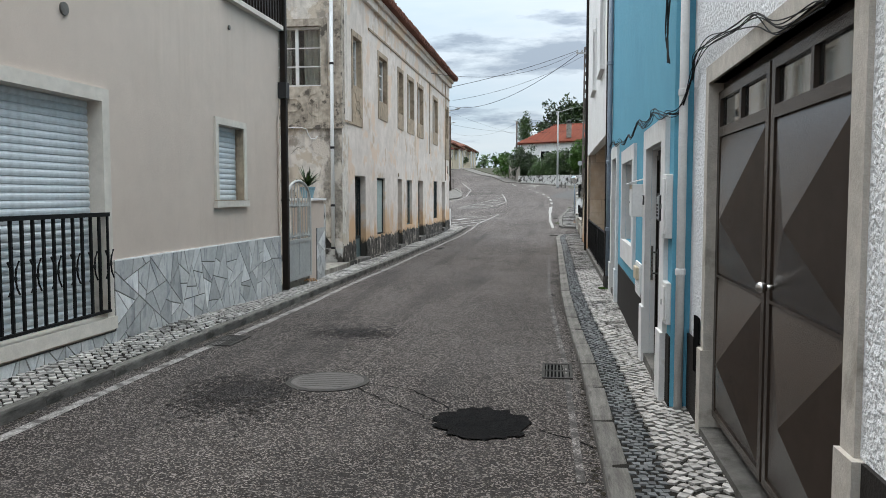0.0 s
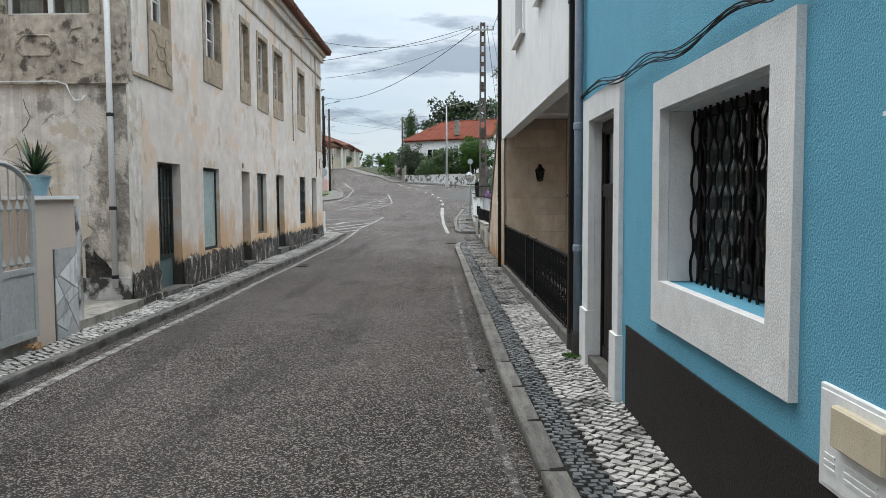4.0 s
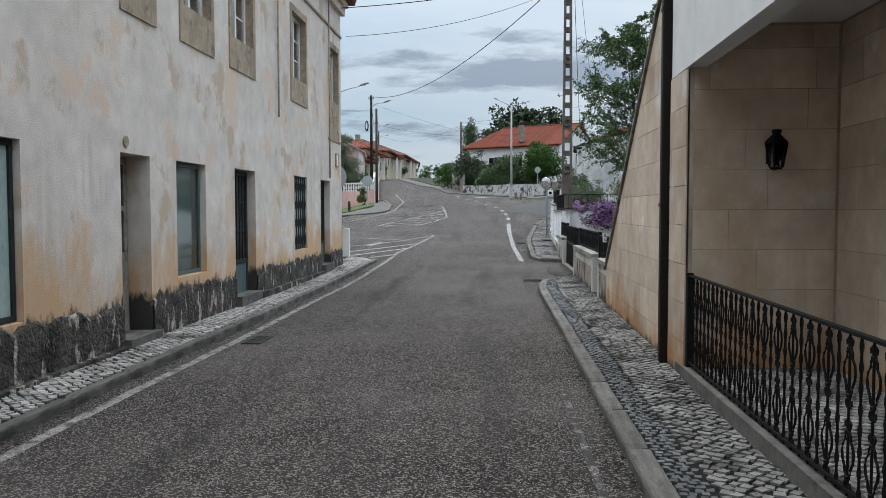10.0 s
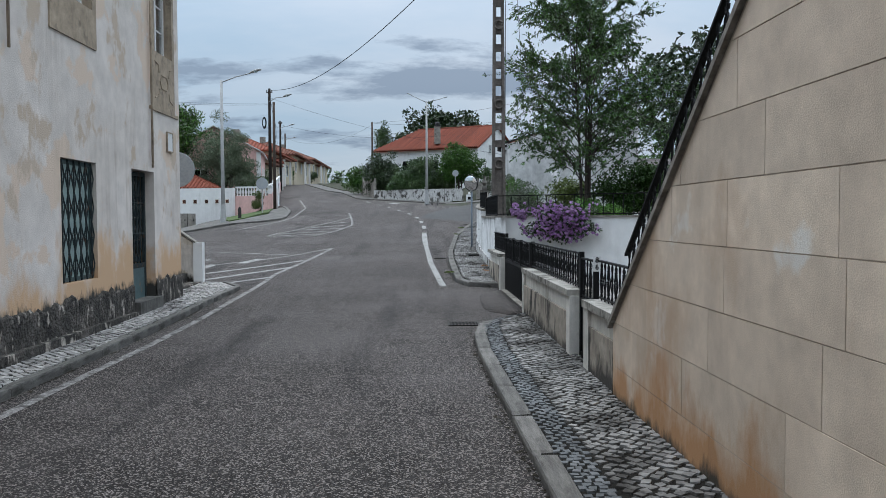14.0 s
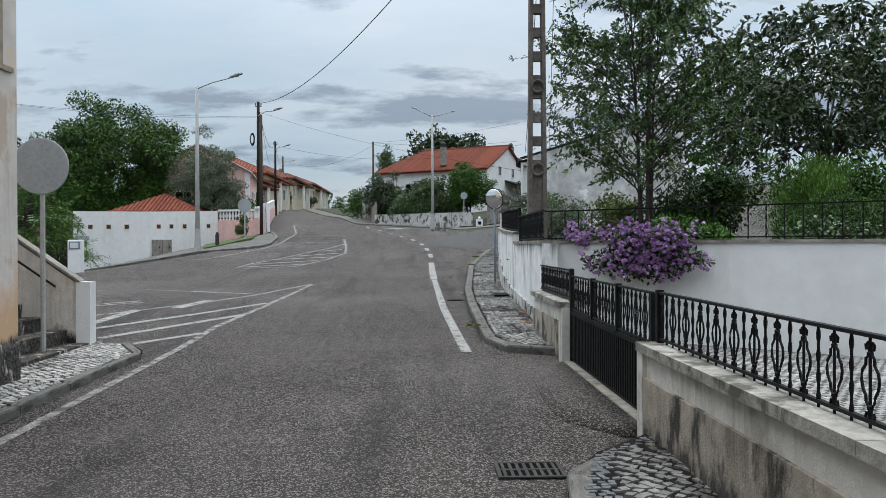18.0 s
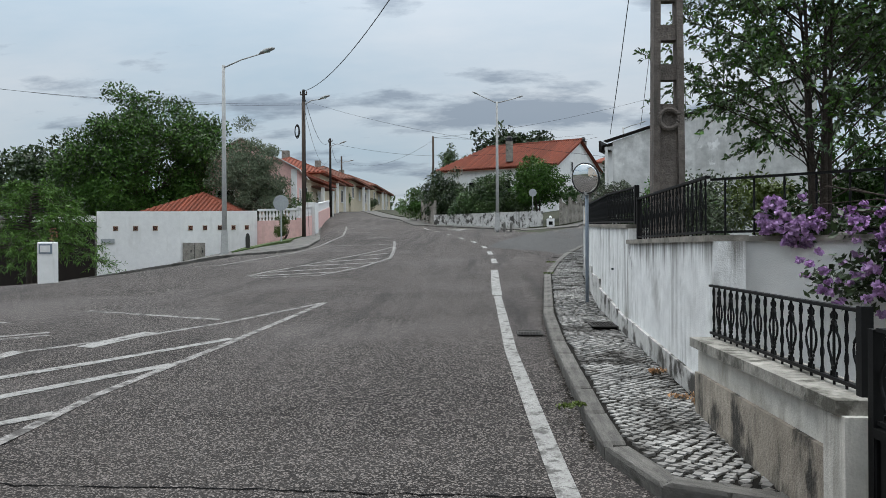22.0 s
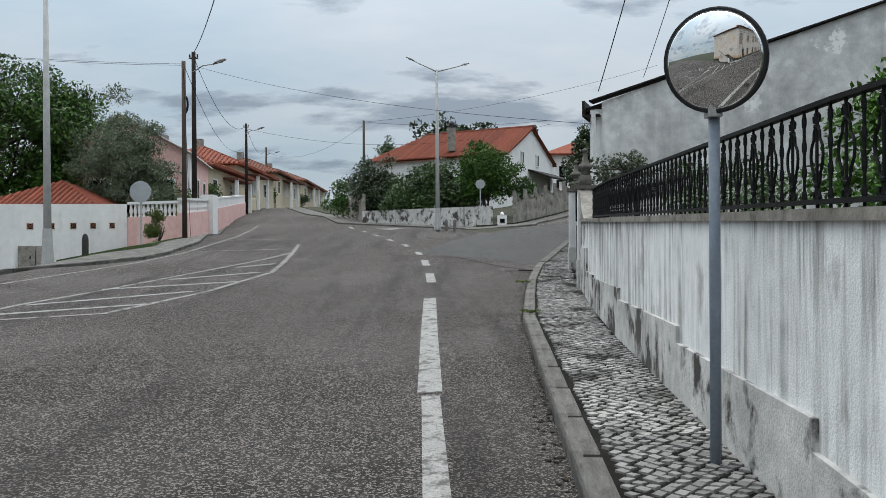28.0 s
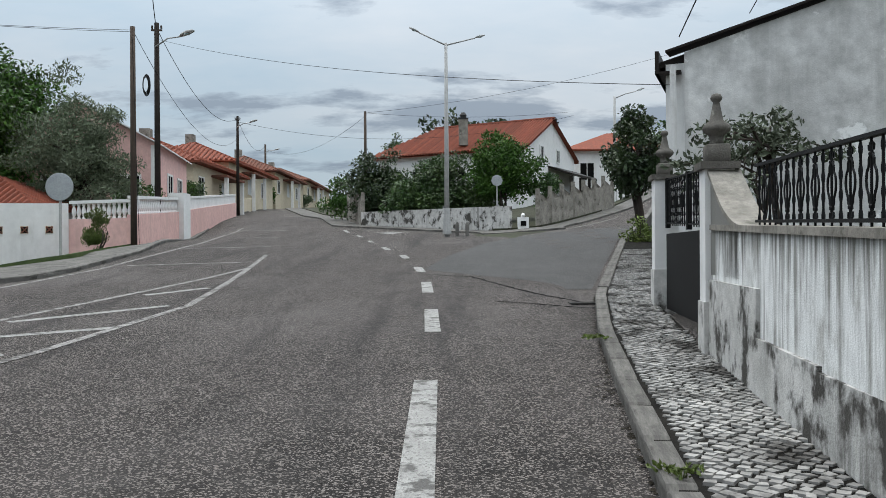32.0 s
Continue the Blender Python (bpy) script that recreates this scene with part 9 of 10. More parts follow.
box(bm, -11.11, -10.69, 50.8, 51.0, zl - .1, zl + .98, .02)
part("body", bm, M_WHITE, t)
part("plate", boxes((-11.06, -10.74, 50.785, 50.8, zl + .70, zl + .93)), M_GREY_PIPE, t, "blue-grey plate frame")
part("plate_face", boxes((-11.02, -10.78, 50.778, 50.785, zl + .735, zl + .895)), M_WHITE_OLD, t)
t = thing("gate", (-21, 68.5, 0), "dark brown driveway gate under a white lintel", "gate")
bm = bmesh.new()
obox(bm, (-30, 67.4), (-18.85, 69.1), .1, -1, 2.35)
part("sheet", bm, M_BROWN_PAINT, t)
bm = bmesh.new()
obox(bm, (-22.4, 68.4), (-18.8, 69.0), .5, 2.62, 2.9)
part("lintel", bm, M_WHITE, t)
verge = sheet(lambda y: (float(np.interp(y, (62.5, 66, 72), (-10.2, -11.2, -12.6))), float(np.interp(y, (62.5, 66, 72), (-9.3, -8.8, -9.6)))), steps(62.5, 71.6, .5), .11, 4, .1)
solid("grass_verge", verge, M_GRASS, "strip of green grass below a pink wall")

# balustrade on the pink wall
BAL = bpy.data.meshes.new("baluster")
bm = bmesh.new()
lathe(bm, (0, 0, 0), ((.06, 0), (.06, .04), (.035, .08), (.075, .2), (.07, .28), (.035, .42), (.055, .46), (.055, .5)), 8)
bm.to_mesh(BAL)
bm.free()
BAL.materials.append(M_WHITE)
for a, b, za, zb, n in (((-12.2, 72.92), (-9.7, 72), 2.75, 2.75, 13), ((-9.7, 72), (-10.9, 80), 2.85, 3.3, 26), ((-11.05, 81), (-14.3, 103), 3.4, 5.0, 0)):
    a, b = Vector(a), Vector(b)
    bm = bmesh.new()
    obox(bm, a, b, .2, za + .5, za + .6, zb + .5, zb + .6, side=.12)
    part("hand_rail", bm, M_WHITE, pink_wall)
    if n == 0:
        bm = bmesh.new()
        obox(bm, a, b, .12, za, za + .5, zb, zb + .5, side=.12)
        part("white_panel", bm, M_WHITE, pink_wall)
    nn = Vector((-(b - a).y, (b - a).x)).normalized() * .12
    for k in range(n):
        f = (k + .5) / n
        p = a + (b - a) * f + nn
        put_mesh("baluster", BAL, pink_wall, Matrix.Translation((p.x, p.y, za + (zb - za) * f)))
t = thing("gate_post", (-11, 80.5, 2), "white square gate post in a pink wall", "post")
part("shaft", boxes((-11.3, -10.7, 80.0, 80.9, 1.8, 4.1)), M_WHITE, t)

# windows and trim of the pink house
bm = bmesh.new()
for s in (-1, 1):
    vs = [bm.verts.new(p) for y in (80.7, 88.3) for p in ((-15.5, y, 8.12), (-15.5 + s * 3.65, y, 6.13), (-15.5 + s * 3.65, y, 6.19), (-15.5, y, 8.18))]
    for q in ((0, 1, 2, 3), (7, 6, 5, 4), (0, 4, 5, 1), (1, 5, 6, 2), (2, 6, 7, 3), (3, 7, 4, 0)):
        bm.faces.new([vs[i] for i in q])
part("gable_trim", bm, M_WHITE, pink_house, "white verge board")
part("corner_trim", boxes((-12.4, -12.07, 80.97, 81.25, 1, 6.2)), M_WHITE, pink_house)


def flat_window(h, at, u0, u1, v0, v1, label="", shutter=None):
    """A framed window on the face of a distant wall; at(u, v, w), w out of the wall."""
    def blk(bm, a, b, c, d, w0, w1):
        vs = [bm.verts.new(at(u, v, w)) for w in (w0, w1) for u, v in ((a, c), (b, c), (b, d), (a, d))]
        for q in ((0, 3, 2, 1), (4, 5, 6, 7), (0, 1, 5, 4), (1, 2, 6, 5), (2, 3, 7, 6), (3, 0, 4, 7)):
            bm.faces.new([vs[i] for i in q])
    bm = bmesh.new()
    f = .09
    blk(bm, u0 - f, u0, v0 - f, v1 + f, 0, .06)
    blk(bm, u1, u1 + f, v0 - f, v1 + f, 0, .06)
    blk(bm, u0, u1, v1, v1 + f, 0, .06)
    blk(bm, u0, u1, v0 - f, v0, 0, .08)
    w = part("window", bm, M_WHITE, h, label)
    bm = bmesh.new()
    blk(bm, u0, u1, v0, v1, .005, .02)
    # without a shutter the pane is near-black, the room's shade as colour
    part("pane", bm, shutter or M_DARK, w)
    bm = bmesh.new()
    m = (u0 + u1) / 2
    blk(bm, m - .03, m + .03, v0, v1, .02, .04)
    part("mullion", bm, M_WHITE, w)


for u in (-17.0, -13.9):
    flat_window(pink_house, lambda u, v, w: (u, 81 - w, v), u, u + 1.0, 3.4, 4.9)
for u in (83.0, 85.4):
    flat_window(pink_house, lambda u, v, w: (-12.1 + w, u, v), u, u + 1.0, 3.6, 5.1)
# the pink house follows the bend of the street
for ch in pink_house.children_recursive:
    for v in ch.data.vertices:
        v.co.x -= .14 * (v.co.y + BASE[pink_house].y - 81)
for h, x, ys, z0, z1 in [(o, None, None, None, None) for o in bpy.data.objects if o.get("group") == "cream houses up the street"]:
    wl_ob = [c for c in h.children if c.name.startswith("wall")][0]
    pts = [v.co + BASE[h] for v in wl_ob.data.vertices]
    x1, y0, y1, zt = max(p.x for p in pts), min(p.y for p in pts), max(p.y for p in pts), max(p.z for p in pts)
    x0 = min(p.x for p in pts)
    n = int((y1 - y0) / 5)
    for k in range(n):
        y = y0 + 1 + k * (y1 - y0 - 1) / n
        flat_window(h, lambda u, v, w: (x1 + w, u, v), y, y + 1.1, zt - 2.1, zt - .8, shutter=M_SHUTTER if k % 3 == 1 else M_DARK)
    for k in range(3):
        x = x0 + 1.5 + k * (x1 - x0 - 1.5) / 3
        flat_window(h, lambda u, v, w: (u, y0 - w, v), x, x + 1.1, zt - 2.1, zt - .8)
    part("porch_roof", boxes((x1, x1 + 1.1, y0 + 4, y0 + 9, zt - .55, zt - .4)), M_ROOF_OLD, h)
    for y in (y0 + 4.3, y0 + 8.7):
        part("porch_post", boxes((x1 + .8, x1 + 1.05, y, y + .25, zt - 4.2, zt - .55)), M_WHITE, h)
    part("chimney", boxes((x0 + 3, x0 + 3.7, y0 + 5, y0 + 5.7, zt + 1.0, zt + 3.0)), M_CAP, h)
for k, (a, b) in enumerate((((-14.9, 104), (-17.0, 122)), ((-17.4, 123.2), (-19, 150)))):
    t = thing("garden_wall", (a[0], a[1], 4), "low cream front-garden wall up the street", "wall")
    bm = bmesh.new()
    obox(bm, a, b, .25, land(*a) - .2, land(*a) + 1.1, land(*b) - .2, land(*b) + 1.1)
    part("panel", bm, M_CREAM, t)

# ---------- corner plot details ----------
OUT = Vector((C2 - C1)).normalized()


def gable_at(u, v, w):
    p = C1 + OUT * u - ALONG * w
    return (p.x, p.y, v)


def front_at(u, v, w):
    p = C1 + ALONG * u - OUT * w
    return (p.x, p.y, v)


for u in (2.6, 5.6):
    flat_window(corner_house, gable_at, u, u + .5, 7.6, 8.4)
flat_window(corner_house, gable_at, 1.3, 1.8, 5.2, 6.4)
for u in (1.5, 4.2, 7.0):
    flat_window(corner_house, front_at, u, u + 1.2, 5.4, 6.9)
bm = bmesh.new()
a0, b0 = C1 + OUT * 4.0 - ALONG * 1.7, C1 + OUT * 9.2 - ALONG * 1.7
c0, d0 = b0 + ALONG * 1.7, a0 + ALONG * 1.7
vs = [bm.verts.new((p.x, p.y, z)) for p, z in ((a0, 6.5), (b0, 6.5), (c0, 7.1), (d0, 7.1), (a0, 6.65), (b0, 6.65), (c0, 7.25), (d0, 7.25))]
for q in ((0, 3, 2, 1), (4, 5, 6, 7), (0, 1, 5, 4), (1, 2, 6, 5), (2, 3, 7, 6), (3, 0, 4, 7)):
    bm.faces.new([vs[i] for i in q])
part("porch_roof", bm, M_BROWN_PAINT, corner_house, "dark lean-to porch roof")
for u in (4.1, 6.0, 7.8, 9.1):
    p = C1 + OUT * u - ALONG * 1.6
    part("porch_post", boxes((p.x - .09, p.x + .09, p.y - .09, p.y + .09, 3.5, 6.5)), M_BROWN_PAINT, corner_house)
for (x, y, z0, z1, w) in ((1.55, 99.5, 8.5, 10.2, .30), (8.3, 104.6, 9.6, 10.7, .28)):
    c = part("chimney", boxes((x - w, x + w, y - w * .7, y + w * .7, z0, z1)), M_CAP, corner_house, "rendered chimney with a cowl")
    bm = boxes((x - w * 1.1, x + w * 1.1, y - w * .8, y + w * .8, z1, z1 + .08))
    lathe(bm, (x, y, z1 + .08), ((.2, 0), (.2, .18), (.26, .2), (.12, .38)), 10)
    part("cowl", bm, M_BLACKRUBBER, c)
# rows of roof tiles
bm = bmesh.new()
aa = C1 - OUT * .4 - ALONG * .2
ridge_h, eave_h = 10.3 + .14, 7.85 + .14
half = (C2 - C1).length / 2 + .4
for k in range(52):
    o = aa + ALONG * (.12 + k * .225)
    top = 1.0 if k * .225 < 9.1 else max(.0, 1 - (k * .225 - 9.1) / 2.6)
    if top < .05:
        continue
    q = o + OUT * half * top
    tube(bm, [(o.x, o.y, eave_h + .02), (q.x, q.y, eave_h + (ridge_h - eave_h) * top + .02)], .075, 5)
part("roof_tiling", bm, M_ROOF, corner_house, "rows of red curved tiles", kind="stuff")
bm = bmesh.new()
p, q = C1 + OUT * (half - .4) - ALONG * .25, C1 + OUT * (half - .4) + ALONG * 9.0
tube(bm, [(p.x, p.y, ridge_h + .05), (q.x, q.y, ridge_h + .05)], .11, 6)
part("ridge_tiles", bm, M_ROOF, corner_house)
second = thing("house", (14, 112, 5), "white house with an orange roof up the side street", "house")
part("wall", boxes((10.5, 19, 112, 120, 4, 9.6)), M_WHITE, second)
bm = bmesh.new()
pitched(bm, 10.5, 19, 112, 120, 9.7, 1.9, .5)
part("roof", bm, M_ROOF, second)
for u in (11.5, 14, 16.5):
    flat_window(second, lambda u, v, w: (u, 112 - w, v), u, u + 1.1, 7.2, 8.6)
t = thing("garden_wall", (12, 95, 4), "white garden wall climbing the side street", "wall")
bm = bmesh.new()
obox(bm, (8.9, 88.2), (16, 103), .25, 3.4, 5.6, 5.5, 7.6)
part("panel", bm, M_WHITE, t)

for ch in list(scallop.children):
    bpy.data.objects.remove(ch)


def scallops(a, b, za, zb, ha, hb, n):
    """Concrete fence panels with pointed, hollowed tops."""
    a, b = Vector(a), Vector(b)
    d = (b - a) / n
    nn = Vector((-d.y, d.x)).normalized() * .05
    for k in range(n):
        p = a + d * k
        f = k / n
        z0 = za + (zb - za) * f - .3
        z1 = z0 + .3 + ha + (hb - ha) * f
        prof = [(0.03, z1), (.15, z1 - .28), (.5, z1 - .42), (.85, z1 - .28), (.97, z1)]
        bm = bmesh.new()
        pts = [(0.03, z0), (.97, z0)] + list(reversed(prof))
        fr = [bm.verts.new((p.x + d.x * u + nn.x, p.y + d.y * u + nn.y, z)) for u, z in pts]
        bk = [bm.verts.new((p.x + d.x * u - nn.x, p.y + d.y * u - nn.y, z)) for u, z in pts]
        m = len(pts)
        for s, vv in ((1, fr), (-1, bk)):
            bm.faces.new(vv if s == 1 else list(reversed(vv)))
        for i in range(m):
            bm.faces.new((fr[i], fr[(i + 1) % m], bk[(i + 1) % m], bk[i]))
        bmesh.ops.triangulate(bm, faces=[f_ for f_ in bm.faces if len(f_.verts) > 4])
        part("panel", bm, M_CAP, scallop)
    for k in range(n + 1):
        p = a + d * k
        f = min(1, k / n)
        z0 = za + (zb - za) * f
        part("post", boxes((p.x - .08, p.x + .08, p.y - .08, p.y + .08, z0 - .3, z0 + ha + (hb - ha) * f + .1)), M_CAP, scallop)


scallops((3.9, 79.4), (8.3, 85.5), land(3.9, 79.4) + .1, land(8.3, 85.5) + .1, 1.45, 1.5, 7)
scallops((-3.9, 86.7), (-5.2, 92), land(-3.9, 86.7) + .1, land(-5.2, 92) + .1, 1.5, 1.5, 3)
t = thing("wall_niche", (3.2, 79.3, 2.4), "white letterbox niche in a corner wall", "letterbox")
bm = boxes((3.08, 3.52, 79.25, 79.5, 2.2, 2.98))
part("body", bm, M_WHITE, t)
# near-black plate on the face paints the shaded hollow
part("hollow", boxes((3.19, 3.41, 79.22, 79.25, 2.62, 2.82)), M_DARK, t)
bm = bmesh.new()
tube(bm, [(3.3, 79.4 + .12 * math.cos(a), 2.98 + .1 * math.sin(a)) for a in [math.pi * i / 8 for i in range(9)]], .08, 6)
part("rounded_cap", bm, M_WHITE, t)
for x, y in ((.9, 76.2), (.55, 76.9)):
    t = thing("bollard", (x, y, 2.1), "short grey iron bollard", "bollard")
    bm = bmesh.new()
    lathe(bm, (x, y, land(x, y)), ((.07, 0), (.07, .42), (.05, .5), (.02, .53)), 10)
    part("body", bm, M_KERB, t)
t = thing("bollard", (-9.9, 63.6, 1), "short black bollard below a white wall", "bollard")
bm = bmesh.new()
lathe(bm, (-9.9, 63.6, land(-9.9, 63.6)), ((.09, 0), (.09, .55), (.06, .66), (.02, .7)), 10)
part("body", bm, M_CAST, t)

# ---------- plants ----------
def leaf_mesh(name, clumps, count, size, mat, rng, aspect=.5, up=0.0, fold=.25):
    """Many small folded leaves scattered round clump centres (x, y, z, radius, squash)."""
    w = np.array([c[3] ** 2 for c in clumps])
    pick = rng.choice(len(clumps), count, p=w / w.sum())
    c = np.array(clumps)[pick]
    d = rng.normal(size=(count, 3))
    d /= np.linalg.norm(d, axis=1, keepdims=True) + 1e-9
    r = rng.random(count) ** .45
    o = c[:, :3] + d * (r * c[:, 3])[:, None] * np.stack([np.ones(count), np.ones(count), c[:, 4]], 1)
    ax = rng.normal(size=(count, 3)) + d * .8
    ax[:, 2] += up
    ax /= np.linalg.norm(ax, axis=1, keepdims=True) + 1e-9
    sd = np.cross(ax, rng.normal(size=(count, 3)))
    sd /= np.linalg.norm(sd, axis=1, keepdims=True) + 1e-9
    nr = np.cross(ax, sd)
    s = size * rng.uniform(.6, 1.3, count)[:, None]
    v = np.stack([o - ax * s * .5, o + sd * s * aspect * .5 + nr * s * fold * .3, o + ax * s * .5, o - sd * s * aspect * .5 + nr * s * fold * .3], 1).reshape(-1, 3)
    f = np.arange(count * 4).reshape(-1, 4)
    me = bpy.data.meshes.new(name)
    me.from_pydata(v.tolist(), [], f.tolist())
    me.materials.append(mat)
    return me


def add_leaves(parent, name, clumps, count, size, mat, seed, aspect=.5, up=0.0, label=""):
    b = BASE[parent]
    me = leaf_mesh(name, [(x - b.x, y - b.y, z - b.z, r, q) for x, y, z, r, q in clumps], count, size, mat, np.random.default_rng(seed), aspect, up)
    ob = new(name, me)
    ob.parent = parent
    BASE[ob] = b
    return tagged(ob, label, kind="stuff")


def crown_clumps(cx, cy, cz, rx, ry, rz, n, size, seed, shell=.45):
    """Clump centres through an uneven ellipsoid, thickest near its skin."""
    rnd = random.Random(seed)
    out = []
    while len(out) < n:
        d = Vector((rnd.gauss(0, 1), rnd.gauss(0, 1), rnd.gauss(0, 1))).normalized()
        k = rnd.uniform(shell, 1.0) * (1 + .25 * noise.noise(d * 2.3 + Vector((seed, 0, 0))))
        out.append((cx + d.x * rx * k, cy + d.y * ry * k, cz + d.z * rz * k, size * rnd.uniform(.6, 1.3), rnd.uniform(.6, .95)))
    return out


def limbs(parent, base, clumps, trunk_top, r0, n, seed, bend=.15, stems=1):
    """A tapered trunk, or several stems, and limbs that reach to some of the clumps."""
    rnd = random.Random(seed)
    b = Vector(base)
    for s in range(stems):
        o = Vector((rnd.uniform(-.15, .15), rnd.uniform(-.15, .15), 0)) * (stems > 1)
        top = Vector(trunk_top) + o * 3
        mid = (b + top) / 2 + Vector((rnd.uniform(-bend, bend), rnd.uniform(-bend, bend), 0)) + o
        bm = bmesh.new()
        tube(bm, [b + o - Vector((0, 0, .2)), b + o + (mid - b - o) * .5, mid, top], r0, 8, r0 * .45)
        part("trunk", bm, M_BARK, parent, smooth=True)
    for c in rnd.sample(clumps, min(n, len(clumps))):
        p = Vector(c[:3])
        f = rnd.uniform(.35, 1.0)
        st = b + (Vector(trunk_top) - b) * f
        if p.z < st.z - .6:
            st = b + (Vector(trunk_top) - b) * .4
        m = (st + p) / 2 + Vector((rnd.uniform(-.15, .15), rnd.uniform(-.15, .15), rnd.uniform(0, .25)))
        bm = bmesh.new()
        tube(bm, [st, m, p], r0 * .35, 5, r0 * .08)
        part("limb", bm, M_BARK, parent)


def tree(name, base, centre, radii, n_clumps, clump, n_leaves, leaf, mat, label, seed, trunk_r=.1, n_limbs=14, aspect=.5, stems=1, shell=.45, up=0.0, extra=None, category="tree"):
    t = thing(name, base, label, category)
    cl = crown_clumps(*centre, *radii, n_clumps, clump, seed, shell)
    limbs(t, base, cl, (centre[0], centre[1], centre[2] + radii[2] * .1), trunk_r, n_limbs, seed, stems=stems)
    add_leaves(t, "crown", cl, n_leaves, leaf, mat, seed, aspect, up)
    if extra:
        add_leaves(t, "outer_foliage", [c for c in cl if c[2] > centre[2] - radii[2] * .2], int(n_leaves * .3), leaf, extra, seed + 1, aspect, up)
    return t


def bush(name, centre, radii, n_clumps, clump, n_leaves, leaf, mat, label, seed, aspect=.5, up=.0, category="shrub", shell=.35):
    t = thing(name, (centre[0], centre[1], centre[2] - radii[2]), label, category)
    cl = crown_clumps(*centre, *radii, n_clumps, clump, seed, shell)
    limbs(t, (centre[0], centre[1], centre[2] - radii[2]), cl, (centre[0], centre[1], centre[2]), .035, 8, seed, stems=2)
    add_leaves(t, "foliage", cl, n_leaves, leaf, mat, seed, aspect, up)
    return t


def leaves_at(name, parent, o, ax, size, mat, rng, aspect, label="", droop=.25):
    """Folded leaves that spring from given points along given axes, each bent towards its tip."""
    n = len(o)
    sd = np.cross(ax, rng.normal(size=(n, 3)))
    sd /= np.linalg.norm(sd, axis=1, keepdims=True) + 1e-9
    nr = np.cross(sd, ax)
    s = size * rng.uniform(.65, 1.25, n)[:, None]
    mid = o + ax * s * .5
    tip = o + ax * s * .98 - np.array([0, 0, 1.0]) * s * droop
    v = np.stack([o, mid + sd * s * aspect * .5 + nr * s * .06, tip, mid - sd * s * aspect * .5 + nr * s * .06], 1)
    v = v - np.array(BASE[parent])[None, None, :]
    me = bpy.data.meshes.new(name)
    me.from_pydata(v.reshape(-1, 3).tolist(), [], np.arange(n * 4).reshape(-1, 4).tolist())
    me.materials.append(mat)
    ob = new(name, me)
    ob.parent = parent
    BASE[ob] = BASE[parent]
    return tagged(ob, label, kind="stuff")


def unit(v):
    return v / (np.linalg.norm(v, axis=-1, keepdims=True) + 1e-9)


def spray_tree(name, base, height, spread, n_branch, label, seed, mats, leaf, aspect, stems, low, rise, droop, trunk_r, profile, twigs=8, per_twig=16, twig_part=.34, category="tree"):
    """A tree grown outwards: stems, branches that leave them, twigs that leave the branches, leaves along the twigs."""
    rng = np.random.default_rng(seed)
    t = thing(name, base, label, category)
    b = np.array(base, float)
    tops = []
    for k in range(stems):
        a = 2 * math.pi * k / stems + rng.uniform(-.4, .4)
        lean = np.array([math.cos(a), math.sin(a), 0]) * spread * (.28 if stems > 1 else .05)
        foot = b + np.array([math.cos(a), math.sin(a), 0]) * (.10 if stems > 1 else 0)
        top = b + lean + np.array([0, 0, height * rng.uniform(.86, 1.0)])
        mid = foot * .5 + top * .5 - lean * .15 + np.append(rng.uniform(-.08, .08, 2), 0)
        bm = bmesh.new()
        tube(bm, [foot - np.array([0, 0, .2]), foot * .75 + mid * .25, mid, top], trunk_r, 8, trunk_r * .12)
        part("trunk", bm, M_BARK, t, smooth=True)
        tops.append((foot, mid, top))
    at, axes = [], []
    for k in range(n_branch):
        foot, mid, top = tops[k % stems]
        f = low + (1 - low) * ((k + rng.uniform(0, 1)) / n_branch)
        st = foot + (mid - foot) * f * 2 if f < .5 else mid + (top - mid) * (f - .5) * 2
        a = k * 2.399 + rng.uniform(-.5, .5)
        ln = spread * profile(f) * rng.uniform(.65, 1.12)
        out = np.array([math.cos(a), math.sin(a), 0])
        pts = [st + out * ln * u + np.array([0, 0, ln * (rise * u - droop * u * u)]) + rng.normal(0, .02, 3) * u for u in (0, .3, .6, .85, 1.0)]
        bm = bmesh.new()
        tube(bm, pts, trunk_r * .22 * (.5 + ln / spread * .6), 5, .005)
        for _ in range(twigs):
            u = rng.uniform(.22, 1.0) * 3.999
            i = int(u)
            q = pts[i] + (pts[i + 1] - pts[i]) * (u - i)
            d = unit(pts[i + 1] - pts[i] + rng.normal(0, .75, 3) * np.linalg.norm(pts[i + 1] - pts[i]) + np.array([0, 0, (rise - droop) * .25 * ln * .3]))
            tl = ln * twig_part * rng.uniform(.5, 1.2)
            e = q + d * tl + np.array([0, 0, -droop * tl * .4])
            tube(bm, [q, (q + e) / 2 + rng.normal(0, .012, 3), e], .006, 3, .003)
            w = rng.uniform(.12, 1.06, per_twig)[:, None]
            at.append(q + (e - q) * w + rng.normal(0, .018, (per_twig, 3)))
            axes.append(unit(d[None, :] * .8 + rng.normal(0, .75, (per_twig, 3)) + np.array([0, 0, .25 - droop * .5])))
        part("limb", bm, M_BARK, t)
    at, axes = np.concatenate(at), np.concatenate(axes)
    which = rng.random(len(at))
    edge = 0.0
    for i, (mat, share) in enumerate(mats):
        sel = (which >= edge) & (which < edge + share)
        edge += share
        leaves_at("crown" if i == 0 else "light_foliage", t, at[sel], axes[sel], leaf, mat, rng, aspect)
    return t


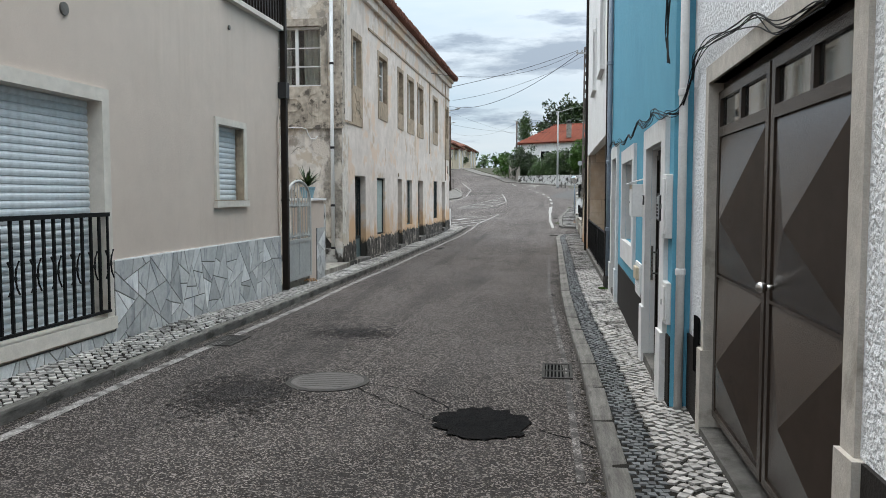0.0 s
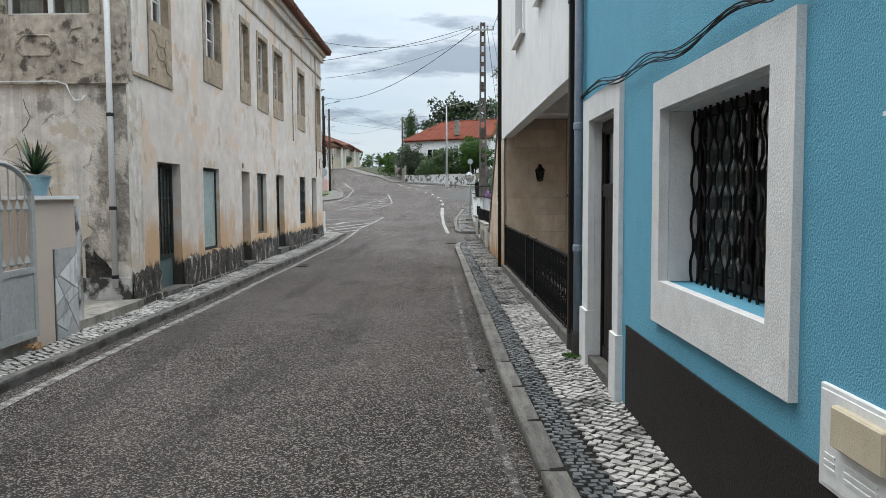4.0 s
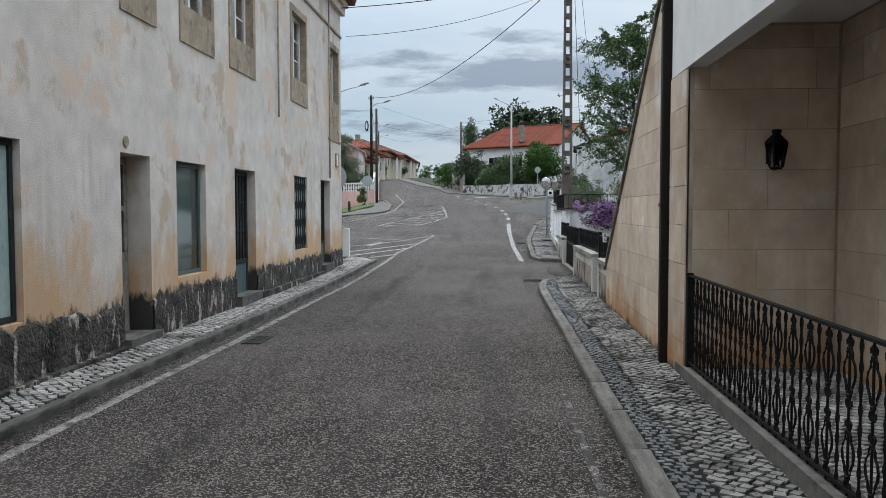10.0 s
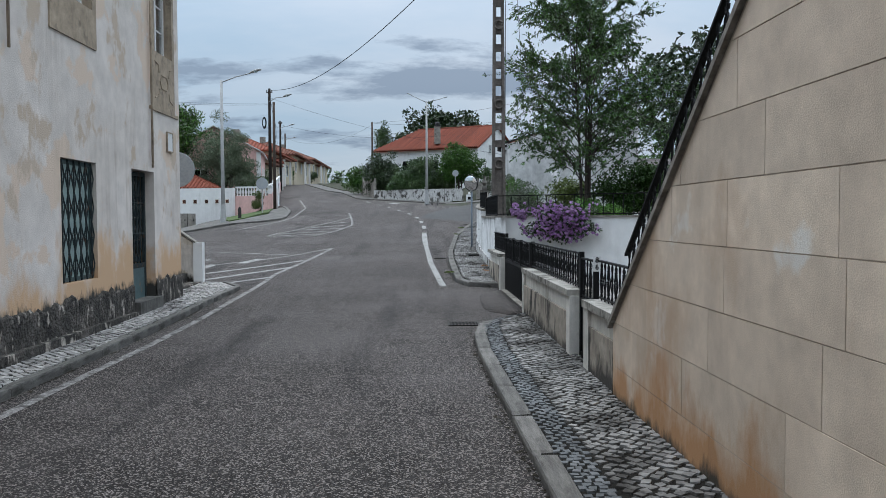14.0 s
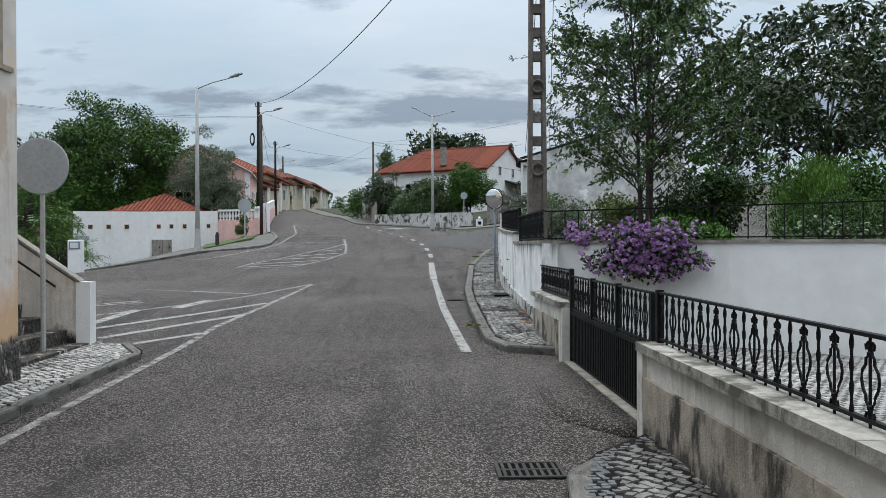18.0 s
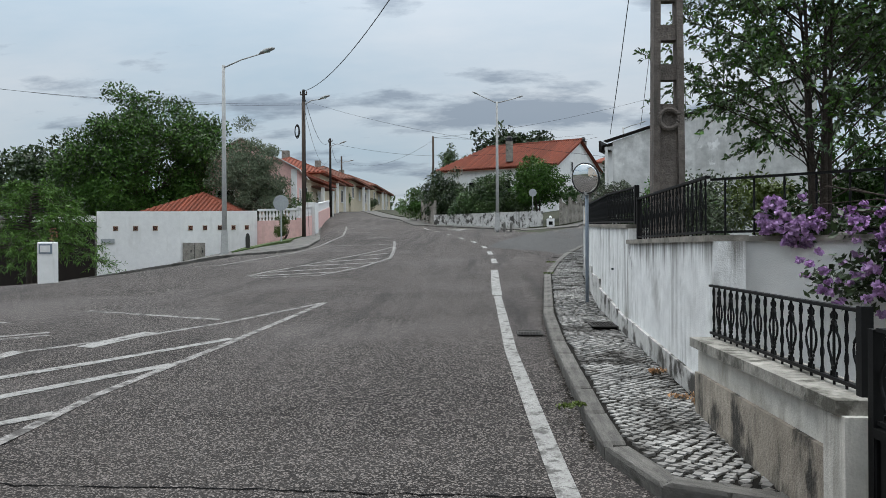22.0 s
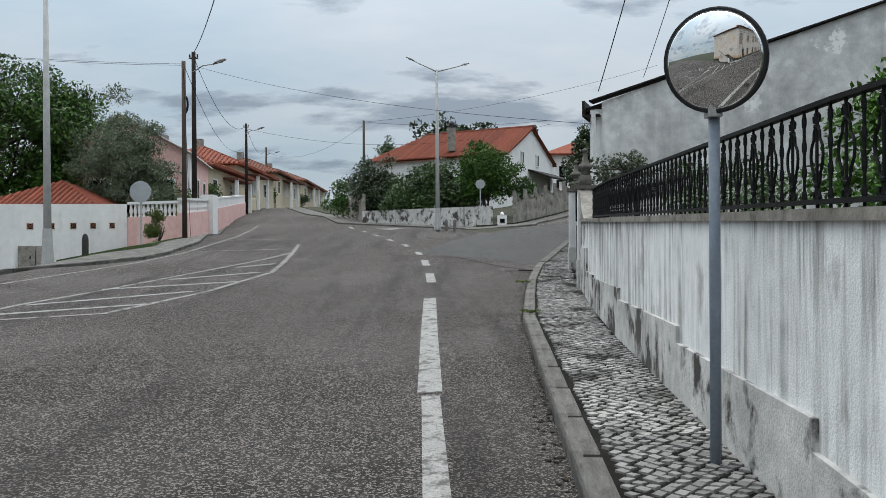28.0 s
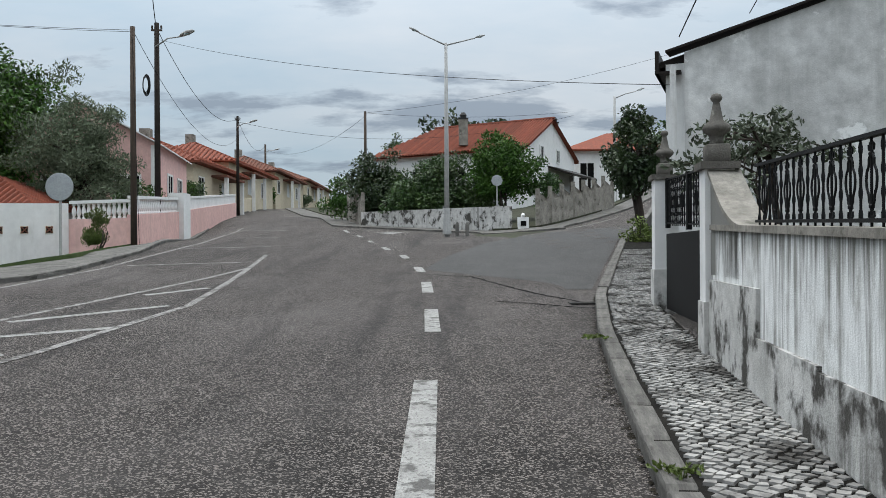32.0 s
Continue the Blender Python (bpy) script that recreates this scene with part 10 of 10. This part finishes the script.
def rosette_tree(name, base, centre, radii, n_tip, per, leaf, label, seed):
    """A dense tree whose long leaves stand in whorls at the ends of its shoots."""
    rng = np.random.default_rng(seed)
    t = thing(name, base, label, "tree")
    cl = crown_clumps(*centre, *[r * .8 for r in radii], 70, .62, seed, .3)
    limbs(t, base, cl, (centre[0], centre[1], centre[2] - radii[2] * .3), .13, 22, seed, stems=3)
    add_leaves(t, "inner_foliage", cl, 5500, leaf, M_LEAF_DARK, seed, .34)
    tips, dirs = [], []
    while len(tips) < n_tip:
        d = unit(rng.normal(size=3))
        if d[2] < -.75:
            continue
        k = rng.uniform(.72, 1.0) * (1 + .22 * noise.noise(Vector(d * 2.1) + Vector((seed, 0, 0)))) + (.10 if d[2] > .4 and rng.random() < .25 else 0)
        tips.append(np.array(centre) + d * np.array(radii) * k)
        dirs.append(unit(d + np.array([0, 0, .7])))
    at = np.repeat(np.array(tips), per, 0) + rng.normal(0, .015, (n_tip * per, 3))
    ax = unit(np.repeat(np.array(dirs), per, 0) * .55 + rng.normal(0, .62, (n_tip * per, 3)))
    young = rng.random(n_tip * per) < .22
    leaves_at("crown", t, at[~young], ax[~young], leaf, M_LEAF_DARK, rng, .32, droop=.32)
    leaves_at("young_leaves", t, at[young], unit(ax[young] + np.array([0, 0, .8])), leaf * .8, M_LEAF_YOUNG, rng, .3, "paler upright young leaves", droop=.1)
    return t


M_LEAF_BRIGHT = material("bright_green_needle", (0.115, 0.235, 0.03), (0.07, 0.16, 0.022), scale=0.9, rough=0.55, bump=0, each=0.4)
M_LEAF_YOUNG = material("young_grey_green_leaf", (0.16, 0.21, 0.095), (0.11, 0.155, 0.065), scale=0.9, rough=0.45, bump=0, spec=0.4, each=0.4)
# east garden
spray_tree("tree", (4.3, 44.2, 1.24), 6.9, 2.05, 128, "slender dark green garden tree with airy upright branches", 1, ((M_LEAF_DARK, .8), (M_LEAF, .2)), .10, .44, 5, .14, .95, .35, .06,
           lambda f: (1.0 if f < .5 else 1.0 - (f - .5) * 1.2), 12, 28, .42)
rosette_tree("tree", (11.6, 50.5, 1.24), (11.3, 49.8, 5.6), (4.4, 3.2, 2.6), 950, 12, .27, "broad dense loquat tree with long dark leaves in whorls", 3)
rosette_tree("tree", (17.5, 49, 1.24), (17.5, 48.5, 5.2), (3.9, 3.0, 3.0), 380, 12, .28, "dense dark garden tree with long leaves", 4)
bush("juniper", (6.9, 39.6, 1.75), (2.3, 1.3, .36), 46, .34, 8000, .10, M_LEAF, "spreading feathery green juniper", 5, .22, .3)
bush("shrub", (7.3, 42.6, 2.1), (.75, .7, .85), 34, .36, 11000, .13, M_LEAF_BRIGHT, "round bright green shrub with upright needles", 6, .13, 2.2)
bush("shrub", (4.6, 47.3, 2.0), (.9, .8, .85), 22, .38, 3600, .10, M_LEAF_YELLOW, "loose yellow-green garden shrub", 7)
bush("shrub", (5.9, 45.5, 2.1), (1.3, .8, 1.0), 34, .5, 8000, .11, M_LEAF, "loose green garden shrub", 8)
bush("shrub", (9.2, 45, 2.3), (1.9, 1.0, 1.2), 40, .6, 9000, .13, M_LEAF, "bushy green garden shrub", 9)
bush("shrub", (10.2, 37.6, 2.0), (1.8, 1.5, .9), 30, .45, 4500, .12, M_LEAF_YELLOW, "broad light green garden shrub", 10)
bush("shrub", (14, 40, 2.4), (3.4, 2, 1.4), 50, .75, 9000, .16, M_LEAF, "tall green garden hedge", 11)
for k, (x, y) in enumerate(((3.4, 38.6), (4.8, 37.3), (6.0, 36.2), (7.3, 35.0), (8.6, 34.1), (10, 32.9))):
    bush("ground_cover", (x, y, 1.42), (.8, .5, .2), 14, .22, 1900, .075, M_LEAF_DARK if k % 2 else M_LEAF, "low leafy ground cover along a terrace wall", 20 + k)
bush("shrub", (2.2, 43.3, 1.75), (.7, 1.0, .45), 18, .3, 4200, .06, M_LEAF_OLIVE, "grey-green shrub behind a railing", 30)
bush("shrub", (2.6, 45.6, 1.9), (.7, .8, .5), 16, .3, 3800, .06, M_LEAF, "green shrub behind a railing", 31)
bush("shrub", (2.75, 49.0, 1.9), (.7, 1.3, .4), 18, .26, 3200, .06, M_LEAF_DARK, "dark shrub behind a railing", 32)
rose = tree("small_tree", (3.35, 55.6, 1.24), (3.3, 55.2, 2.75), (1.0, .9, .45), 26, .2, 1700, .085, M_LEAF_OLIVE, "thin gnarled shrub with sparse grey-green leaves", 33, .06, 16, .45, 2, .2)

# hanging lilac flowers over the garden wall
lilac = thing("flowering_shrub", (2.3, 37.65, 1.35), "lilac flowering shrub hanging over a white wall", "flowers")
rnd = random.Random(40)
cl = []
for _ in range(90):
    u = max(-.72, min(.8, rnd.gauss(0, .38)))
    f = max(-1, min(1, u / 1.3))
    x, y = 2.42 + u * .77, 37.50 - u * .64
    drop = rnd.uniform(-.45, .24) * (1 - .45 * abs(f))
    out = .12 + .24 * rnd.random() * (1 - abs(drop))
    cl.append((x - .64 * out, y - .77 * out, 1.34 + drop, rnd.uniform(.1, .17), .9))
for _ in range(14):
    u = rnd.uniform(-1.0, 1.1)
    cl.append((2.30 + u * .77, 37.66 - u * .64, 1.45 + rnd.uniform(-.06, .12), .13, .7))
for _ in range(12):
    u = rnd.uniform(-1.12, -.72)
    cl.append((2.30 + u * .77, 37.58 - u * .64, 1.42 + rnd.uniform(-.08, .14), rnd.uniform(.07, .11), .8))
add_leaves(lilac, "foliage", cl, 5200, .065, M_LEAF_DARK, 41, .55)
limbs(lilac, (2.45, 37.7, 1.3), cl, (2.3, 37.5, 1.6), .02, 24, 42)
heads = []
for x, y, z, r, q in cl:
    for _ in range(5):
        d = Vector((rnd.gauss(-.5, .7), rnd.gauss(-.7, .7), rnd.gauss(.2, .7))).normalized() * r * 1.1
        heads.append((x + d.x, y + d.y, z + d.z, rnd.uniform(.022, .036), .8))
add_leaves(lilac, "blossom", heads, len(heads) * 26, .034, M_FLOWER, 43, .9, 0, "clusters of lilac petals")

# west side
tree("tree", (-21, 80, .2), (-21.0, 79.8, 6.7), (5.5, 3.8, 4.6), 230, .95, 46000, .21, M_LEAF, "large leafy green garden tree", 50, .25, 40, .5, 1, .45, extra=M_LEAF_DARK)
tree("tree", (-29, 84, 0), (-29, 84, 5.0), (4.5, 3.5, 3.6), 80, 1.2, 10000, .34, M_LEAF_DARK, "dark green garden tree behind a gate", 51, .22, 12)
tree("olive_tree", (-13.9, 77.2, 1.6), (-13.7, 77.0, 5.2), (2.1, 1.7, 2.75), 120, .55, 26000, .16, M_LEAF_OLIVE, "grey-green olive tree behind a garden wall", 52, .16, 30, .3, 2, .3, .3)
spray_tree("conifer", (-17.6, 61.5, -.6), 4.6, 3.6, 60, "feathery drooping green conifer in layers", 53, ((M_LEAF_BRIGHT, .6), (M_LEAF, .4)), .19, .16, 1, .38, .28, .42, .16, lambda f: 1.12 - f * .85, 12, 26, .3)
t = thing("gate_post", (-18.3, 63.5, -.5), "rough orange-brown timber post under a conifer", "post")
bm = bmesh.new()
tube(bm, [(-18.3, 64.5, -1.0), (-18.28, 64.5, .6), (-18.3, 64.5, 2.2)], .17, 9, .15)
part("shaft", bm, M_ROOF_OLD, t, smooth=True)
bush("shrub", (-10.35, 70.6, 2.3), (.32, .32, .62), 22, .2, 4200, .08, M_LEAF_YELLOW, "narrow upright light green shrub", 54, .3, 1.5)
bush("shrub", (-12.4, 79.3, 3.5), (1.2, .8, .9), 20, .4, 2500, .13, M_LEAF, "green shrub in front of a pink house", 55)
for k, (x, y, z, r) in enumerate(((-14.6, 91, 4.9, 1.0), (-15.0, 94.5, 5.2, 1.1), (-16.3, 104, 5.8, .9), (-16.6, 111, 6.0, .9), (-17.6, 129, 7.3, 1.0), (-17.0, 148, 8.0, 1.1))):
    bush("shrub", (x, y, z), (r, r, r * .85), 22, r * .4, 2000, .18, M_LEAF_DARK if k % 2 else M_LEAF, "clipped garden shrub behind a front wall", 60 + k)

# corner plot
bush("shrub", (-3.2, 89.0, 4.9), (1.9, 1.6, 2.1), 70, .7, 13000, .17, M_LEAF_DARK, "dense dark corner shrub", 70, .5)
bush("shrub", (-5.6, 93.5, 4.5), (1.3, 1.6, 1.3), 26, .5, 2600, .18, M_LEAF, "green shrub behind a concrete fence", 71)
bush("shrub", (.7, 85.6, 4.75), (3.3, 1.5, 1.75), 90, .75, 20000, .17, M_LEAF_DARK, "broad green shrub behind a low wall", 72)
tree("small_tree", (3.0, 84.5, 2.9), (2.9, 84.4, 5.5), (1.9, 1.4, 1.6), 60, .6, 10000, .17, M_LEAF, "light green young tree behind a low wall", 73, .07, 14, .5, 3)
bush("shrub", (4.9, 84.2, 4.4), (.8, .8, .8), 18, .35, 2200, .14, M_LEAF_DARK, "round dark shrub beside a porch", 74)
bush("shrub", (-1.2, 85.2, 4.1), (1.9, .9, .9), 34, .5, 6500, .15, M_LEAF_DARK, "dark hedge behind a low white wall", 75)
tree("tree", (5.9, 70.4, 2.3), (5.75, 70.4, 4.6), (.9, 1.1, 1.35), 46, .42, 8500, .15, M_LEAF_DARK, "dense dark street-side tree", 76, .1, 18, .5, 2)
bush("shrub", (5.3, 68.4, 2.0), (.45, .5, .45), 14, .25, 1400, .1, M_LEAF_YELLOW, "low yellow-green shrub at the pavement", 77)
tree("tree", (4, 155, 7), (4, 155, 15.3), (9, 4, 4), 90, 1.6, 6500, .7, M_LEAF_DARK, "distant dark tree crowns behind a roof", 78, .3, 10)
tree("tree", (-6, 158, 7), (-6, 158, 14.5), (1.6, 1.6, 5.0), 50, .9, 2600, .5, M_LEAF_DARK, "distant slim dark conifer", 79, .2, 8, .3, 1, .2)
for k, (x, y, z, rx, rz) in enumerate(((-38, 175, 9, 10, 3.5), (-24, 185, 9.5, 9, 3.2), (-9, 190, 9, 8, 3.2), (24, 140, 12, 7, 4), (38, 130, 10, 9, 5), (-48, 110, 5, 9, 5), (-40, 85, 3, 5, 4.5))):
    tree("tree", (x, y, z - rz), (x, y, z), (rx, 4, rz), 50, 1.3, 2600, .7, M_LEAF_DARK if k % 2 else M_LEAF, "distant tree line beyond the houses", 90 + k, .25, 6)

# dry leaves and tufts at the foot of the walls
rnd = random.Random(120)
for x, y, r, mat, lab in ((1.0, 38.4, .13, M_STONE_CLAD, "little heap of dry leaves at a wall"), (.95, 39.4, .07, M_STONE_CLAD, "few dry leaves at a wall"), (.08, 38.2, .08, M_LEAF_YELLOW, "tuft of dry grass at a kerb"),
                          (.9, 50.4, .1, M_LEAF_YELLOW, "tuft of dry grass at a kerb"), (1.28, 54.2, .1, M_LEAF_YELLOW, "tuft of grass at a kerb"), (2.35, 54.4, .1, M_LEAF_YELLOW, "tuft of weeds at a gate pier"), (.76, 13.2, .07, M_LEAF, "tuft of weeds at a downpipe"), (-4.35, 13.8, .12, M_STONE_CLAD, "dry leaves at a gate")):
    t = thing("leaf_litter", (x, y, land(x, y) + .1), lab, "leaves")
    add_leaves(t, "leaf", [(x + rnd.uniform(-r, r), y + rnd.uniform(-r, r), land(x, y) + .115, r * .7, .25) for _ in range(4)], 90, .04, mat, 130 + int(y), .5, .6)
